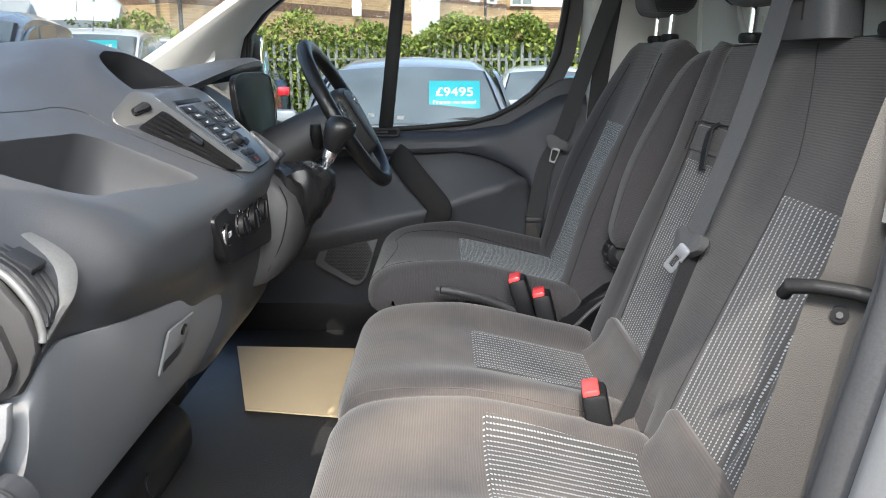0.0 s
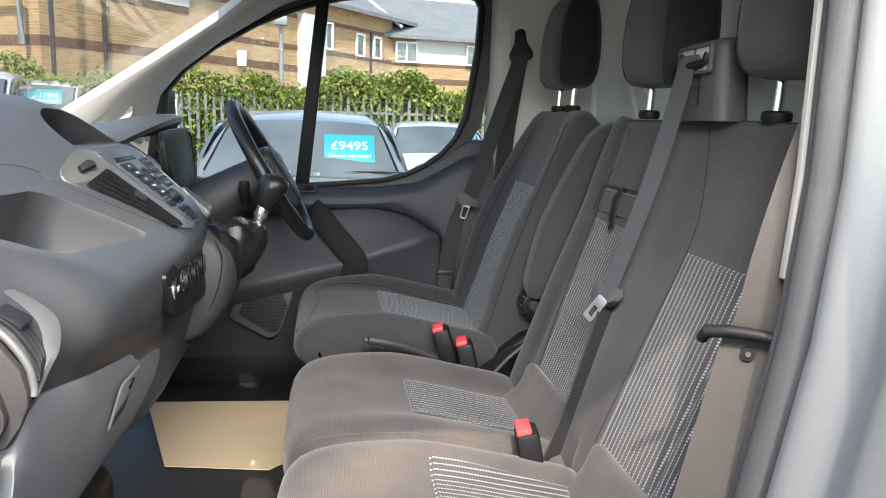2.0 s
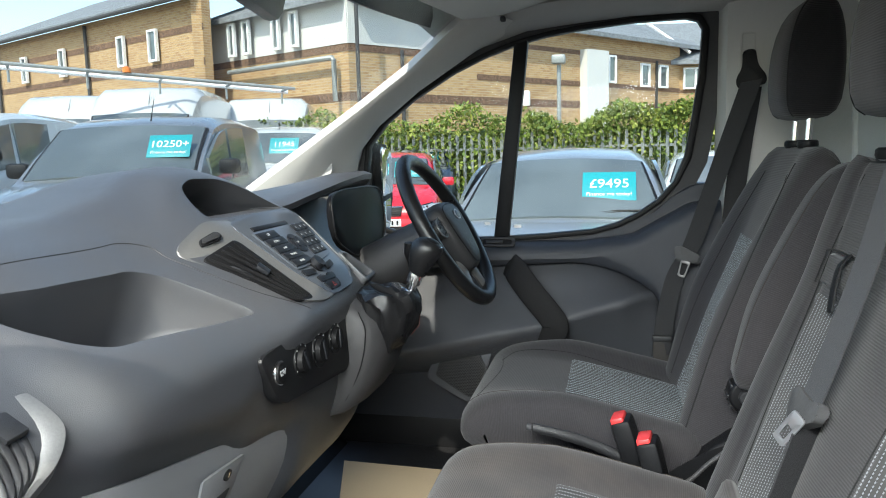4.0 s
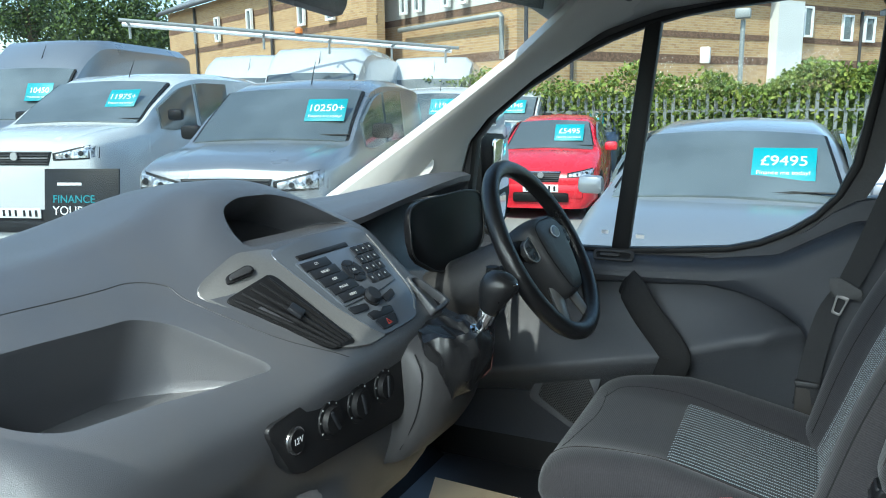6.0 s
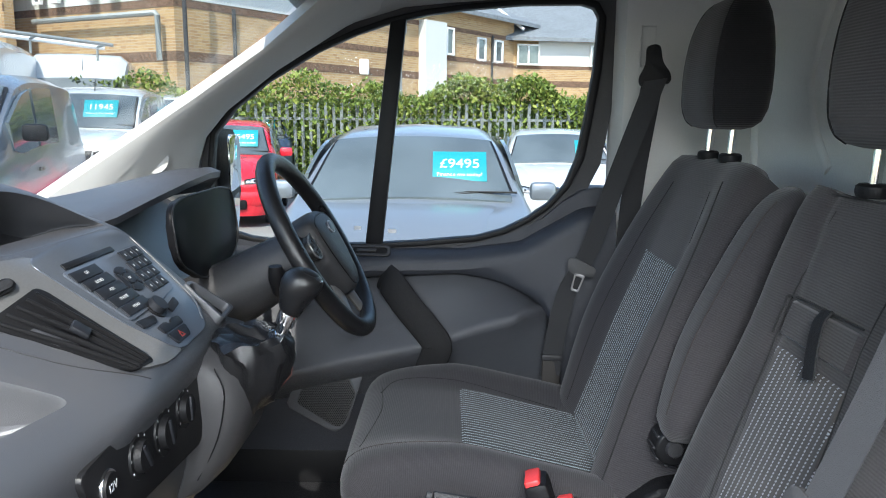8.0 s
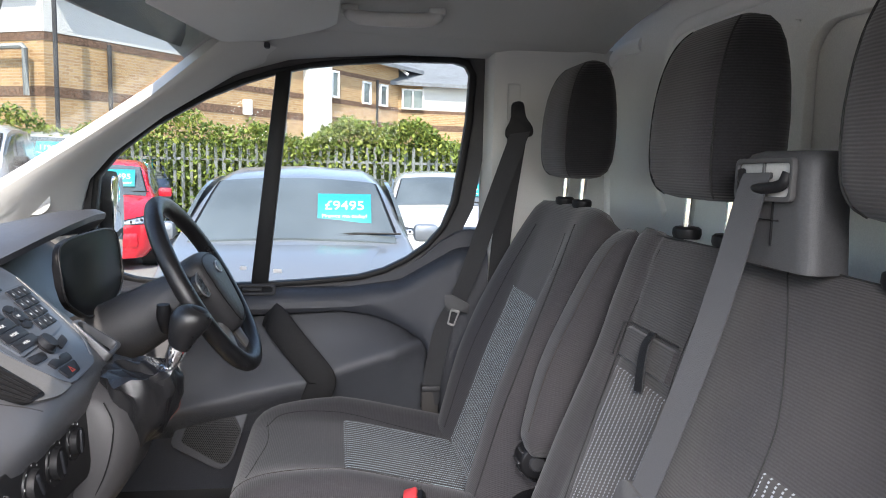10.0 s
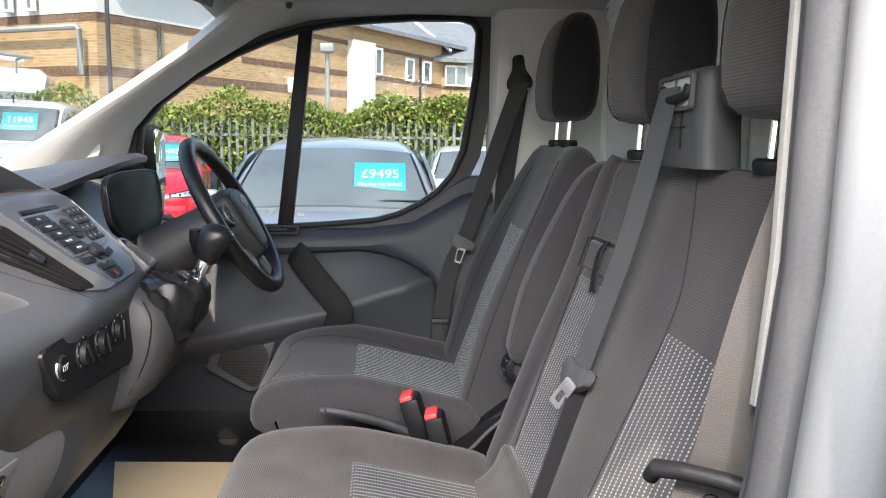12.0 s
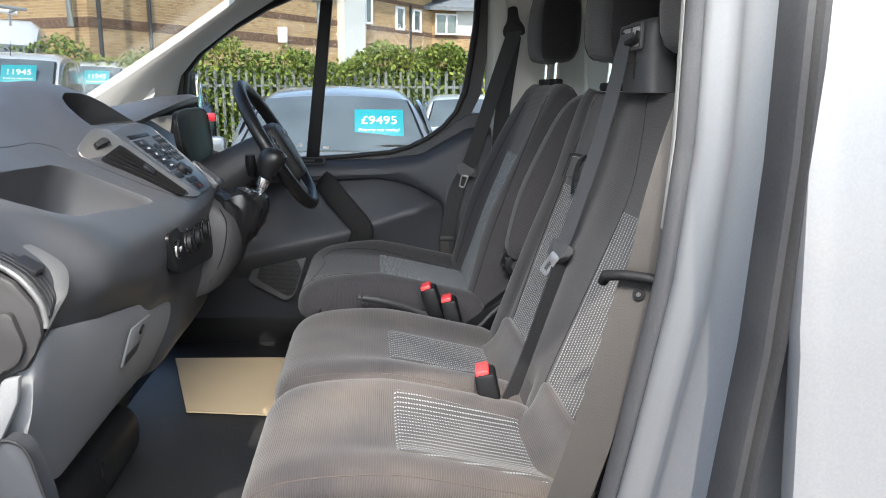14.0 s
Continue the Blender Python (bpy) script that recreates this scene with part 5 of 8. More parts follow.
def steering_wheel():
    c = Vector((-0.223, 1.765, 1.357))
    n = Vector((0.867, 0, 0.5))
    m = axes(c, (0, 1, 0), (-0.5, 0, 0.867))      # z points to the front; the driver sits at -z
    w = thing("steering_wheel", c, "black leather three-spoke steering wheel with satin silver inserts", "steering wheel")
    R = 0.172
    ring = [m @ Vector((R * math.cos(a), R * math.sin(a), 0)) for a in [2 * math.pi * k / 64 for k in range(64)]]
    part("rim", tube(ring, 0.0165, 12, 1.0, tuple(n), True), M["leather"], w)
    z = 1 if (m.to_3x3() @ Vector((0, 0, 1))).dot(n) > 0 else -1
    hub = rounded([(-0.082, 0.046), (-0.04, 0.060), (0.04, 0.060), (0.082, 0.046), (0.070, -0.030), (0.040, -0.098), (0.020, -0.106), (-0.020, -0.106), (-0.040, -0.098), (-0.070, -0.030)], 0.022, 5)
    dome = [[m @ Vector((x * k, (y + 0.02) * k - 0.02, z * h)) for x, y in hub] for k, h in ((0.97, -0.030), (1.0, -0.012), (1.0, 0.004), (0.965, 0.016), (0.90, 0.024), (0.74, 0.031), (0.45, 0.034))]
    ab = part("airbag_cover", loft(dome), M["column"], w, "domed dark airbag cover", smooth=50)
    part("cover_joint", tube([m @ Vector((x * 0.86, (y + 0.02) * 0.86 - 0.02, z * 0.0265)) for x, y in hub], 0.0012, 6, closed=True), M["black"], ab)
    bd = part("badge", loft([[m @ Vector((0.019 * k * math.cos(t), 0.018 + 0.011 * k * math.sin(t), z * h)) for t in [2 * math.pi * q / 24 for q in range(24)]] for k, h in ((1, 0.026), (1, 0.036), (0.85, 0.038))]), M["radio"], w, "small oval badge")
    part("badge_ring", tube([m @ Vector((0.019 * math.cos(t), 0.018 + 0.011 * math.sin(t), z * 0.036)) for t in [2 * math.pi * q / 24 for q in range(24)]], 0.0013, 6, closed=True), M["alloy"], bd)
    for a, nm in ((8, 0), (172, 0), (-68, 1), (-112, 1)):
        d = Vector((math.cos(radians(a)), math.sin(radians(a)), 0))
        pts = [m @ (d * r + Vector((0, 0, -z * 0.008))) for r in (0.045, 0.09, 0.13, 0.165)]
        part("spoke", tube(pts, [0.026, 0.022, 0.018, 0.016], 10, 0.45, tuple(m.to_3x3() @ Vector((-d.y, d.x, 0)).cross(d))), M["silver"] if nm else M["black"], w, "satin silver lower spoke" if nm else "")
    for s in (-1, 1):
        part("button_pad", bevel(prism(rounded([(s * 0.080, 0.030), (s * 0.120, 0.020), (s * 0.124, -0.004), (s * 0.102, -0.016), (s * 0.076, -0.014)], 0.009), z * 0.012, m @ Matrix.Translation((0, 0, z * 0.002))), 0.003), M["column"], w, "dark button cluster")
        part("cluster_rim", tube([m @ Vector((x, y, z * 0.0135)) for x, y in rounded([(s * 0.079, 0.031), (s * 0.121, 0.021), (s * 0.125, -0.005), (s * 0.102, -0.017), (s * 0.075, -0.015)], 0.009)], 0.0016, 6, closed=True), M["silver"], w, "satin silver rim of the button cluster")
        for bx, by in ((0.092, 0.014), (0.110, 0.010), (0.092, -0.004), (0.109, -0.006)):
            part("wheel_button", box(m @ Vector((s * bx, by, z * 0.0145)), (0.012, 0.010, 0.004), 0.0018, m.to_3x3()), M["black"], w)
    col = [c - n * 0.03, c - n * 0.10, c - n * 0.20, c - n * 0.26]
    part("column_shroud", tube(col, [0.050, 0.056, 0.064, 0.068], 16, 0.85, (0, 1, 0)), M["column"], w)
    for s, dz in ((-1, 0.0), (1, 0.0)):
        a = c - n * 0.075 + Vector((0, s * 0.05, 0.0))
        b = c - n * 0.055 + Vector((0.0, s * 0.125, -0.02 + 0.01 * s))
        part("stalk", tube([a, (a + b) / 2, b, b + Vector((0, s * 0.02, 0.025)), b + Vector((0, s * 0.022, 0.045))], [0.008, 0.009, 0.012, 0.013, 0.011], 10), M["black"], w, "black control stalk")


steering_wheel()


def gear_lever():
    g = thing("gear_lever", (-0.25, 1.45, 1.2), "chrome gear lever with a black leather knob and gaiter", "gear lever")
    # console that carries the lever, standing out of the dash
    part_lines = [(-0.300, 1.3735, 1.252), (-0.288, 1.3735, 1.215), (-0.300, 1.3735, 1.15), (-0.330, 1.3735, 1.09)]
    part("console_joint", tube(smooth_path(part_lines, 6), 0.0012, 6), M["black"], g)
    secs = []
    for y, dx, dz in ((1.372, -0.020, -0.012), (1.385, 0.0, 0.0), (1.45, 0.012, 0.006), (1.54, 0.014, 0.006), (1.575, 0.008, 0.0), (1.595, -0.020, -0.012)):
        pr = [(-0.46, 1.290), (-0.37, 1.278), (-0.315 + dx * 0.5, 1.262 + dz), (-0.285 + dx, 1.238 + dz), (-0.272 + dx, 1.205), (-0.276 + dx, 1.17), (-0.298 + dx, 1.11), (-0.330 + dx, 1.065), (-0.38, 1.05), (-0.46, 1.05)]
        secs.append([(x, y, z) for x, z in soft_line(pr, 0.014)])
    part("console", loft(secs), M["console"], g, "dark grey moulded gear console", smooth=50)
    to = rounded([(1.500, 0.070), (1.528, 0.066), (1.562, -0.008), (1.492, -0.012)], 0.012)
    ti = [(1.522 + (x - 1.522) * 0.76, 0.029 + (y - 0.029) * 0.82) for x, y in to]
    part("tray_rim", bevel(frame_prism(to, ti, 0.022, PANEL @ Matrix.Translation((0, 0, -0.010))), 0.002), M["dash"], g)
    part("tray", prism(ti, 0.006, PANEL @ Matrix.Translation((0, 0, -0.010))), M["black"], g, "small dark tray")
    base = Vector((-0.236, 1.47, 1.262))
    top = Vector((-0.205, 1.466, 1.335))
    up = (top - base).normalized()
    # leather gaiter: a slack four-sided bag over the console's front, folded and gathered under the collar
    gait = []
    rows = ((-0.052, -0.008, -0.112, 0.030, 0.050), (-0.046, -0.010, -0.096, 0.042, 0.066), (-0.038, -0.014, -0.070, 0.050, 0.080), (-0.034, -0.018, -0.040, 0.057, 0.088), (-0.040, -0.020, -0.018, 0.062, 0.090), (-0.046, -0.022, -0.004, 0.060, 0.086),
            (-0.044, -0.018, 0.004, 0.052, 0.072), (-0.028, -0.008, 0.002, 0.044, 0.054), (-0.010, 0.0, -0.004, 0.036, 0.040), (0.000, 0.0, 0.001, 0.029, 0.030), (0.004, 0.0, 0.010, 0.020, 0.021), (0.006, 0.0, 0.017, 0.012, 0.012))
    for k, (dx, dy, dz, rx, ry) in enumerate(rows):
        ring = []
        slack = max(0.0, 1 - max(0, k - 5) / 4)
        loose = 1 if k < 9 else 0.25
        for i in range(72):
            a = 2 * math.pi * i / 72
            sq = 1 / max(abs(math.cos(a - 0.25)), abs(math.sin(a - 0.25))) ** 0.45
            fold = 0.14 * (abs(math.sin(2.5 * a + 0.5 * k)) - 0.62) + 0.09 * (abs(math.sin(4.5 * a - 0.7 * k + 0.7)) - 0.62) + 0.03 * math.sin(11 * a + 1.7 * k)
            f = (1 + fold * loose) * (1 + (sq - 1) * loose * 0.8) * 0.93
            ring.append(base + Vector((dx + slack * 0.008 + math.cos(a) * rx * f * 0.92, dy + slack * 0.012 + math.sin(a) * ry * f * 0.86, dz + slack * 0.022 - 0.006 + 0.010 * loose * (abs(math.sin(3 * a + 1.1 * k)) - 0.6))))
        gait.append(ring)
    part("gaiter", loft(gait), M["leather"], g, "creased black leather gaiter", smooth=38)
    part("gaiter_seam", tube([gait[k][4] + Vector((0.0006, 0, 0)) for k in range(1, 9)], 0.0010, 6), M["cord"], g, "dull red gaiter stitching")
    part("shaft", tube([base - up * 0.01, base + up * 0.060], 0.0095, 16), M["chrome"], g, "chrome shaft")
    part("collar", tube([base + up * 0.004, base + up * 0.006, base + up * 0.012, base + up * 0.014], [0.012, 0.0175, 0.0175, 0.012], 18), M["chrome"], g, "chrome collar")
    part("sleeve", tube([base + up * 0.026, base + up * 0.028, base + up * 0.046, base + up * 0.050], [0.010, 0.0135, 0.0145, 0.0135], 18), M["chrome"], g, "polished sleeve under the knob")
    kb = base + up * 0.046
    lean = Vector((-0.10, 0.0, 0.0))
    side = up.cross(Vector((0, 1, 0))).normalized()
    knob = []
    for h, rx, ry, fx in ((0.0, 0.012, 0.012, 0.0), (0.004, 0.0165, 0.017, 0.0), (0.014, 0.0195, 0.020, 0.001), (0.028, 0.0235, 0.0245, 0.002), (0.042, 0.0275, 0.0275, 0.001), (0.054, 0.0285, 0.0275, -0.002), (0.063, 0.0255, 0.0245, -0.005), (0.069, 0.019, 0.018, -0.007), (0.072, 0.008, 0.008, -0.008)):
        knob.append([kb + up * (h + 0.10 * rx * math.cos(t)) + side * (rx * math.cos(t) + fx) + Vector((0, 1, 0)) * (ry * math.sin(t)) for t in [2 * math.pi * k / 28 for k in range(28)]])
    kn = part("knob", loft(knob), M["leather"], g, "pear-shaped black leather knob", smooth=60)
    part("knob_trim", tube([kb + up * (0.062 + 0.003 * math.cos(2 * t)) + side * (0.0225 * math.cos(t) - 0.004) + Vector((0, 1, 0)) * (0.0222 * math.sin(t)) for t in [2 * math.pi * k / 28 for k in range(28)]], 0.0016, 6, closed=True), M["chrome"], kn, "chrome line round the top of the knob")
    part("knob_cap", loft([[kb + up * h + side * (r * math.cos(t) - 0.006) + Vector((0, 1, 0)) * (r * math.sin(t)) for t in [2 * math.pi * k / 20 for k in range(20)]] for h, r in ((0.066, 0.017), (0.0715, 0.013), (0.0735, 0.006))]), M["gloss"], kn)


gear_lever()


# ---- seats ----
def spine_frames(pts, n):
    """Points, outward normals and lengths along a profile (x, z); the normal lies to the left of its way."""
    p = smooth_path([(x, 0, z) for x, z in pts], n)
    out, s = [], 0.0
    for i, q in enumerate(p):
        d = (p[min(i + 1, len(p) - 1)] - p[max(i - 1, 0)]).normalized()
        if i:
            s += (q - p[i - 1]).length
        out.append((q, Vector((-d.z, 0, d.x)), s))
    return out


class Pad:
    """A stuffed seat part swept along a profile: width and thickness by place, side bolsters raised."""

    def __init__(self, pts, yc, width, thick, bolster=0.0, bw=0.07, n=6, p=0.35, end=0.03, hollow=0.0):
        self.fr = spine_frames(pts, n)
        self.yc, self.width, self.thick, self.bolster, self.bw, self.p, self.end, self.hollow = yc, width, thick, bolster, bw, p, end, hollow
        self.L = self.fr[-1][2]

    def at(self, s):
        f = self.fr
        for (a, na, sa), (b, nb, sb) in zip(f, f[1:]):
            if s <= sb or b is f[-1][0]:
                t = min(1, max(0, (s - sa) / max(1e-6, sb - sa)))
                return a.lerp(b, t), na.lerp(nb, t).normalized()
        return f[-1][0], f[-1][1]

    def w(self, s):
        return self.width(s / self.L) if callable(self.width) else self.width

    def t(self, s):
        return self.thick(s / self.L) if callable(self.thick) else self.thick

    def rise(self, u, w, s):
        e = (abs(u) - (w / 2 - self.bw)) / self.bw
        b = self.bolster(s / self.L) if callable(self.bolster) else self.bolster
        up = b * (0.5 - 0.5 * math.cos(math.pi * min(1, max(0, e + 0.35)))) if e > -0.35 else 0.0
        return up - self.hollow * (1 - min(1, abs(2 * u / w)) ** 2)

    def top(self, s, u, out=0.0):
        q, nr = self.at(s)
        w, t = self.w(s), self.t(s)
        c = min(1.0, abs(2 * u / w)) ** (1 / self.p)
        h = t / 2 * (max(0.0, 1 - c * c) ** 0.5) ** self.p - t / 2 + self.rise(u, w, s)
        return q + nr * (h + out) + Vector((0, self.yc + u, 0))

    def mesh(self, nt=26, nb=10):
        bm = bmesh.new()
        uv = bm.loops.layers.uv.new("UVMap")
        info, rings = {}, []
        L = self.L
        ss = [0, 0.004, 0.012, 0.03] + [0.03 + (L - 0.06) * k / 30 for k in range(1, 30)] + [L - 0.03, L - 0.012, L - 0.004, L]
        wide = lambda a: 1.5 * a - 0.5 * a ** 3
        around = [(wide(-1 + 2 * k / nt), 1) for k in range(nt + 1)] + [(wide(1 - 2 * k / nb), -1) for k in range(1, nb)]
        for s in ss:
            e = min(s, L - s)
            k = (1 - (1 - min(1, e / self.end)) ** 2) ** 0.5 if e < self.end else 1.0
            k = 0.15 + 0.85 * k
            q, nr = self.at(s)
            w, t = self.w(s), self.t(s)
            ws, ts = w - 2 * self.end * (1 - k), t * (0.25 + 0.75 * k)
            ring = []
            for f, side in around:
                u = ws / 2 * f
                c = abs(f) ** (1 / self.p)
                bulge = ts / 2 * (max(0.0, 1 - c * c) ** 0.5) ** self.p
                h = side * bulge - t / 2
                if side > 0:
                    h += self.rise(u, w, s) * (0.3 + 0.7 * k)
                v = bm.verts.new(q + nr * h + Vector((0, self.yc + u, 0)))
                info[v] = (u if side > 0 else u + 1.0, s)
                ring.append(v)
            rings.append(ring)
        n = len(around)
        for a, b in zip(rings, rings[1:]):
            for i in range(n):
                j = (i + 1) % n
                f = bm.faces.new((a[i], a[j], b[j], b[i]))
                for lp in f.loops:
                    lp[uv].uv = info[lp.vert]
        bm.faces.new(rings[0])
        bm.faces.new(rings[-1][::-1])
        return bm

    def insert(self, s0, s1, u0, u1, out=0.003, ns=24, nu=16, u0b=None, u1b=None):
        """A panel sewn into the top face; u0b, u1b: its edges at s1."""
        u0b, u1b = u0 if u0b is None else u0b, u1 if u1b is None else u1b
        bm = bmesh.new()
        uv = bm.loops.layers.uv.new("UVMap")
        info, g = {}, []
        for i in range(ns + 1):
            row = []
            for j in range(nu + 1):
                rim = i in (0, ns) or j in (0, nu)
                s = s0 + (s1 - s0) * i / ns
                a, b = u0 + (u0b - u0) * i / ns, u1 + (u1b - u1) * i / ns
                u = a + (b - a) * j / nu
                v = bm.verts.new(self.top(s, u, -0.004 if rim else out))
                info[v] = (u, s)
                row.append(v)
            g.append(row)
        for i in range(ns):
            for j in range(nu):
                f = bm.faces.new((g[i][j], g[i][j + 1], g[i + 1][j + 1], g[i + 1][j]))
                for lp in f.loops:
                    lp[uv].uv = info[lp.vert]
        return bm

    def seam(self, pts, r=0.0011, out=0.0003):
        """A line of stitching through points (s, u) of the top face."""
        q = smooth_path([(s, u, 0) for s, u in pts], 8)
        tree = BVHTree.FromBMesh(self.mesh())
        line = []
        for p in q:
            way = -self.at(p.x)[1] - Vector((0, 0.5 * p.y / self.w(p.x), 0))
            hit = tree.ray_cast(self.top(p.x, p.y, 0.0) - way * 0.08, way)[0]
            line.append((hit if hit is not None else self.top(p.x, p.y, 0.0)) - way.normalized() * out)
        return tube(line, r, 6)


CUSHION = [(-0.150, 0.90), (-0.162, 0.955), (-0.135, 0.998), (-0.07, 1.012), (0.05, 1.003), (0.18, 0.975), (0.31, 0.945)]
BACK = [(0.262, 0.93), (0.300, 1.03), (0.346, 1.17), (0.405, 1.324), (0.448, 1.44), (0.478, 1.505), (0.505, 1.522)]
BENCH_BACK = [(0.268, 0.93), (0.308, 1.03), (0.362, 1.17), (0.420, 1.32), (0.449, 1.42), (0.468, 1.485), (0.484, 1.512), (0.510, 1.518)]


def headrest(seat, yc, x0=0.41, z0=1.56, w=0.2, cloth="clothback", posts=0.055):
    """A boxy padded headrest: a gently domed front sewn to side walls whose shade is in their darker colour."""
    levels = [(0.000, 0.034, 0.076, 0.62), (0.004, 0.020, 0.092, 0.78), (0.014, 0.009, 0.104, 0.90), (0.034, 0.002, 0.112, 0.975), (0.065, 0.0, 0.116, 1.0), (0.100, 0.001, 0.117, 1.0), (0.135, 0.005, 0.116, 0.975), (0.165, 0.012, 0.113, 0.94),
              (0.190, 0.022, 0.108, 0.885), (0.208, 0.034, 0.101, 0.81), (0.219, 0.047, 0.092, 0.70), (0.2245, 0.060, 0.080, 0.50)]
    bm = bmesh.new()
    uv = bm.loops.layers.uv.new("UVMap")
    n, rings, info = 44, [], {}
    edges = {-1: [], 1: []}
    for z, xf, xb, f in levels:
        row, arc, last = [], 0.0, None
        hw, hd, cx = w / 2 * f, (xb - xf) / 2, (xb + xf) / 2
        for k in range(n):
            a = 2 * math.pi * (k + 0.5) / n
            ca, sa = math.cos(a), math.sin(a)
            p = 0.50 if ca < 0 else 0.62
            q = Vector((x0 + cx + hd * math.copysign(abs(ca) ** p, ca), yc + hw * math.copysign(abs(sa) ** 0.50, sa), z0 + z))
            arc += (q - last).length if last is not None else 0
            last = q
            v = bm.verts.new(q)
            info[v] = (arc, z)
            row.append(v)
        for sd in (-1, 1):
            ang = math.pi - sd * 0.80
            ca, sa = math.cos(ang), math.sin(ang)
            edges[sd].append(Vector((x0 + cx + hd * math.copysign(abs(ca) ** 0.5, ca) - 0.0004, yc + hw * math.copysign(abs(sa) ** 0.5, sa) * 1.003, z0 + z)))
        rings.append(row)
    for a, b in zip(rings, rings[1:]):
        for i in range(n):
            j = (i + 1) % n
            fc = bm.faces.new((a[i], a[j], b[j], b[i]))
            for lp in fc.loops:
                lp[uv].uv = info[lp.vert]
    bm.faces.new(rings[0])
    bm.faces.new(rings[-1][::-1])
    h = part("headrest", bm, M[cloth], seat, "dark cloth headrest", smooth=60)
    # faces turned sideways take the cloth with shade in its colour
    h.data.materials.append(M["clothshade"])
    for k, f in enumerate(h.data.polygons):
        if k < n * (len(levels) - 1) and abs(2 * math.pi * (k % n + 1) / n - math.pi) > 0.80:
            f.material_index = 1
    for sd in (-1, 1):
        part("headrest_seam", tube(smooth_path(edges[sd][1:-1], 4), 0.0013, 6), M["seamdark"], h)
    for s in (-posts, posts):
        a = Vector((x0 + 0.055, yc + s, z0 - 0.052))
        part("headrest_post", tube([a, a + Vector((0.004, 0, 0.075))], 0.0065, 12), M["chrome"], seat, "chrome headrest post")
        part("post_collar", loft([[a + Vector((math.cos(t) * r, math.sin(t) * r * 1.15, h)) for t in [2 * math.pi * k / 20 for k in range(20)]] for r, h in ((0.017, -0.004), (0.019, 0.002), (0.0185, 0.009), (0.015, 0.012))]), M["black"], seat)


class BenchBack(Pad):
    """The double seat's one backrest: bolsters at both ends, a raised band between the two places, a crease at its foot."""

    def rise(self, u, w, s):
        y, t = self.yc + u, s / self.L
        bump = lambda c, r: math.exp(-((y - c) / r) ** 2)
        ends = 0.020 * (bump(1.385, 0.055) + bump(0.655, 0.055))
        band = 0.014 * bump(1.045, 0.075) * (1 - 0.5 * t)
        crease = -0.030 * bump(1.004, 0.011) * max(0.0, 1 - t / 0.16) - 0.006 * bump(1.325, 0.006) - 0.006 * bump(0.77, 0.006)
        return ends + band + crease - 0.012


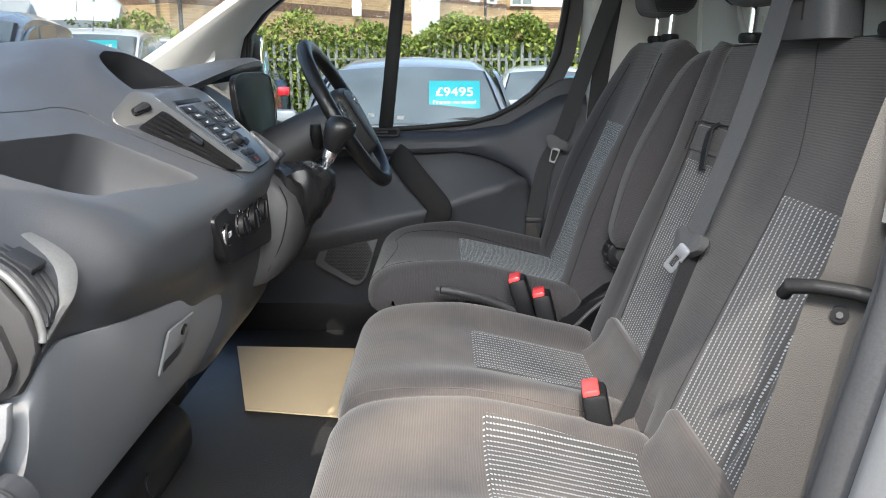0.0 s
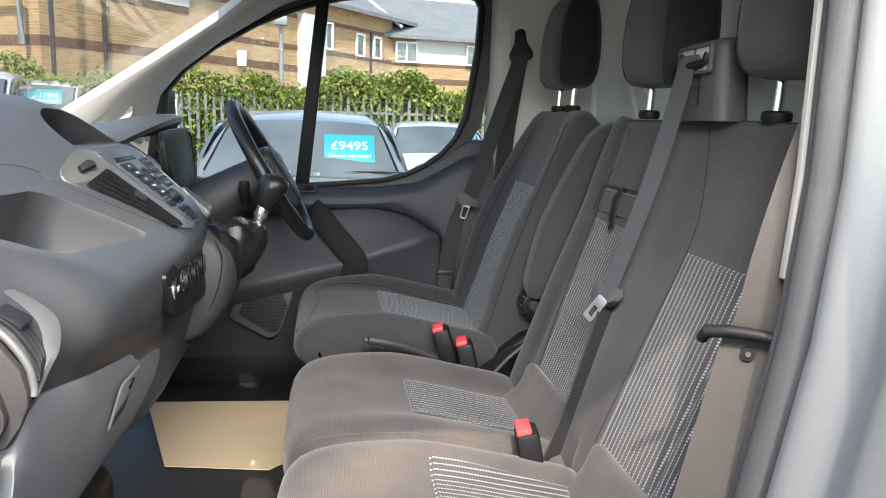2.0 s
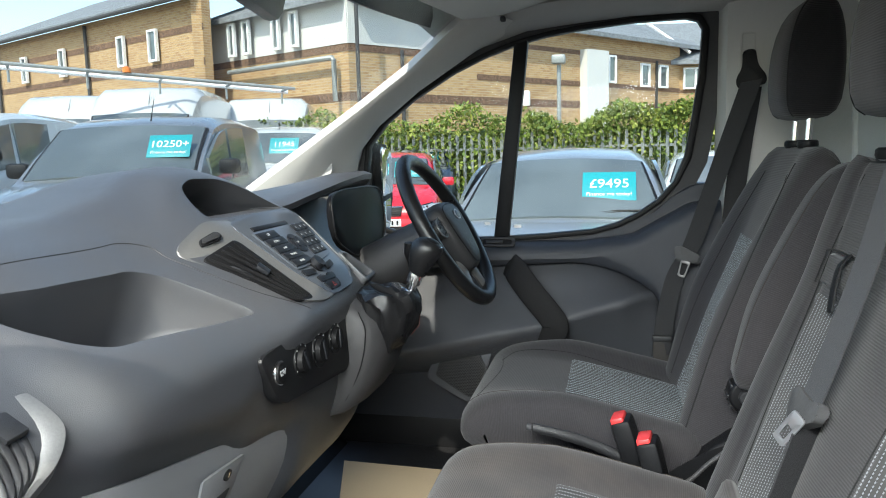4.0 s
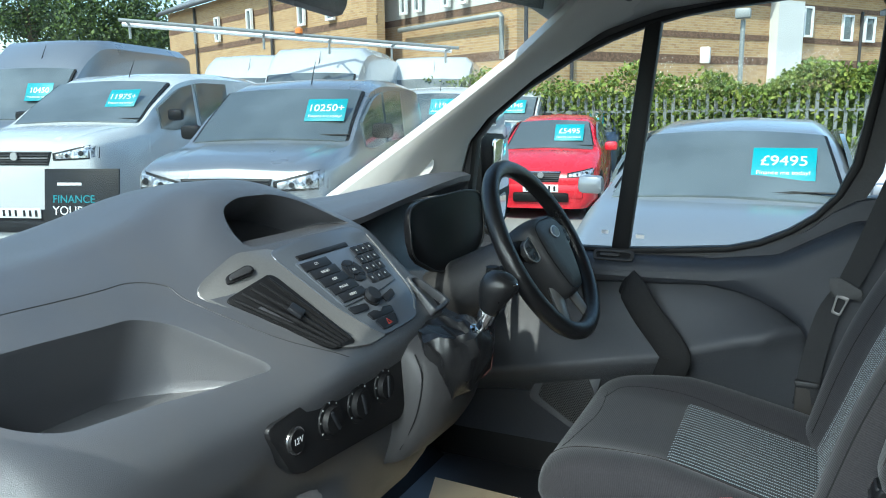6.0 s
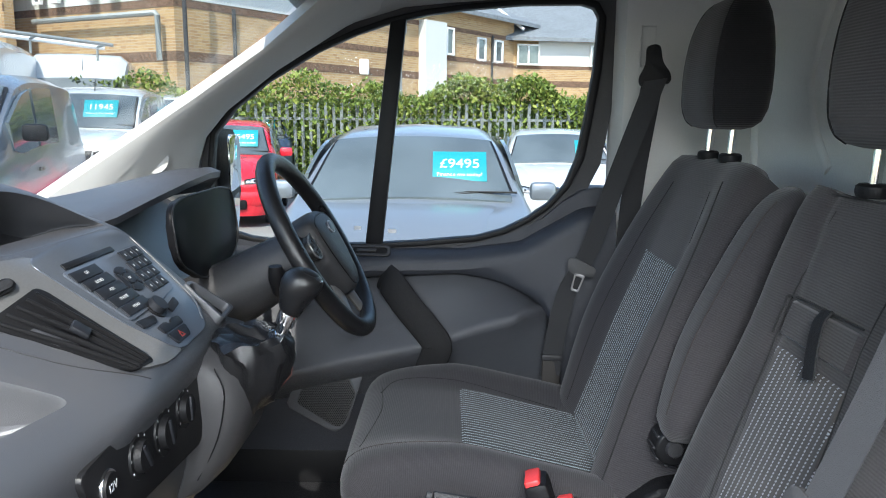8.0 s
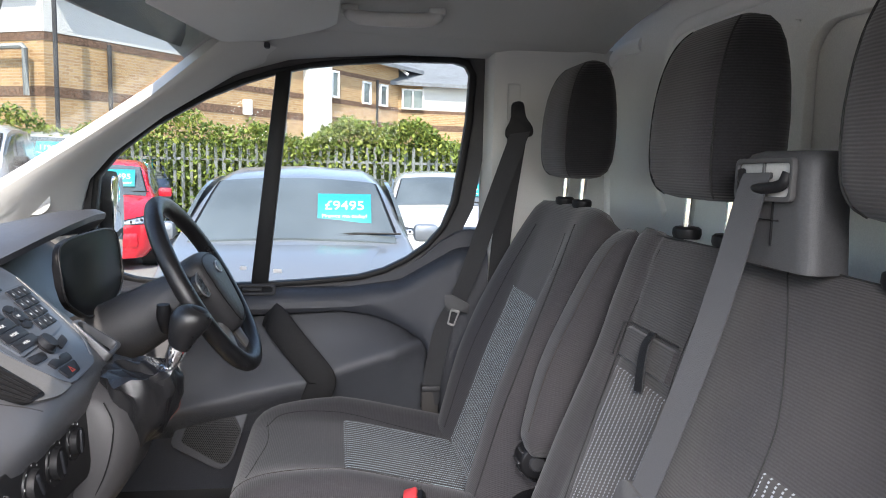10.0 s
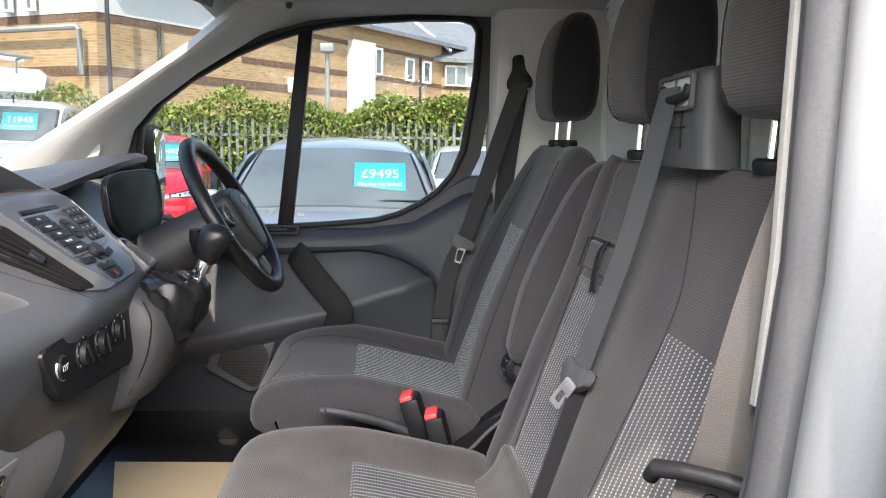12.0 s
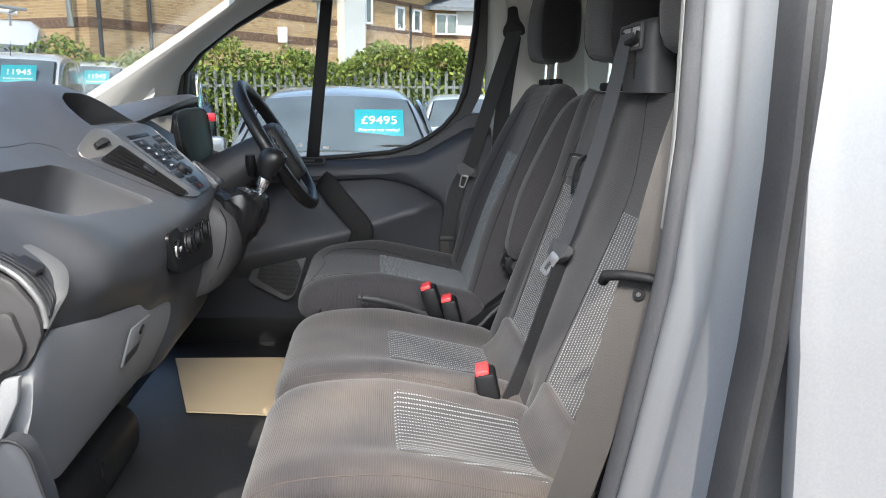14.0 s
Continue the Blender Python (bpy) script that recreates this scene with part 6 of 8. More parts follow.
def driver_seat():
    yc = 1.765
    st = thing("driver_chair", (0.15, yc, 0.69), "black cloth driver's seat with striped centre and folded-up armrest", "seat")
    dz = 0.028
    c = Pad([(x - 0.005, z + dz) for x, z in CUSHION], yc, lambda t: 0.47 + 0.04 * t, lambda t: 0.13, lambda t: 0.035 * min(1, max(0, t - 0.1) * 2.5), 0.09, end=0.045)
    cu = part("cushion", c.mesh(), M["clothdrv"], st, smooth=60)
    part("cushion_panel", c.insert(0.285, c.L - 0.006, -0.150, 0.145), M["stripedrv"], cu, "grey-striped cloth centre")
    part("stitching", c.seam([(0.08, -0.16), (0.15, -0.175), (0.3, -0.18), (0.45, -0.185)]), M["threaddrv"], cu)
    part("stitching", c.seam([(0.13, 0.10), (0.16, 0.15), (0.26, 0.158), (0.38, 0.150), (0.50, 0.142)], 0.0009), M["seamdark"], cu)
    part("stitching", c.seam([(0.115, -0.15), (0.14, 0.0), (0.13, 0.13)], 0.0007), M["seamdark"], cu)
    b = Pad([(x, z + 0.012) for x, z in BACK], yc, lambda t: 0.46 - 0.10 * max(0, t - 0.55) ** 1.5 * 2.2, lambda t: 0.15 - 0.05 * t, lambda t: 0.045 * math.sin(math.pi * min(1, 0.2 + 0.8 * t)), 0.10, end=0.05)
    bk = part("backrest", b.mesh(), M["clothdrv"], st, smooth=60)
    part("back_panel", b.insert(0.035, 0.428, -0.135, 0.128, u0b=-0.122, u1b=0.112), M["stripedrv"], bk, "grey-striped cloth centre")
    part("stitching", b.seam([(0.06, -0.217), (0.2, -0.222), (0.35, -0.218), (0.5, -0.187), (0.58, -0.145)], 0.0015), M["seamdark"], bk)
    part("stitching", b.seam([(0.06, 0.15), (0.2, 0.15), (0.42, 0.14), (0.56, 0.11)]), M["seamdark"], bk)
    part("stitching", b.seam([(0.06, -0.135), (0.2, -0.135), (0.42, -0.12), (0.56, -0.09)], 0.0007), M["seamdark"], bk)
    headrest(st, 1.755, 0.437, 1.572, 0.20, "clothdrv")
    # folded armrest at the seat's inner side
    a = Pad([(0.332, 1.108), (0.336, 1.15), (0.362, 1.26), (0.41, 1.37), (0.46, 1.46), (0.505, 1.495), (0.535, 1.485)], 1.485, 0.075, 0.085, 0.0, p=0.5, end=0.042)
    ar = part("armrest", a.mesh(18, 8), M["clothdrv"], st, "folded-up cloth armrest", smooth=60)
    part("stitching", a.seam([(0.05, -0.022), (0.15, -0.026), (0.30, -0.026), (0.40, -0.022)]), M["threaddrv"], ar)
    base = [[(x, y, z) for y, z in ((1.54, 0.69), (1.99, 0.69), (1.99, 0.96), (1.54, 0.96))] for x in (-0.10, 0.36)]
    part("base", bevel(loft(base), 0.02), M["black"], st, "black seat base")
    shield = [(0.10, 0.86), (0.20, 0.915), (0.26, 0.945), (0.30, 0.985), (0.345, 1.02), (0.40, 1.03), (0.44, 0.95), (0.44, 0.74), (0.05, 0.74)]
    part("side_shield", bevel(prism(shield, -0.05, axes((0, 1.50, 0), (1, 0, 0), (0, 0, 1))), 0.012), M["black"], st, "black plastic side shield")
    part("shield_edge", tube(smooth_path([(0.20, 1.448, 0.918), (0.26, 1.448, 0.948), (0.30, 1.448, 0.988), (0.345, 1.448, 1.022), (0.395, 1.448, 1.032)], 5), 0.004, 8), M["endcap"], st, "worn pale edge of the side shield")
    kn = part("recline_knob", bevel(tube([(0.362, 1.530, 1.092), (0.362, 1.492, 1.092), (0.362, 1.487, 1.092)], [0.030, 0.030, 0.026], 28), 0.002), M["gloss"], st, "round black recline knob")
    part("knob_hub", disc((0.362, 1.488, 1.092), (0, -1, 0), 0.015, 0.006, 20, 0.012), M["column"], kn)
    for q in range(10):
        t = 2 * math.pi * q / 10
        part("knob_rib", box((0.362 + 0.030 * math.cos(t), 1.508, 1.092 + 0.030 * math.sin(t)), (0.005, 0.034, 0.005), 0.0015, Euler((0, -t, 0)).to_matrix()), M["column"], kn)


def bench():
    st = thing("passenger_bench", (0.15, 1.02, 0.69), "black cloth double passenger seat with dashed grey stripes, dusty", "seat")
    for yc, w, nm in ((1.212, 0.43, 0), (0.815, 0.365, 1)):
        c = Pad(CUSHION, yc, lambda t: w - 0.004, lambda t: 0.14, lambda t: 0.022 * min(1, max(0, t - 0.1) * 2.5), 0.10, end=0.045)
        cu = part("cushion", c.mesh(), M["cloth"], st, smooth=60)
        part("cushion_panel", c.insert(0.292, c.L - 0.052, -0.10 if nm else -0.112, 0.122 if nm else 0.08, u0b=-0.145 if nm else -0.130, u1b=0.10 if nm else 0.075), M["stripe"], cu, "dark cloth with dashed pale stripes")
        part("stitching", c.seam([(0.07, 0.15 - nm * 0.29), (0.1, 0.19 - nm * 0.35), (0.2, 0.195 - nm * 0.36), (0.35, 0.195 - nm * 0.36), (0.5, 0.195 - nm * 0.36)]), M["thread"], cu)
        part("stitching", c.seam([(0.10, -0.19 + nm * 0.35), (0.2, -0.198 + nm * 0.362), (0.35, -0.2 + nm * 0.365), (0.5, -0.2 + nm * 0.365)]), M["thread"], cu)
        # plain gusset that climbs from the cushion to the backrest
        gu = Pad([(0.228, 0.952), (0.258, 0.963), (0.282, 0.986), (0.300, 1.028)], 0.808 if nm else 1.182, 0.255, 0.03, 0.0, end=0.014)
        part("gusset", gu.mesh(20, 8), M["cloth"], cu, "plain cloth gusset behind the striped panel", smooth=60)
    b = BenchBack(BENCH_BACK, 1.020, lambda t: np.interp(t, [0, 0.2, 0.42, 0.75, 1.0], [0.75, 0.785, 0.805, 0.775, 0.715]), lambda t: 0.13 - 0.03 * t, end=0.04, p=0.28)
    bk = part("backrest", b.mesh(72, 14), M["clothback"], st, smooth=60)
    part("back_panel", b.insert(0.095, 0.419, 0.052, 0.262, 0.0022, 30, 24, 0.130, 0.300), M["stripe"], bk, "dark cloth with dashed pale stripes")
    part("back_panel", b.insert(0.075, 0.419, -0.310, -0.072, 0.0022, 30, 24, -0.248, -0.082), M["stripe"], bk, "dark cloth with dashed pale stripes")
    for line in ([(0.605, -0.020), (0.56, -0.045), (0.48, -0.075), (0.419, -0.082), (0.25, -0.075), (0.10, -0.070), (0.06, -0.085)],
                 [(0.60, -0.235), (0.52, -0.245), (0.419, -0.250), (0.25, -0.275), (0.10, -0.305)],
                 [(0.59, 0.285), (0.53, 0.298), (0.472, 0.303), (0.419, 0.302), (0.25, 0.288), (0.11, 0.264)],
                 [(0.56, 0.115), (0.472, 0.134), (0.419, 0.131), (0.25, 0.095), (0.11, 0.054)],
                 [(0.612, -0.33), (0.618, -0.15), (0.618, 0.10), (0.612, 0.31)]):
        part("stitching", b.seam(line, 0.0010, 0.0002), M["seamdark"], bk)
    # cloth flap over the folded tray, with its webbing pull
    part("pocket_flap", b.insert(0.424, 0.474, 0.134, 0.304, 0.005, 10, 16), M["clothback"], bk, "cloth flap under the tray")
    part("flap_edge", b.seam([(0.424, 0.306), (0.462, 0.306), (0.476, 0.298), (0.478, 0.22), (0.478, 0.14)], 0.0013, 0.004), M["seamdark"], bk, "black piping of the flap")
    part("pull_loop", ribbon(smooth_path([b.top(0.478, 0.215, 0.006), b.top(0.463, 0.205, 0.016), b.top(0.437, 0.196, 0.017), b.top(0.402, 0.186, 0.012)], 5), 0.028, (0.05, 1, -0.25)), M["strap"], bk, "black webbing pull loop")
    headrest(st, 1.205, 0.440, 1.558, 0.205)
    headrest(st, 0.800, 0.440, 1.555, 0.215)
    base = [[(x, y, z) for y, z in ((0.60, 0.69), (1.40, 0.69), (1.40, 0.92), (0.60, 0.92))] for x in (-0.11, 0.36)]
    part("base", bevel(loft(base), 0.015), M["black"], st, "black seat base")
    # belt tower between the two headrests
    tower = [[(x, y, z) for x, y in rounded([(xf, 1.052 - k), (xf, 0.942 + k), (xf + 0.010, 0.930 + k), (xf + 0.048, 0.936 + k), (xf + 0.056, 0.95 + k), (xf + 0.056, 1.045 - k), (xf + 0.014, 1.056 - k)], 0.008, 3)] for z, xf, k in ((1.50, 0.452, -0.002), (1.545, 0.450, 0.0), (1.59, 0.449, 0.001), (1.604, 0.450, 0.003), (1.613, 0.455, 0.008), (1.617, 0.466, 0.016))]
    tw = part("belt_tower", loft(tower), M["tower"], st, "dark grey plastic belt tower", smooth=50)
    fm = axes((0.4475, 0.996, 1.587), (0, -1, 0), (0.02, 0, 1))
    part("outlet_window", bevel(prism(rounded([(-0.050, 0.017), (0.046, 0.019), (0.046, -0.016), (-0.048, -0.018)], 0.006), 0.002, fm), 0.0006), M["pale_trim"], tw, "pale opening behind the belt")
    part("outlet_frame", bevel(frame_prism(rounded([(-0.053, 0.021), (0.050, 0.023), (0.050, -0.020), (-0.052, -0.022)], 0.008), rounded([(-0.048, 0.016), (0.045, 0.018), (0.045, -0.015), (-0.047, -0.017)], 0.006), 0.006, fm), 0.001), M["seal"], tw, "grey outlet frame")
    part("outlet_bar", box(fm @ Vector((-0.002, 0.008, 0.003)), (0.003, 0.003, 0.018), 0.0006), M["seal"], tw)
    part("guide_hook", tube(smooth_path([fm @ Vector(q) for q in ((-0.043, 0.008, 0.003), (-0.036, 0.000, 0.006), (-0.01, -0.008, 0.009), (0.02, -0.007, 0.009), (0.037, -0.003, 0.007), (0.041, 0.008, 0.004))], 5), 0.0048, 10, 1.2), M["black"], tw, "black belt guide hook")
    part("tower_joint", box((0.4485, 0.985, 1.545), (0.002, 0.0012, 0.045)), M["black"], tw)
    part("tower_joint", box((0.4485, 1.0, 1.548), (0.002, 0.05, 0.0012)), M["black"], tw)


driver_seat()
bench()


def buckle(x, y, z, lean, label):
    b = thing("belt_buckle", (x, y, z - 0.10), label, "buckle", "belt buckles")
    m = Euler((0, radians(lean), radians(-8))).to_matrix()
    part("body", box((x, y, z - 0.045), (0.036, 0.055, 0.10), 0.008, m), M["black"], b)
    part("release_button", box(Vector((x, y, z - 0.045)) + m @ Vector((-0.004, 0, 0.05)), (0.024, 0.046, 0.014), 0.004, m), M["red"], b, "red release button")


buckle(0.222, 0.985, 1.022, -12, "black belt buckle with red button between the cushions")
buckle(0.165, 1.475, 1.045, -18, "black belt buckle with red button beside the driver's seat")
buckle(0.205, 1.425, 1.028, -14, "black belt buckle with red button beside the bench")


def belts():
    a = thing("middle_seat_belt", (0.40, 1.0, 1.0), "dark webbing seat belt hanging over the middle backrest", "seat belt")
    top, mid, low = Vector((0.436, 1.000, 1.586)), Vector((0.360, 1.060, 1.225)), Vector((0.258, 1.008, 0.955))
    run = smooth_path([top + Vector((0.006, 0, 0.004)), top, top.lerp(mid, 0.25) + Vector((0.006, 0, 0)), top.lerp(mid, 0.5) + Vector((0.008, 0, 0)), top.lerp(mid, 0.75) + Vector((0.005, 0, 0)), mid], 6)
    turn = [Vector((0.12, -0.99, 0)).lerp(Vector((0.38, -0.90, 0.12)), min(1, k / 14)) for k in range(len(run))]
    part("webbing", ribbon(run, 0.037, turn, 0.002), M["belt"], a)
    part("webbing", ribbon(smooth_path([mid + Vector((0.004, 0, -0.01)), Vector((0.334, 1.046, 1.13)), Vector((0.300, 1.030, 1.04)), low], 6), 0.046, (0.82, 0.55, 0.1)), M["beltdrv"], a)
    gm = axes(mid + Vector((-0.010, 0, -0.004)), (0.25, -0.95, 0.18), (0.30, 0.20, 0.93))
    part("tongue_grip", bevel(prism(rounded([(-0.034, 0.020), (-0.020, 0.026), (0.012, 0.010), (0.036, 0.012), (0.036, -0.010), (0.010, -0.020), (-0.014, -0.026), (-0.030, -0.014)], 0.008), -0.014, gm), 0.003), M["seal"], a, "grey plastic tongue grip")
    part("grip_slot", tube([gm @ Vector((0.0, 0.010, -0.016)), gm @ Vector((0.030, 0.004, -0.016))], 0.0032, 8), M["black"], a)
    tv, tu = Vector((0.40, -0.42, 0.82)).normalized(), Vector((0.55, -0.75, -0.37))
    tu = (tu - tv * tu.dot(tv)).normalized()
    tg = axes(Vector((0.337, 1.052, 1.198)) , tu, tv)
    part("tongue", bevel(frame_prism(rounded([(-0.010, 0.024), (0.010, 0.024), (0.0095, -0.024), (-0.0095, -0.024)], 0.005), rounded([(-0.0042, 0.004), (0.0042, 0.004), (0.0042, -0.016), (-0.0042, -0.016)], 0.002), 0.003, tg), 0.0005), M["alloy"], a, "bright steel belt tongue")
    b = thing("outer_seat_belt", (0.33, 0.6, 0.9), "dusty dark webbing seat belt beside the outer passenger seat", "seat belt")
    part("webbing", ribbon(smooth_path([(0.470, 0.622, 1.80), (0.440, 0.618, 1.64), (0.410, 0.616, 1.53), (0.384, 0.616, 1.44), (0.367, 0.618, 1.365), (0.357, 0.622, 1.30), (0.347, 0.628, 1.27), (0.322, 0.620, 1.18), (0.286, 0.605, 1.07), (0.245, 0.595, 0.95), (0.235, 0.590, 0.86)], 6), 0.055, (0.80, -0.58, 0.12)), M["beltdust"], b)
    part("belt_guide", bevel(tube([(0.308, 0.655, 1.266), (0.310, 0.648, 1.277), (0.326, 0.632, 1.281), (0.350, 0.614, 1.281), (0.374, 0.598, 1.276), (0.385, 0.592, 1.262)], [0.007, 0.0085, 0.0075, 0.0075, 0.009, 0.010], 12, 0.9), 0.001), M["black"], b, "black belt guide bar")
    part("bolt", disc((0.3465, 0.6265, 1.258), (-0.5, -0.85, 0.1), 0.0075, 0.006, 18), M["black"], b, "round fixing bolt")
    part("bolt_head", disc((0.3440, 0.622, 1.2585), (-0.5, -0.85, 0.1), 0.003, 0.003, 6), M["seal"], b)
    c = thing("driver_seat_belt", (0.40, 2.05, 1.0), "dark webbing driver's belt from the door post", "seat belt")
    t = Vector((0.436, 1.990, 1.668))
    gm = axes((0.436, 2.005, 1.690), (0.97, -0.18, 0.12), (-0.08, 0.05, 1))
    part("upper_guide", bevel(prism(rounded([(-0.014, 0.050), (0.014, 0.050), (0.017, 0.012), (0.034, -0.014), (0.030, -0.034), (0.0, -0.028), (-0.030, -0.034), (-0.034, -0.014), (-0.017, 0.012)], 0.010), -0.018, gm), 0.004), M["black"], c, "black pivoting belt guide")
    part("guide_slot", tube([gm @ Vector((-0.024, -0.020, -0.0185)), gm @ Vector((0.024, -0.020, -0.0185))], 0.004, 8), M["beltdrv"], c)
    part("height_slider", bevel(frame_prism(rounded([(-0.017, 0.045), (0.017, 0.045), (0.017, -0.045), (-0.017, -0.045)], 0.004), rounded([(-0.013, 0.041), (0.013, 0.041), (0.013, -0.041), (-0.013, -0.041)], 0.003), -0.004, axes((0.445, 2.104, 1.745), (1, 0, 0), (0, 0, 1))), 0.001), M["lining"], c, "pale belt height slider")
    part("webbing", ribbon(smooth_path([t, Vector((0.385, 2.02, 1.50)), Vector((0.325, 2.05, 1.30)), Vector((0.285, 2.07, 1.21)), Vector((0.262, 2.075, 1.10)), Vector((0.252, 2.08, 1.0))], 6), 0.046, (1, -0.2, 0.15)), M["beltdrv"], c)
    part("webbing", ribbon(smooth_path([Vector((0.45, 2.075, 1.66)), Vector((0.42, 2.085, 1.4)), Vector((0.40, 2.09, 1.0))], 4), 0.046, (1, 0, 0)), M["beltdrv"], c)
    dm = axes((0.302, 2.044, 1.238), (0.93, -0.18, -0.30), (0.28, 0.0, 0.96))
    part("tongue_plate", bevel(prism(rounded([(-0.034, 0.036), (-0.018, 0.042), (0.030, 0.034), (0.032, 0.012), (-0.006, 0.010), (-0.016, 0.000), (-0.030, 0.018)], 0.005), -0.004, dm), 0.001), M["column"], c, "dark plastic grip of the belt tongue")
    part("tongue", bevel(frame_prism(rounded([(-0.011, 0.012), (0.013, 0.012), (0.010, -0.030), (-0.008, -0.030)], 0.005), rounded([(-0.007, 0.004), (0.009, 0.004), (0.0065, -0.025), (-0.0045, -0.025)], 0.003), -0.003, dm), 0.0006), M["silver"], c, "bright steel belt tongue")
    part("anchor", box((0.254, 2.080, 1.045), (0.046, 0.020, 0.016), 0.004), M["column"], c)
    part("anchor_sleeve", box((0.254, 2.083, 0.995), (0.042, 0.014, 0.085), 0.004), M["beltdust"], c, "dusty webbing sleeve over the lower anchor")


belts()


M["footwell"] = mat("black_footwell_plastic", (0.018, 0.018, 0.019), 0.45, grain=0.1, stain=0.5, stain_scale=10, second=(0.05, 0.047, 0.043), bump=0.2, bump_scale=600)


def small_things():
    h = thing("hand_brake", (0.0, 1.46, 0.93), "black hand brake lever beside the driver's seat", "hand brake")
    part("grip", tube(smooth_path([(-0.005, 1.45, 1.030), (0.04, 1.455, 1.020), (0.10, 1.47, 0.998), (0.17, 1.48, 0.965)], 4), [0.007] * 5 + [0.008] * 8, 10, 1.2), M["column"], h)
    part("release_button", disc((-0.008, 1.4495, 1.0305), (-0.95, -0.1, 0.2), 0.006, 0.008, 14), M["seal"], h)
    v = thing("sun_visor", (-0.05, 1.85, 1.87), "pale grey sun visor folded against the headliner", "sun visor")
    poly = rounded([(1.52, -0.28), (2.02, -0.22), (2.05, -0.13), (1.96, 0.02), (1.52, 0.03)], 0.04)
    secs = [[(x, y, 1.845 + off + 0.15 * (x + 0.2)) for y, x in poly] for off in (0.0, 0.018)]
    part("panel", bevel(loft(secs), 0.006), M["lining"], v)
    part("clip", box((-0.13, 2.02, 1.842), (0.012, 0.02, 0.012), 0.003), M["seal"], v)
    g = thing("grab_handle", (0.15, 2.0, 1.9), "pale grey grab handle above the driver's door", "grab handle")
    part("handle", tube(smooth_path([(0.045, 1.935, 1.918), (0.050, 1.930, 1.903), (0.075, 1.925, 1.894), (0.14, 1.922, 1.892), (0.205, 1.925, 1.895), (0.230, 1.930, 1.904), (0.235, 1.935, 1.918)], 5), 0.0125, 10, 1.2), M["lining"], g)
    for x in (0.048, 0.232):
        part("handle_base", box((x, 1.938, 1.912), (0.036, 0.040, 0.018), 0.006, Euler((-0.25, 0, 0)).to_matrix()), M["lining"], g)
    r = thing("rear_view_mirror", (-0.42, 1.30, 1.80), "dark interior mirror at the top of the windscreen", "mirror")
    part("housing", box((-0.44, 1.33, 1.80), (0.05, 0.24, 0.07), 0.02, Euler((0, 0.25, 0.2)).to_matrix()), M["dash"], r)
    part("arm", tube([(-0.45, 1.30, 1.82), (-0.42, 1.28, 1.87)], 0.012), M["black"], r)
    p = thing("paper_mat", (-0.42, 1.8, 0.692), "brown paper floor mat in the driver's footwell", "paper mat")
    sheet = [[(-0.455, 1.60), (-0.22, 1.56), (-0.18, 1.60), (-0.18, 1.98), (-0.58, 2.0)]]
    part("sheet", prism(sheet[0], 0.003, Matrix.Translation((0, 0, 0.694))), M["paper"], p, smooth=0)
    c = thing("floor_hump", (-0.55, 1.2, 0.69), "black moulded floor hump with a round plug", "floor trim")
    part("hump", box((-0.62, 1.20, 0.74), (0.22, 0.5, 0.14), 0.06, seg=6), M["footwell"], c)
    part("arch", box((-0.70, 1.50, 0.80), (0.24, 0.34, 0.24), 0.09, seg=6), M["footwell"], c, "black moulded arch beside the pedals")
    part("arch", box((-0.66, 0.86, 0.76), (0.20, 0.30, 0.18), 0.08, seg=6), M["footwell"], c, "black moulded arch of the passenger footwell")
    part("plug", disc((-0.513, 1.184, 0.755), (1, 0, 0.2), 0.022, 0.006, 20), M["footwell"], c)
    k = thing("pedals", (-0.55, 1.75, 0.72), "black pedals in the dark footwell", "pedals")
    for y in (1.63, 1.75, 1.88):
        part("pedal", box((-0.60, y, 0.83), (0.02, 0.07, 0.08), 0.008, Euler((0, -0.6, 0)).to_matrix()), M["rubber"], k)
        part("pedal_arm", tube([(-0.61, y, 0.86), (-0.68, y, 0.98), (-0.70, y, 1.08)], 0.009), M["black"], k)
    for x, y, z in ((-0.633, 2.068, 1.492),):
        s = thing("pillar_speaker", (x, y, z), "round flush speaker cover on the pale pillar", "speaker")
        part("cover", disc((x, y - 0.006, z), (0.12, -1, 0.1), 0.031, 0.004, 28), M["lining"], s)


small_things()


def door_mirror():
    m = thing("door_mirror", (-0.56, 2.38, 1.3), "black door mirror with two glasses", "door mirror")
    part("housing", bevel(loft([[(x, y, z) for y, z in rounded([(2.26, 1.56), (2.46, 1.55), (2.48, 1.34), (2.40, 1.27), (2.27, 1.28)], 0.04)] for x in (-0.68, -0.56)]), 0.01), M["black"], m)
    part("mirror_glass", bevel(prism(rounded([(2.285, 1.545), (2.445, 1.535), (2.46, 1.405), (2.285, 1.40)], 0.02), 0.004, axes((-0.543 + 0.12 * 2.37, 0, 0), (-0.12, 1, 0), (0, 0, 1))), 0.001), M["mirror"], m, "large mirror glass")
    part("mirror_glass", bevel(prism(rounded([(2.285, 1.385), (2.455, 1.39), (2.45, 1.335), (2.39, 1.295), (2.29, 1.30)], 0.02), 0.004, axes((-0.543 + 0.18 * 2.37, 0, 0), (-0.18, 1, 0), (0, 0, 1))), 0.001), M["mirror"], m, "small wide-angle mirror glass")
    part("arm", box((-0.60, 2.24, 1.33), (0.08, 0.10, 0.06), 0.02), M["black"], m)


M["mirror"] = mat("mirror_glass", (0.9, 0.9, 0.9), 0.01, 1.0)
door_mirror()


# ---- outdoors ----
gr = bmesh.new()
bmesh.ops.create_grid(gr, x_segments=8, y_segments=8, size=600)
structure("ground", gr, M["tarmac"], "grey tarmac sales yard", "ground", 0)


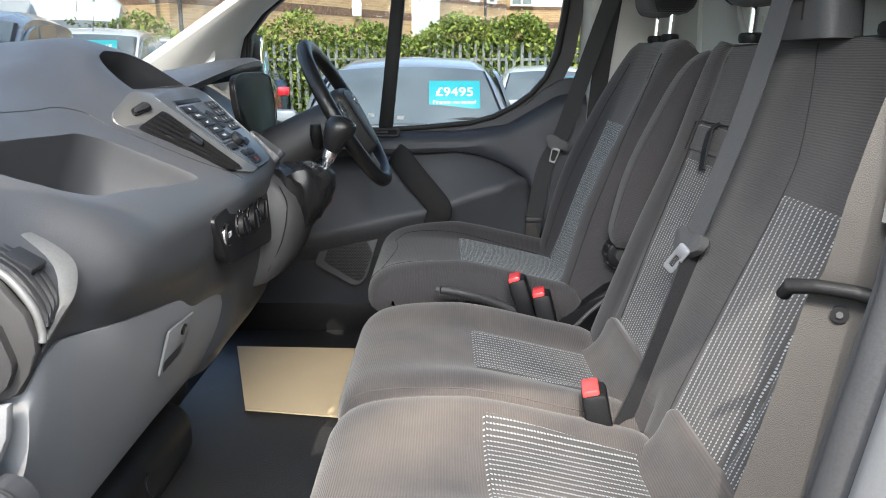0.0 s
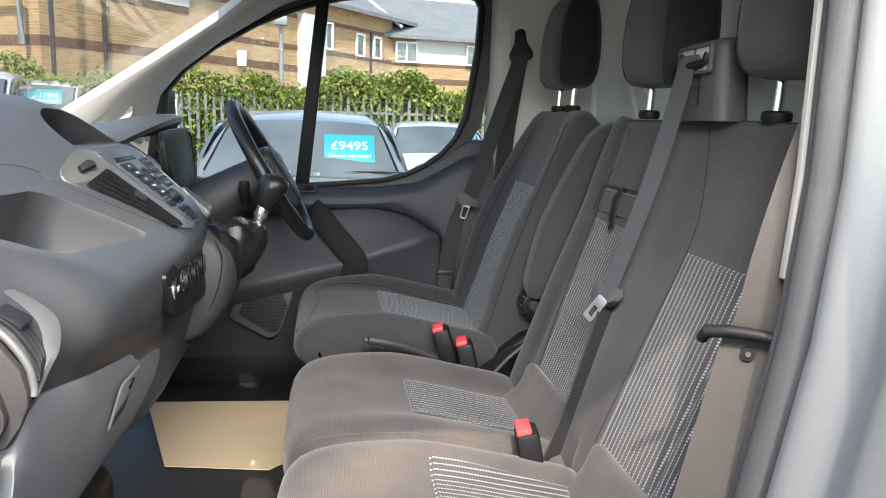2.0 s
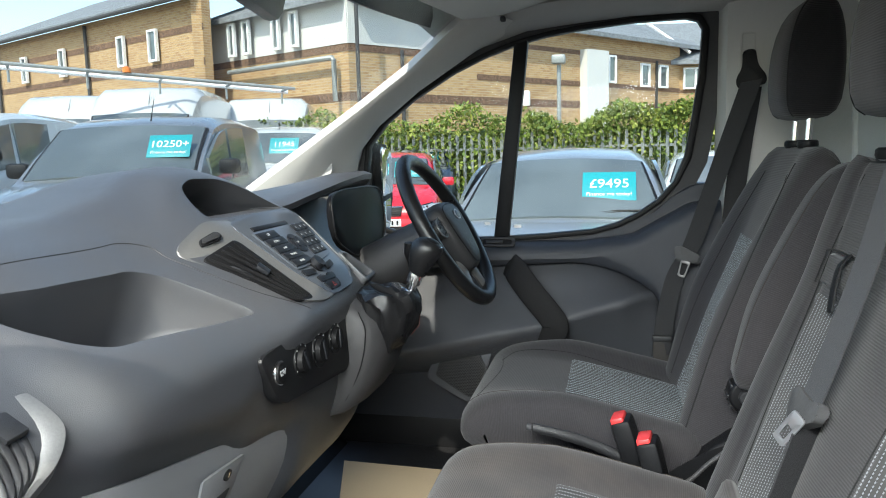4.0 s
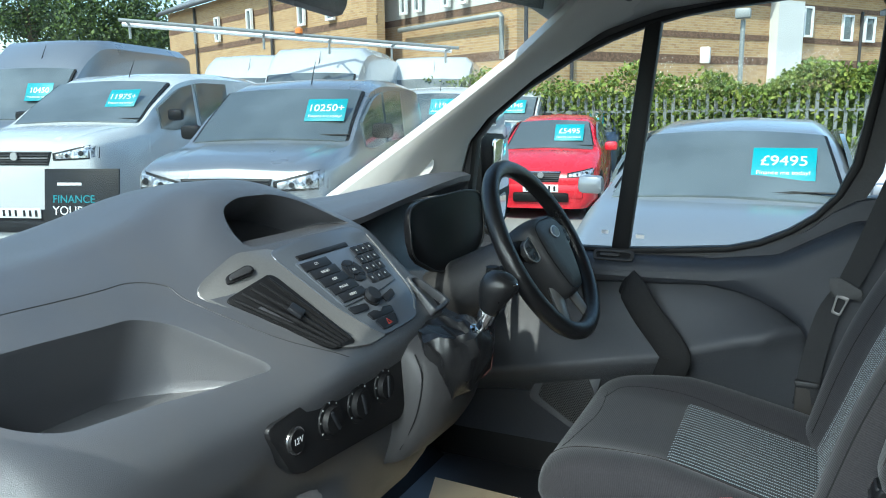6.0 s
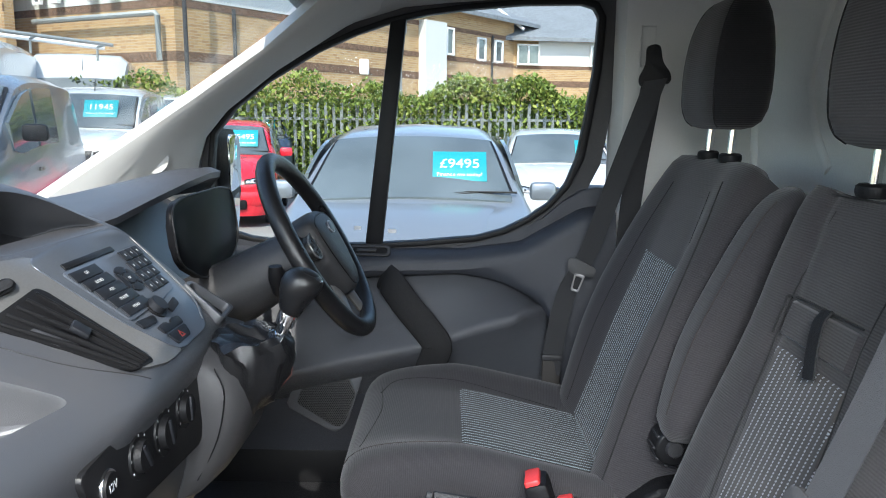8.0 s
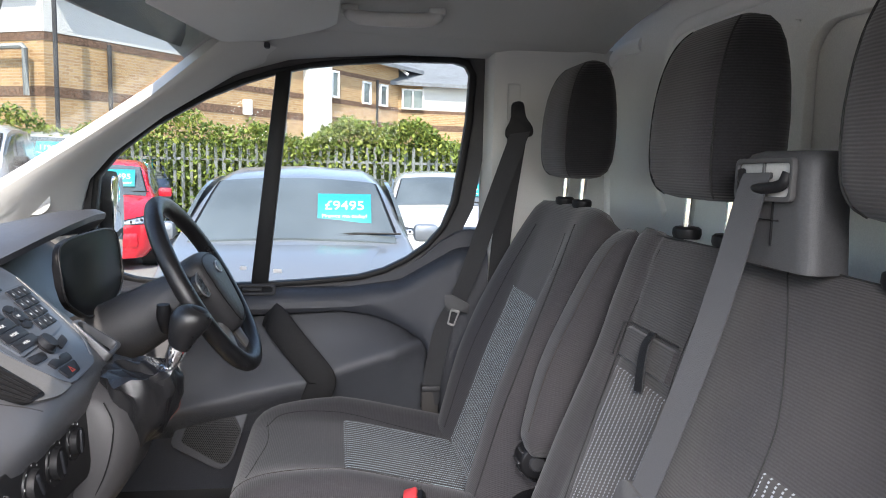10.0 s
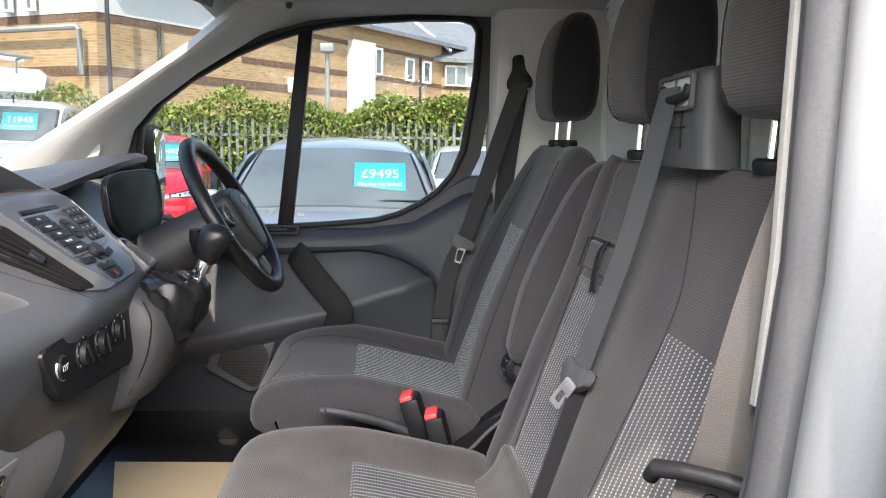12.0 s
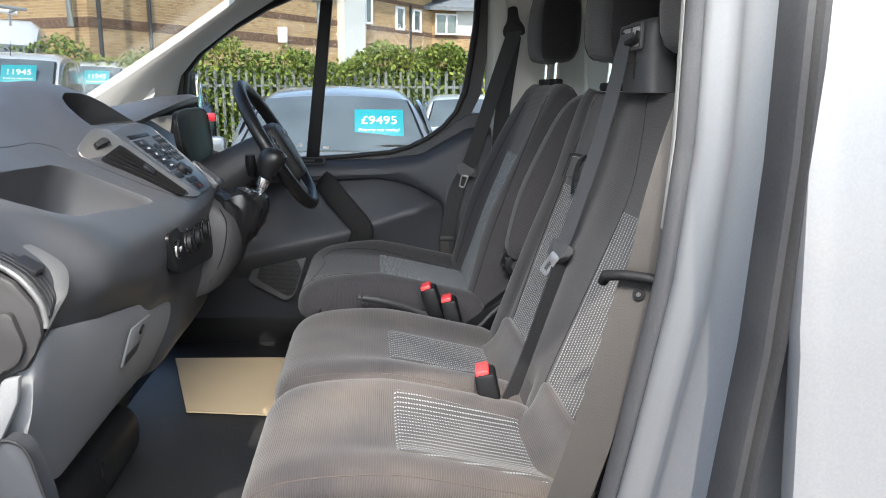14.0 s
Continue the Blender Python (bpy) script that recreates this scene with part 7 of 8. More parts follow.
def vehicle(name, front, rear_dir, L, W, H, kind, paint, label, price="", sub="Finance me today!", group="", sign=(0.2, 0.0, 0.45)):
    """A parked vehicle; front: its nose on the ground; rear_dir: the way from nose to tail."""
    rd = Vector((rear_dir[0], rear_dir[1], 0)).normalized()
    T = axes((front[0], front[1], 0), (-rd.y * -1, -rd.x, 0), rd)
    T = Matrix(((rd.y, rd.x, 0, front[0]), (-rd.x, rd.y, 0, front[1]), (0, 0, 1, 0), (0, 0, 0, 1)))
    car = thing(name, (front[0], front[1], 0), label, "van" if kind != "car" else "car", group)

    def add(nm, bm, m, parent=car, lab="", smooth=40):
        bmesh.ops.transform(bm, matrix=T, verts=bm.verts)
        return part(nm, bm, m, parent, lab, smooth)

    h = W / 2
    if kind == "car":      # y, sill half width, belt half width, belt z, roof half width, roof z
        st = [(0.0, 0.62, 0.60, 0.60, 0.40, 0.62), (0.06, 0.80, 0.80, 0.66, 0.60, 0.70), (0.25, 0.94, 0.92, 0.72, 0.70, 0.80), (0.65, 1.0, 0.97, 0.84, 0.74, 0.92), (1.0, 1.0, 0.98, 0.92, 0.86, 0.985), (1.30, 1.0, 0.98, 0.95, 0.80, 1.16),
              (1.62, 1.0, 0.98, 0.97, 0.72, 1.35), (1.9, 1.0, 0.98, 0.98, 0.68, 1.435), (2.5, 1.0, 0.98, 0.99, 0.66, 1.49), (3.3, 1.0, 0.98, 1.0, 0.61, 1.45), (3.9, 0.98, 0.96, 1.02, 0.56, 1.32), (4.2, 0.92, 0.9, 1.0, 0.55, 1.04), (4.3, 0.8, 0.78, 0.9, 0.5, 0.92)]
        ref_h, ref_l, base, cowl, head = 1.49, 4.3, 0.18, (1.02, 0.985), (1.74, 1.39)
    elif kind == "small_van":
        st = [(0.0, 0.78, 0.76, 1.00, 0.60, 1.03), (0.05, 0.90, 0.88, 1.07, 0.74, 1.12), (0.2, 0.96, 0.94, 1.11, 0.80, 1.18), (0.6, 1.0, 0.97, 1.15, 0.83, 1.24), (0.9, 1.0, 0.98, 1.18, 0.88, 1.28), (1.2, 1.0, 0.98, 1.19, 0.86, 1.46),
              (1.5, 1.0, 0.98, 1.16, 0.84, 1.62), (1.8, 1.0, 0.98, 1.18, 0.83, 1.76), (2.4, 1.0, 0.98, 1.20, 0.82, 1.84), (3.6, 1.0, 0.98, 1.2, 0.82, 1.84), (4.3, 1.0, 0.97, 1.2, 0.81, 1.80), (4.4, 0.96, 0.94, 1.2, 0.76, 1.74)]
        ref_h, ref_l, base, cowl, head = 1.84, 4.4, 0.2, (0.93, 1.28), (1.70, 1.72)
    else:
        st = [(0.0, 0.72, 0.72, 0.88, 0.55, 0.90), (0.05, 0.88, 0.86, 0.98, 0.70, 1.02), (0.2, 0.96, 0.94, 1.10, 0.76, 1.15), (0.55, 1.0, 0.97, 1.22, 0.78, 1.30), (0.85, 1.0, 0.98, 1.28, 0.80, 1.42), (1.2, 1.0, 0.98, 1.30, 0.80, 1.82),
              (1.5, 1.0, 0.98, 1.32, 0.82, 2.12), (1.8, 1.0, 0.98, 1.34, 0.84, 2.36), (2.2, 1.0, 0.98, 1.36, 0.88, 2.56), (3.2, 1.0, 0.98, 1.36, 0.90, 2.60), (5.4, 1.0, 0.98, 1.36, 0.90, 2.60), (5.6, 0.98, 0.97, 1.36, 0.88, 2.55)]
        ref_h, ref_l, base, cowl, head = 2.6, 5.6, 0.25, (0.80, 1.40), (1.50, 2.14)
    kz, ky = H / ref_h, L / ref_l
    secs = []
    dense = []
    for i, (a, b) in enumerate(zip(st, st[1:])):
        p, q = st[max(0, i - 1)], st[min(len(st) - 1, i + 2)]
        hh = b[0] - a[0]
        for k in range(4):
            t = k / 4
            row = [a[0] + hh * t]
            for c in range(1, 6):
                ma, mb = (b[c] - p[c]) / (b[0] - p[0]) * hh, (q[c] - a[c]) / (q[0] - a[0]) * hh
                row.append(a[c] * (2 * t ** 3 - 3 * t * t + 1) + ma * (t ** 3 - 2 * t * t + t) + b[c] * (3 * t * t - 2 * t ** 3) + mb * (t ** 3 - t * t))
            dense.append(row)
    dense.append(list(st[-1]))
    for y, ws, wb, zb, wr, zr in dense:
        zr, zb = zr * kz, min(zb, zr) * kz
        half = [(0, base), (ws * 0.86 * h, base), (ws * h, base + 0.14), (h * max(ws, wb), base + 0.55 * (zb - base)), (wb * h, zb - 0.03), (wb * h * 0.975, zb + 0.01), (h * (wb * 0.45 + wr * 0.55), zb + 0.62 * (zr - zb)), (wr * h * 1.03, zr - 0.22 * (zr - zb) * 0.5), (wr * h * 0.86, zr - 0.01), (0, zr + 0.012)]
        secs.append([(x, y * ky, z) for x, z in half] + [(-x, y * ky, z) for x, z in half[-2:0:-1]])
    shell = loft(secs)
    tree = BVHTree.FromBMesh(shell)
    add("body", shell, paint, smooth=40)

    def skin(outline, lift, depth=0.05):
        """A plate lying on the nose, bounded by rows of (x, z)."""
        rows = []
        for row in outline:
            pts = []
            for x, z in row:
                hit = tree.ray_cast(Vector((x, -1, z)), Vector((0, 1, 0)))[0]
                pts.append(Vector((x, (hit.y if hit is not None else 0.25) - lift, z)))
            rows.append(pts + [q + Vector((0, depth, 0)) for q in pts[::-1]])
        return loft(rows)

    def at_y(y):
        y = y / ky
        for a, b in zip(dense, dense[1:]):
            if a[0] <= y <= b[0]:
                t = (y - a[0]) / (b[0] - a[0])
                return [p + (q - p) * t for p, q in zip(a, b)]
        return dense[-1]

    # bonnet panel, standing a little proud of the wings
    bon = []
    for k in range(9):
        y = (0.13 + (cowl[0] - 0.19) * k / 8) * ky
        q = at_y(y)
        wh = h * min(q[4] * 0.86, 0.80)
        up = 0.004 if k in (0, 8) else 0.016
        zc = q[5] * kz
        bon.append([(wh * c, y, zc + (up if abs(c) < 0.99 else -0.01) - 0.012 * c * c) for c in [j / 8 for j in range(-8, 9)]])
    add("bonnet", loft([r + [(p[0], p[1], p[2] - 0.03) for p in r[::-1]] for r in bon]), paint, smooth=50)
    # windscreen
    rows = []
    (y0, z0), (y1, z1) = cowl, head
    y0, y1, z0, z1 = y0 * ky, y1 * ky, z0 * kz, z1 * kz
    for k in range(9):
        t = k / 8
        y = y0 + (y1 - y0) * t
        s = at_y(y)
        z = s[5] * kz + 0.016
        wh = h * s[4] * 0.95
        rows.append([(wh * c, y - 0.012, z + 0.004 - 0.03 * c * c) for c in [j / 6 for j in range(-6, 7)]])
    add("screen_border", loft([[(p[0] * 1.035, p[1] + 0.006, p[2] - 0.007) for p in r] + [(p[0] * 1.035, p[1] + 0.02, p[2] - 0.04) for p in r[::-1]] for r in rows]), M["black"], car, "black border of the windscreen")
    scr = add("windscreen", loft([r + [(p[0], p[1] + 0.01, p[2] - 0.03) for p in r[::-1]] for r in rows]), M["carglass"], car, "dark windscreen with mottled sky reflection in its colour")
    for s in (-1, 1):
        a = Vector((s * 0.05 + 0.18 * h, y0 + 0.02, z0 + 0.03))
        add("wiper", tube([a, a + Vector((0.35 * h, 0.05, 0.03)), a + Vector((0.62 * h, 0.03, 0.03))], 0.008, 6), M["black"])
    # side windows
    wins = ((1.35, 2.15), (2.2, 3.0), (3.05, 3.75)) if kind == "car" else ((1.15, 2.0),) if kind != "small_van" else ((1.25, 2.05), (2.15, 2.95))
    for wy0, wy1 in wins:
        for sd in (-1, 1):
            rows = []
            for k in range(7):
                y = (wy0 + (wy1 - wy0) * k / 6) * ky
                s = at_y(y)
                zb, zr = s[3] * kz, s[5] * kz
                zr = min(zr, zb + 0.75)
                top = zb + (zr - zb) * 0.82
                f = lambda z: h * (s[2] * 0.975 + (s[2] * 0.45 + s[4] * 0.55 - s[2] * 0.975) * min(1, (z - zb) / (0.62 * (s[5] * kz - zb)))) + 0.012
                rows.append([(sd * f(zb + 0.04), y, zb + 0.04), (sd * f(top), y, top), (sd * (f(top) - 0.03), y, top), (sd * (f(zb + 0.04) - 0.03), y, zb + 0.04)])
            add("side_window", loft(rows), M["carglass"])
    # lamps, grille, plate, badge, bumper
    zl = (0.66 if kind == "car" else 1.00 if kind == "small_van" else 0.98) * kz
    for sd in (-1, 1):
        big = 1.0 if kind != "car" else 0.8
        def lamp_rows(f0, f1, lo, hi, n=9):
            out = []
            for k in range(n):
                f = f0 + (f1 - f0) * k / (n - 1)
                t = k / (n - 1)
                out.append([(sd * f * h, zl + (lo[0] + (lo[1] - lo[0]) * t + (hi[0] + (hi[1] - hi[0]) * t - lo[0] - (lo[1] - lo[0]) * t) * j / 4) * big) for j in range(5)])
            return out
        hl = add("headlight", skin(lamp_rows(0.46, 0.93, (-0.05, -0.03), (0.03, 0.13)), 0.006, 0.05), M["gloss"], car, "clear headlight with a dark surround", smooth=60)
        add("lens", skin(lamp_rows(0.50, 0.91, (-0.03, -0.015), (0.02, 0.105)), 0.010, 0.03), M["lamp"], hl, "bright headlight lens", smooth=60)
        for f, zz, r in ((0.64, 0.004, 0.022), (0.80, 0.028, 0.028)):
            hit = tree.ray_cast(Vector((sd * f * h, -1, zl + zz)), Vector((0, 1, 0)))[0]
            if hit is not None:
                add("lamp_unit", disc((sd * f * h, hit.y - 0.006, zl + zz), (0, -1, 0.2), r * big, 0.012, 16), M["gloss"], hl)
        add("mirror", box((sd * (h + 0.10), (cowl[0] + 0.42) * ky, zl + 0.36 * kz), (0.20, 0.10, 0.14), 0.04), paint if kind == "car" else M["black"])
    gw = 0.9 * h if kind != "car" else 0.7 * h
    gl = [[(gw / 2 * c * (1 - 0.12 * (1 - j / 3)), zl - 0.10 + 0.15 * j / 3) for j in range(4)] for c in [i / 6 for i in range(-6, 7)]]
    add("grille", skin(gl, 0.008, 0.06), M["black"], smooth=60)
    for k in range(5):
        z = zl - 0.085 + 0.03 * k
        add("grille_bar", skin([[(gw / 2 * 0.96 * c * (0.9 + 0.02 * k), z), (gw / 2 * 0.96 * c * (0.9 + 0.02 * k), z + 0.011)] for c in [i / 8 for i in range(-8, 9)]], 0.018, 0.02), M["chrome"] if k == (2 if kind == "small_van" else 4) else M["seal"])
    add("badge", disc((0, -0.03, zl), (0, -1, 0), 0.045, 0.015, 20), M["alloy"])
    add("bumper", box((0, 0.08, 0.42 * kz), (1.5 * h, 0.2, 0.22), 0.05), paint if kind == "car" else M["black"])
    add("lower_intake", box((0, 0.0, 0.34 * kz), (1.0 * h, 0.1, 0.14), 0.03), M["black"])
    add("number_plate", box((0, -0.035, 0.47 * kz), (0.52, 0.012, 0.11), 0.003), M["pale"])
    for k in range(6):
        add("plate_bar", box((-0.2 + 0.075 * k + (0.03 if k > 2 else 0), -0.043, 0.47 * kz), (0.03, 0.004, 0.07)), M["black"])
    for wy in (0.85, ref_l - 0.8):
        for sd in (-1, 1):
            rr = 0.32
            add("wheel_arch", disc((sd * (h - 0.02), wy * ky, rr + 0.02), (sd, 0, 0), rr * 1.13, 0.024, 28), M["black"])
            tyre = add("wheel", disc((sd * (h - 0.20), wy * ky, rr), (sd, 0, 0), rr, 0.212, 28), M["tyre"])
            add("rim", disc((sd * (h + 0.005), wy * ky, rr), (sd, 0, 0), rr * 0.66, 0.020, 20, rr * 0.6), M["alloy"], tyre)
    if kind != "car":
        q = at_y((head[0] + 0.18) * ky)
        a = Vector((0.1, (head[0] + 0.18) * ky, q[5] * kz))
        add("aerial", tube([a, a + Vector((0, 0.06, 0.10)), a + Vector((0, 0.16, 0.24))], [0.008, 0.005, 0.003], 8), M["black"], car, "short black roof aerial")
        for sd in (-1, 1):
            add("door_handle", box((sd * (h + 0.002), 1.95 * ky, 1.05 * kz), (0.03, 0.16, 0.035), 0.012), M["black"])
    if price:
        t = sign[1]
        k = 0.5
        y = y0 + (y1 - y0) * k
        s = at_y(y)
        o = Vector((sign[0], y - 0.085, s[5] * kz + 0.02 + t))
        slope = (Vector((0, y1 - y0, z1 - z0)).normalized() + Vector((0, 0, 0.45))).normalized()
        sm = axes(o, (1, 0, 0), slope)
        wd = sign[2]
        pn = add("price_sign", box(o, (wd, wd * 0.70, 0.006), 0.002, sm.to_3x3()), M["teal"], car, "teal price sign with white figures")
        add("price", text_mesh(price, wd * 0.30, sm @ Matrix.Translation((0, 0.05 * wd, 0.005)), 0.002), M["pale"], pn, smooth=0)
        add("sign_words", text_mesh(sub, wd * 0.115, sm @ Matrix.Translation((0, -0.20 * wd, 0.005))), M["pale"], pn, smooth=0)
    return car


vehicle("silver_car", (-0.27, 4.72), (0.0, 1), 4.35, 1.80, 1.52, "car", M["blue_paint"], "silver-blue hatchback with a teal price sign behind its windscreen", "£9495", sign=(0.36, -0.02, 0.40))
vehicle("red_car", (-3.26, 11.0), (-0.165, 0.986), 3.55, 1.64, 1.52, "car", M["red_paint"], "small red hatchback with a teal price sign", "£5495", sign=(0.28, 0.0, 0.45))
vehicle("dark_blue_car", (-3.9, 14.6), (-0.1, 1), 3.4, 1.75, 1.75, "car", M["navy_paint"], "dark blue car parked behind the red one", "£6495", sign=(0.3, 0, 0.45))
vehicle("white_car", (1.6, 10.5), (0.03, 1), 4.2, 1.77, 1.43, "car", M["white_paint"], "white hatchback parked before the fence", "£6995", sign=(0.42, 0, 0.36))
vehicle("grey_van", (-3.87, 5.0), (-0.285, 0.959), 4.4, 1.70, 1.95, "small_van", M["grey_paint"], "grey small panel van with a teal price sign", "10250+", sign=(0.45, 0.0, 0.38))
vehicle("white_van", (-7.6, 5.9), (-0.257, 0.966), 4.9, 1.97, 2.17, "small_van", M["white_paint"], "white panel van with a teal price sign", "11975+", sign=(0.45, 0.0, 0.40))
vehicle("white_van", (-4.95, 10.0), (-0.22, 0.97), 4.2, 1.80, 2.0, "small_van", M["white_paint"], "white small panel van near the hedge", "11945", sign=(0.3, 0, 0.45), group="white vans by the hedge")
vehicle("white_van", (-5.35, 14.1), (-0.1, 0.99), 1.2 + 2.0, 1.7, 2.0, "small_van", M["white_paint"], "white small panel van near the hedge", "11945", sign=(0.3, 0, 0.45), group="white vans by the hedge")
for x, y in ((-7.35, 10.5), (-7.0, 14.6), (-9.6, 11.3)):
    vehicle("high_roof_van", (x, y), (-0.32, 0.95), 5.0 if y < 14 else 3.4, 2.0, 2.8, "van", M["white_paint"], "white high-roof panel van", "10450", group="high-roof vans")
vehicle("blue_van", (-10.9, 7.6), (-0.32, 0.95), 5.4, 2.0, 2.9, "van", M["grey_paint"], "blue-grey high-roof panel van", "10450", sign=(0.4, 0, 0.45))


def roof_rack():
    r = thing("ladder_rack", (-7.8, 11.5, 2.82), "pale metal ladder rack lying across the high-roof vans", "roof rack")
    a, b = Vector((-9.9, 9.6, 3.05)), Vector((-5.75, 13.3, 2.68))
    o = Vector((0.30, -0.34, 0.02))
    part("rail", tube([a, b], 0.035, 8), M["pale"], r)
    part("rail", tube([a + o, b + o], 0.028, 8), M["galv"], r)
    for t in (0.02, 0.2, 0.4, 0.6, 0.8, 0.98):
        p = a.lerp(b, t)
        part("cross_bar", tube([p, p + o], 0.022, 6), M["galv"], r)
        part("foot", tube([p, p + Vector((0, 0, -0.22))], 0.022, 6), M["galv"], r)
    p = a.lerp(b, 0.5) + o
    part("beacon", tube([p + Vector((0, 0, 0.02)), p + Vector((0, 0, 0.10)), p + Vector((0, 0, 0.12))], [0.07, 0.065, 0.02], 14), M["amber"], r, "small amber beacon")


M["amber"] = mat("amber_lens", (0.7, 0.2, 0.03), 0.3)
roof_rack()


def advert_board():
    b = thing("advert_board", (-4.9, 4.35, 0), "black finance advert board standing before the white van", "advert board")
    m = axes((-4.84, 4.45, 0.84), (0.95, 0.32, 0), (-0.05, 0.15, 1))
    part("panel", box(m.translation, (0.62, 0.74, 0.02), 0.004, m.to_3x3()), M["gloss"], b)
    part("word", text_mesh("FINANCE", 0.085, m @ Matrix.Translation((-0.24, 0.13, 0.012)), align="LEFT"), M["teal"], b, "teal lettering", 0)
    part("word", text_mesh("YOUR WAY", 0.095, m @ Matrix.Translation((-0.24, 0.04, 0.012)), align="LEFT"), M["pale"], b, "white lettering", 0)
    part("logo_bar", box(m @ Vector((-0.10, 0.25, 0.012)), (0.20, 0.022, 0.003), 0, m.to_3x3()), M["pale"], b, "white logo bar", 0)
    part("picture", box(m @ Vector((-0.02, -0.22, 0.012)), (0.52, 0.16, 0.003), 0, m.to_3x3()), M["pale"], b, "pale picture panel", 0)
    part("foot", box((-4.9, 4.5, 0.14), (0.5, 0.3, 0.28), 0.02), M["black"], b)


advert_board()


def fence(y, x0, x1):
    f = thing("palisade_fence", ((x0 + x1) / 2, y, 0), "galvanised steel palisade fence overgrown with ivy", "fence")
    me = None
    n = int((x1 - x0) / 0.155)
    for k in range(n):
        x = x0 + 0.155 * k
        if me is None:
            bm = bmesh.new()
            prof = [(-0.034, 0.0), (-0.024, -0.012), (0, -0.004), (0.024, -0.012), (0.034, 0.0), (0, 0.006)]
            secs = [[(px, py, z) for px, py in prof] for z in (0.05, 1.82)] + [[(px * 0.35, py, 1.88) for px, py in prof]]
            me = finish("pale", loft(secs), M["galv"], 30)
            bm.free()
        ob = new("pale", me)
        ob.location = (x, y, 0)
        ob.parent = f
        ob.matrix_parent_inverse = f.matrix_basis.inverted()
    for z in (0.45, 1.55):
        part("rail", box(((x0 + x1) / 2, y + 0.03, z), (x1 - x0, 0.03, 0.05)), M["galv"], f)


fence(15.6, -15.0, 9.0)


def leaves(name, label, count, place, size, materials, seed):
    """Many single leaves, each a small folded diamond."""
    rnd = random.Random(seed)
    vs, fs, ms = [], [], []
    for _ in range(count):
        c = Vector(place(rnd))
        a = Euler((rnd.uniform(-1.2, 1.2), rnd.uniform(-1.2, 1.2), rnd.uniform(0, 6.28))).to_matrix()
        s = size * rnd.uniform(0.6, 1.3)
        k = len(vs)
        for p in ((-1, 0, 0), (0, -0.6, 0.15), (1.1, 0, 0), (0, 0.6, 0.15)):
            vs.append(c + a @ (Vector(p) * s))
        fs += [(k, k + 1, k + 2), (k, k + 2, k + 3)]
        mi = 0 if rnd.random() < 0.62 else 1
        ms += [mi, mi]
    me = bpy.data.meshes.new(name)
    me.from_pydata(vs, [], fs)
    for m in materials:
        me.materials.append(m)
    me.polygons.foreach_set("material_index", ms)
    return tagged(new(name, me), label, "hedge", "", "stuff")


def hedge_spot(r):
    x = r.uniform(-15, 9)
    top = 2.22 + 0.16 * math.sin(x * 1.7) + 0.12 * math.sin(x * 4.1 + 1) + r.gauss(0, 0.05)
    dens = 0.62 if x > -1.6 else 0.12
    z = top - abs(r.gauss(0, 0.32)) if r.random() < dens else r.uniform(0.15, top)
    return (x, 15.62 + r.uniform(-0.22, 0.55), max(0.1, z))


leaves("ivy_hedge", "green ivy hedge grown over the fence", 52000, hedge_spot, 0.05, [M["leaf"], M["leafdark"]], 3)
# box added behind the leaves; its dark green paints the hedge's inner shade
structure("hedge_filler", box((-3, 16.1, 1.0), (24, 0.35, 1.9), 0.1), M["leafdark"], "added dark green box for the hedge's shaded inside", "hedge")


def wall_uv(a, b, z0, z1, thick, material, name, parent, lab=""):
    """An upright wall from a to b with brick courses by UV in metres."""
    a, b = Vector((*a, 0)), Vector((*b, 0))
    d = (b - a)
    n = Vector((d.y, -d.x, 0)).normalized() * thick
    bm = bmesh.new()
    uv = bm.loops.layers.uv.new("UVMap")
    q = {}
    for i, p in enumerate((a, b, b - n, a - n)):
        for j, z in enumerate((z0, z1)):
            q[i, j] = bm.verts.new((p.x, p.y, z))
    for i in range(4):
        k = (i + 1) % 4
        f = bm.faces.new((q[i, 0], q[k, 0], q[k, 1], q[i, 1]))
        ln = (q[k, 0].co - q[i, 0].co).length
        for lp, w in zip(f.loops, ((0, z0), (ln, z0), (ln, z1), (0, z1))):
            lp[uv].uv = w
    bm.faces.new([q[i, 1] for i in range(4)])
    return part(name, bm, material, parent, lab, 0)


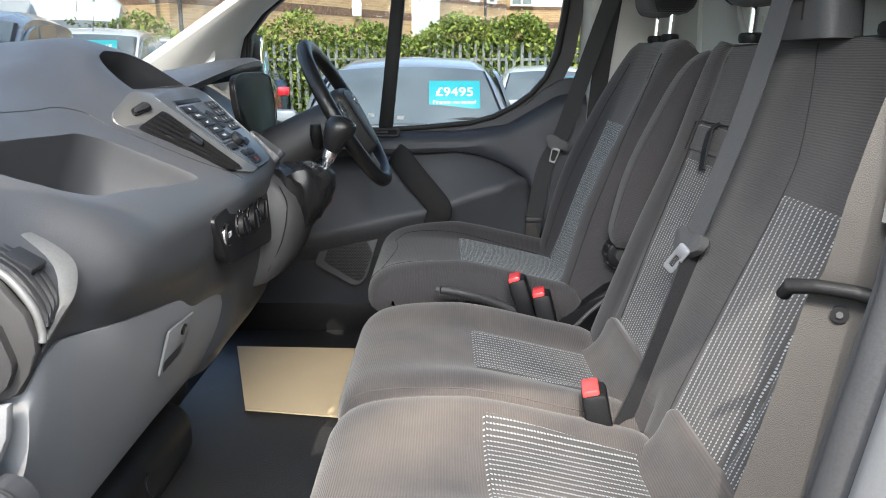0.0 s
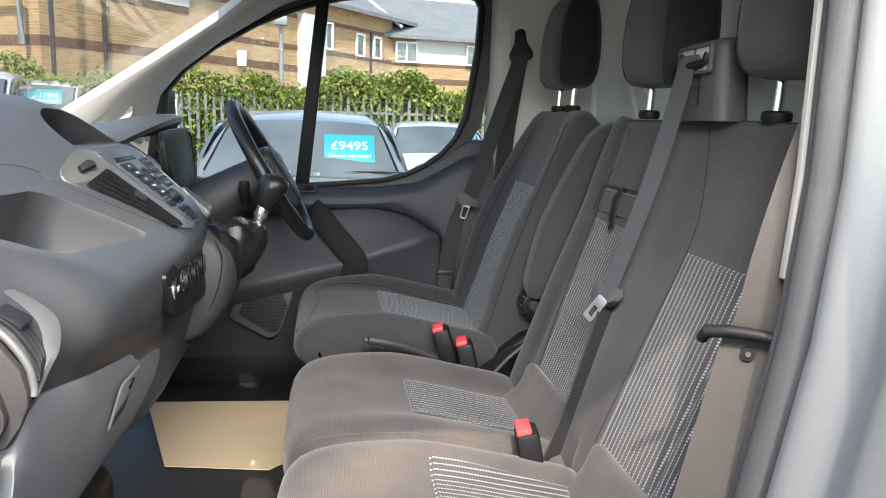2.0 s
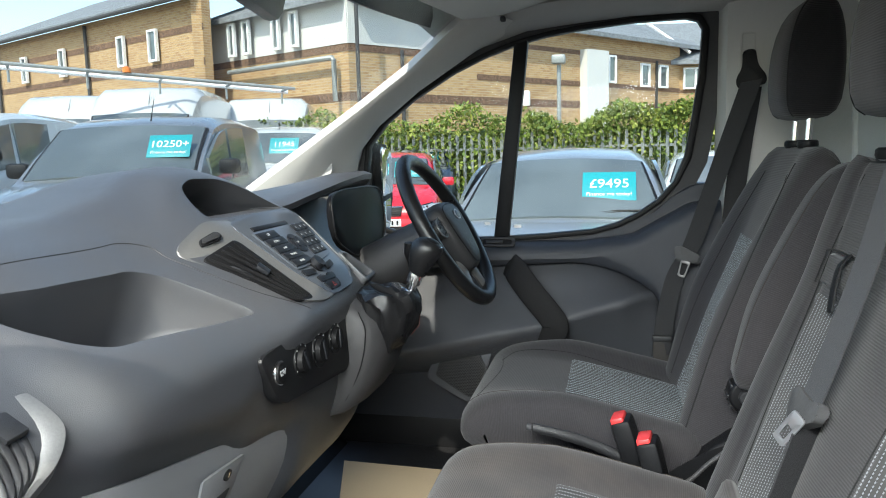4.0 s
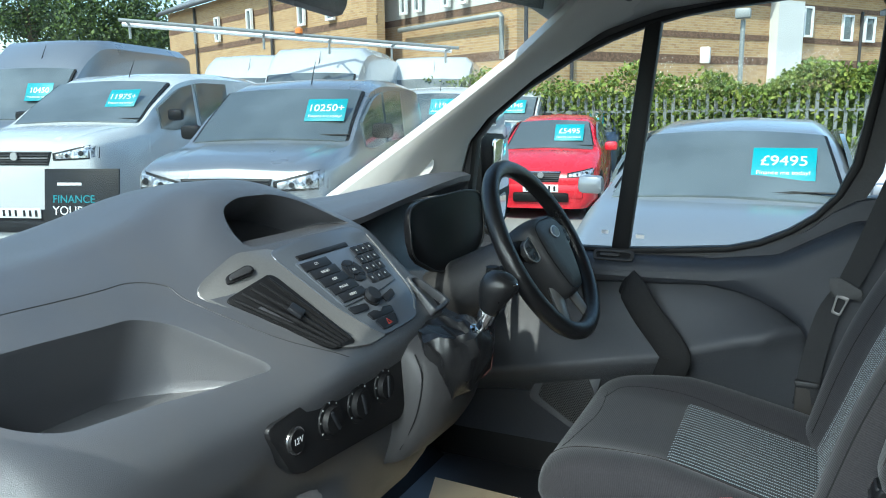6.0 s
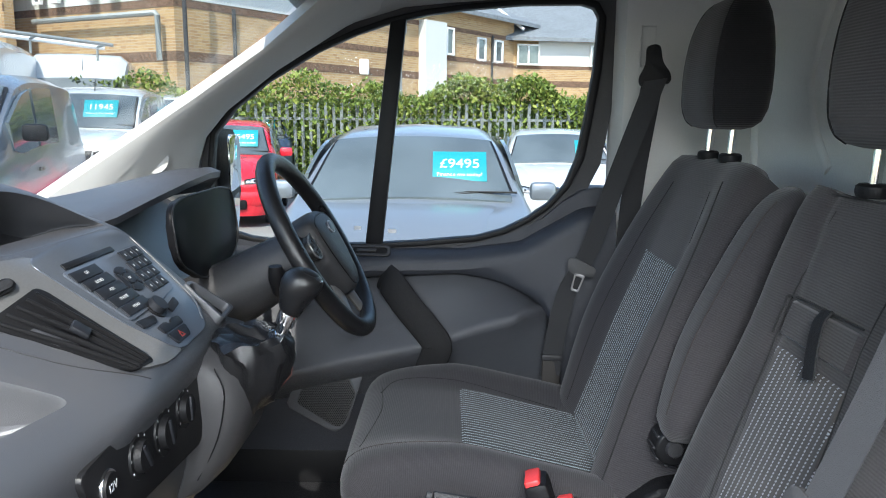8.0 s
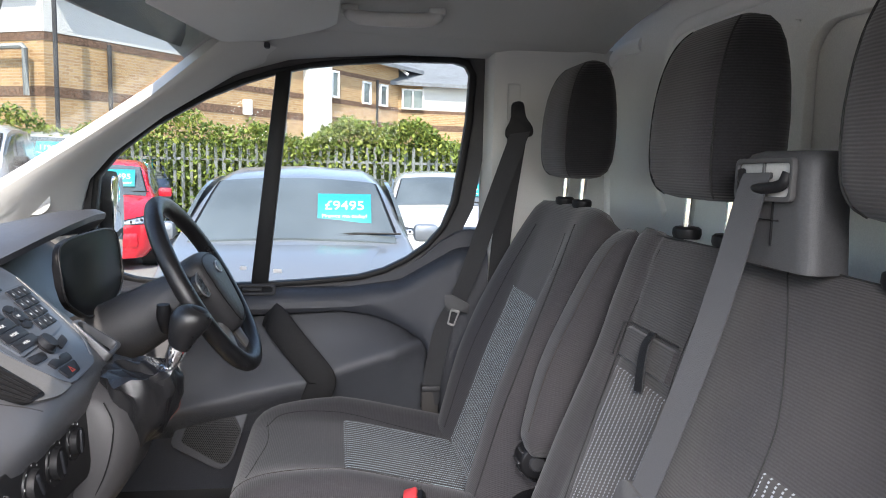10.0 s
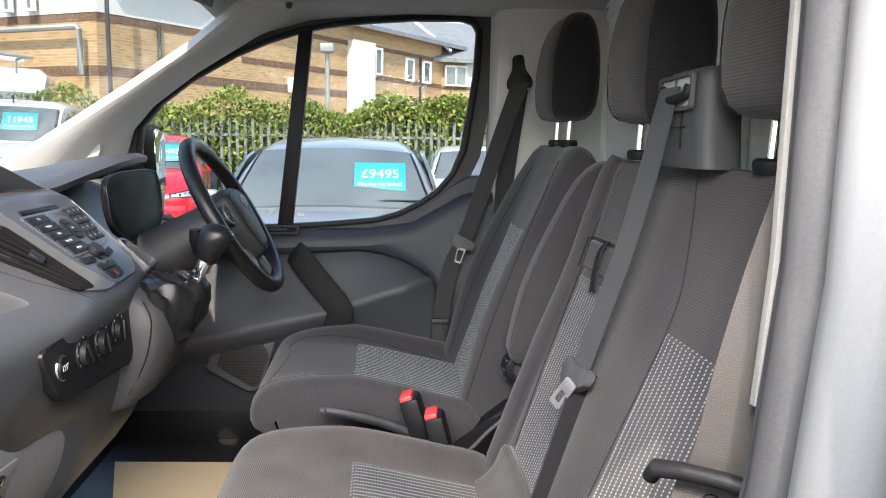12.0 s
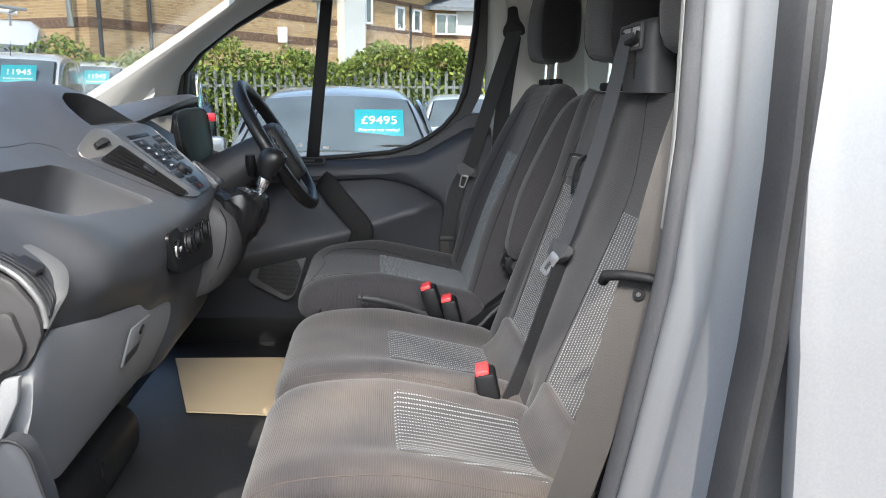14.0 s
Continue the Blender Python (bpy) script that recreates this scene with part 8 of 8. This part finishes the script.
def building():
    b = thing("brick_building", (-5, 24, 0), "two-storey yellow brick building with brown bands and slate roof", "building")
    V = lambda x, y: Vector((x, y))
    L0, C, W1, E, R0 = V(-12.79, 22.92), V(-6.89, 19.9), V(-4.57, 24.0), V(2.71, 33.64), V(16.0, 36.2)
    W1 = C + (E - C) * 0.29
    P0 = L0 + V(0.9, -1.75)
    P1 = P0 + V(-16, 7.6)

    def norm(p, q):
        d = (q - p).normalized()
        return V(d.y, -d.x)

    def wall(p, q, z0, z1, m, nm, out=0.0, lab="", thick=0.3):
        n = norm(p, q) * out
        wall_uv(p + n, q + n, z0, z1, thick, m, nm, b, lab)

    wall(P1, P0, 0, 6.3, M["brick"], "brick_wall")
    wall(P0, L0, 0, 6.3, M["brick"], "brick_wall")
    wall(L0, C, 0, 4.3, M["brick"], "brick_wall")
    wall(C, W1, 0, 4.3, M["brick"], "brick_wall")
    wall(W1, E, 0, 5.6, M["brick"], "brick_wall")
    wall(E, R0, 0, 4.9, M["brick"], "brick_wall")
    for p, q in ((P1, P0), (P0, L0), (L0, C), (C, W1), (W1, E), (E, R0)):
        wall(p, q, 2.95, 3.2, M["band"], "brick_band", 0.012, "brown brick band", 0.05)
    for p, q, z0, z1 in ((L0, C, 4.28, 4.48), (C, W1, 4.28, 4.48), (P1, P0, 4.28, 4.5), (P0, L0, 4.28, 4.5), (P1, P0, 5.3, 5.5), (P0, L0, 5.3, 5.5), (W1, E, 3.72, 3.90), (E, R0, 3.70, 3.82), (W1, E, 4.82, 4.98)):
        wall(p, q, z0, z1, M["band"], "brick_band", 0.016, "brown brick band", 0.05)
    wall(L0, C, 4.48, 5.7, M["render"], "upper_wall", 0.03, "white rendered upper wall")
    wall(C, W1, 4.48, 5.7, M["render"], "upper_wall", 0.03, "white rendered upper wall")
    dv = (R0 - E).normalized()
    wall(E + dv * 1.1, R0, 3.84, 4.85, M["render"], "upper_wall", 0.03, "white rendered upper wall", 0.06)
    de = (E - C).normalized()
    wall(V(-1.14, 28.16), V(-0.40, 29.15), 2.0, 5.0, M["render"], "stair_panel", 0.35, "tall white panel", 0.4)

    def window(p, dirv, w, z0, z1, mull=False):
        nn = V(dirv.y, -dirv.x)
        c = p + nn * 0.02
        fm = axes((c.x, c.y, 0), (dirv.x, dirv.y, 0), (0, 0, 1))
        o = [(-w / 2, z0), (w / 2, z0), (w / 2, z1), (-w / 2, z1)]
        i = [(-w / 2 + 0.07, z0 + 0.07), (w / 2 - 0.07, z0 + 0.07), (w / 2 - 0.07, z1 - 0.07), (-w / 2 + 0.07, z1 - 0.07)]
        win = part("window", frame_prism(o, i, 0.10, fm), M["pale"], b, "white framed window", 0)
        part("pane", prism(i, 0.03, fm @ Matrix.Translation((0, 0, 0.01))), M["carglass"], win, smooth=0)
        if mull:
            part("mullion", prism([(-0.04, z0), (0.04, z0), (0.04, z1), (-0.04, z1)], 0.09, fm @ Matrix.Translation((0, 0, 0.005))), M["pale"], win, smooth=0)

    nE = norm(W1, E)
    for p in (V(1.15, 31.57), V(1.90, 32.55)):
        window(p + nE * 0.05, de, 0.62, 3.85, 4.75)
    window(V(-0.15, 29.55) + nE * 0.1, de, 0.5, 3.9, 4.9)
    window(V(-3.6, 25.0) + nE * 0.1, de, 0.5, 4.1, 4.9)
    window(E + dv * 0.62 + norm(E, R0) * 0.06, dv, 1.0, 3.84, 4.72, True)
    for t in (3.9, 7.0, 10.0):
        window(E + dv * t + norm(E, R0) * 0.08, dv, 1.0, 3.84, 4.72, True)
    dl = (C - L0).normalized()
    nL = norm(L0, C)
    for p in (V(-11.26, 22.06), V(-10.62, 21.76), V(-9.38, 21.15), V(-8.67, 20.80)):
        window(p + nL * 0.12, dl, 0.34, 4.55, 5.55)

    def roof(p, q, z0, z1, over=0.45, depth=6.0):
        out = norm(p, q)
        P = [p + out * over, q + out * over, q - out * depth, p - out * depth]
        bm = bmesh.new()
        v = [bm.verts.new((a.x, a.y, z)) for a, z in zip(P, (z0, z0, z1, z1))] + [bm.verts.new((a.x, a.y, z - 0.16)) for a, z in zip(P, (z0, z0, z1, z1))]
        bm.faces.new(v[:4])
        bm.faces.new(v[4:][::-1])
        for i in range(4):
            j = (i + 1) % 4
            bm.faces.new((v[i], v[j], v[j + 4], v[i + 4]))
        part("roof", bm, M["slate"], b, "grey slate roof", 0)

    roof(L0, C, 5.72, 8.3)
    roof(C, W1, 5.72, 8.3)
    roof(W1, E + de * 1.5, 5.62, 7.6, 0.45, 4.5)
    roof(E - dv * 2.0, R0, 4.98, 7.3, 0.5, 5.0)
    roof(P1, P0, 6.36, 9.2)
    dp, np_ = (P0 - P1).normalized(), norm(P1, P0)
    for t, w in ((0.142, 0.5), (0.251, 0.45), (0.484, 0.45), (0.66, 0.45)):
        window(P0 + (P1 - P0) * t + np_ * 0.06, dp, w, 4.58, 5.58)
    for t in (0.385, 0.80):
        p = P0 + (P1 - P0) * t + np_ * 0.1
        part("downpipe", tube([(p.x, p.y, 1.0), (p.x, p.y, 6.2)], 0.06, 8), M["seal"], b)
    g0, g1 = P1 + np_ * 0.5, P0 + np_ * 0.5
    part("gutter", tube([(g0.x, g0.y, 6.22), (g1.x, g1.y, 6.22)], 0.07, 8), M["seal"], b, "dark gutter under the eaves")
    part("roof_verge", tube([(0.9, 34.6, 7.15), (3.1, 33.4, 5.3)], 0.07, 6), M["pale"], b, "pale verge of the slate roof")
    for p, zb, zt in ((V(-6.42, 19.3), 1.0, 6.0), (V(-5.80, 21.35), 2.0, 4.4), (V(-5.30, 22.3), 2.0, 5.2), (V(1.72, 32.15), 2.5, 4.9)):
        part("downpipe", tube([(p.x, p.y, zb), (p.x, p.y, zt)], 0.055, 8), M["seal"], b)
    a, c = V(-11.5, 22.05) + nL * 0.1, V(-7.22, 19.9) + nL * 0.12
    part("waste_pipe", tube([(a.x, a.y, 4.10), (c.x - 0.05, c.y, 4.10), (c.x, c.y, 4.04), (c.x, c.y, 2.95)], 0.075, 8), M["galv"], b, "pale boxed pipe")
    w = V(-2.95, 25.7) + nE * 0.2
    part("security_light", box((w.x, w.y, 3.2), (0.3, 0.25, 0.5), 0.05), M["pale"], b, "white security light")


building()


def flood_lamp():
    f = thing("flood_lamp", (-1.0, 16.3, 0), "grey pole with a flood lamp behind the fence", "lamp post")
    part("pole", tube([(-1.02, 16.3, 0), (-1.02, 16.3, 3.25)], 0.045, 10), M["galv"], f)
    part("lamp_head", box((-1.02, 16.2, 3.35), (0.28, 0.2, 0.18), 0.03), M["galv"], f)


flood_lamp()


def far_trees():
    """Broad crowns of many small leaves gathered in clumps on limbs."""
    for x, y, hgt, seed in ((-42, 24, 11, 3), (-50, 38, 14, 4), (-36, 33, 10, 5)):
        rnd = random.Random(seed)
        t = thing("tree", (x, y, 0), "broad dark green tree far behind the vans", "tree", "far trees")
        part("trunk", tube([(x, y, 0), (x + 0.2, y, hgt * 0.4), (x, y + 0.2, hgt * 0.7)], [0.35, 0.25, 0.1], 8), M["bark"], t)
        clumps = []
        for k in range(60):
            d = Vector((rnd.gauss(0, 1), rnd.gauss(0, 1), rnd.gauss(0, 0.8)))
            c = Vector((x, y, hgt * 0.64)) + d.normalized() * (rnd.random() ** 0.5) * Vector((3.6, 3.6, hgt * 0.34)).length * 0.55
            clumps.append((c, rnd.uniform(0.5, 1.1)))
        for k in range(6):
            c = clumps[k * 9][0]
            part("limb", tube([(x + 0.1, y, hgt * 0.38), Vector((x, y, hgt * 0.5)).lerp(c, 0.5), c], [0.14, 0.09, 0.03], 6), M["bark"], t)

        def spot(r):
            c, w = clumps[r.randrange(len(clumps))]
            return c + Vector((r.gauss(0, w), r.gauss(0, w), r.gauss(0, w * 0.7)))
        lv = leaves("crown", "", 12000, spot, 0.12, [M["leaffar"], M["leafdark"]], seed)
        lv.parent = t
        lv.matrix_parent_inverse = t.matrix_basis.inverted()


far_trees()
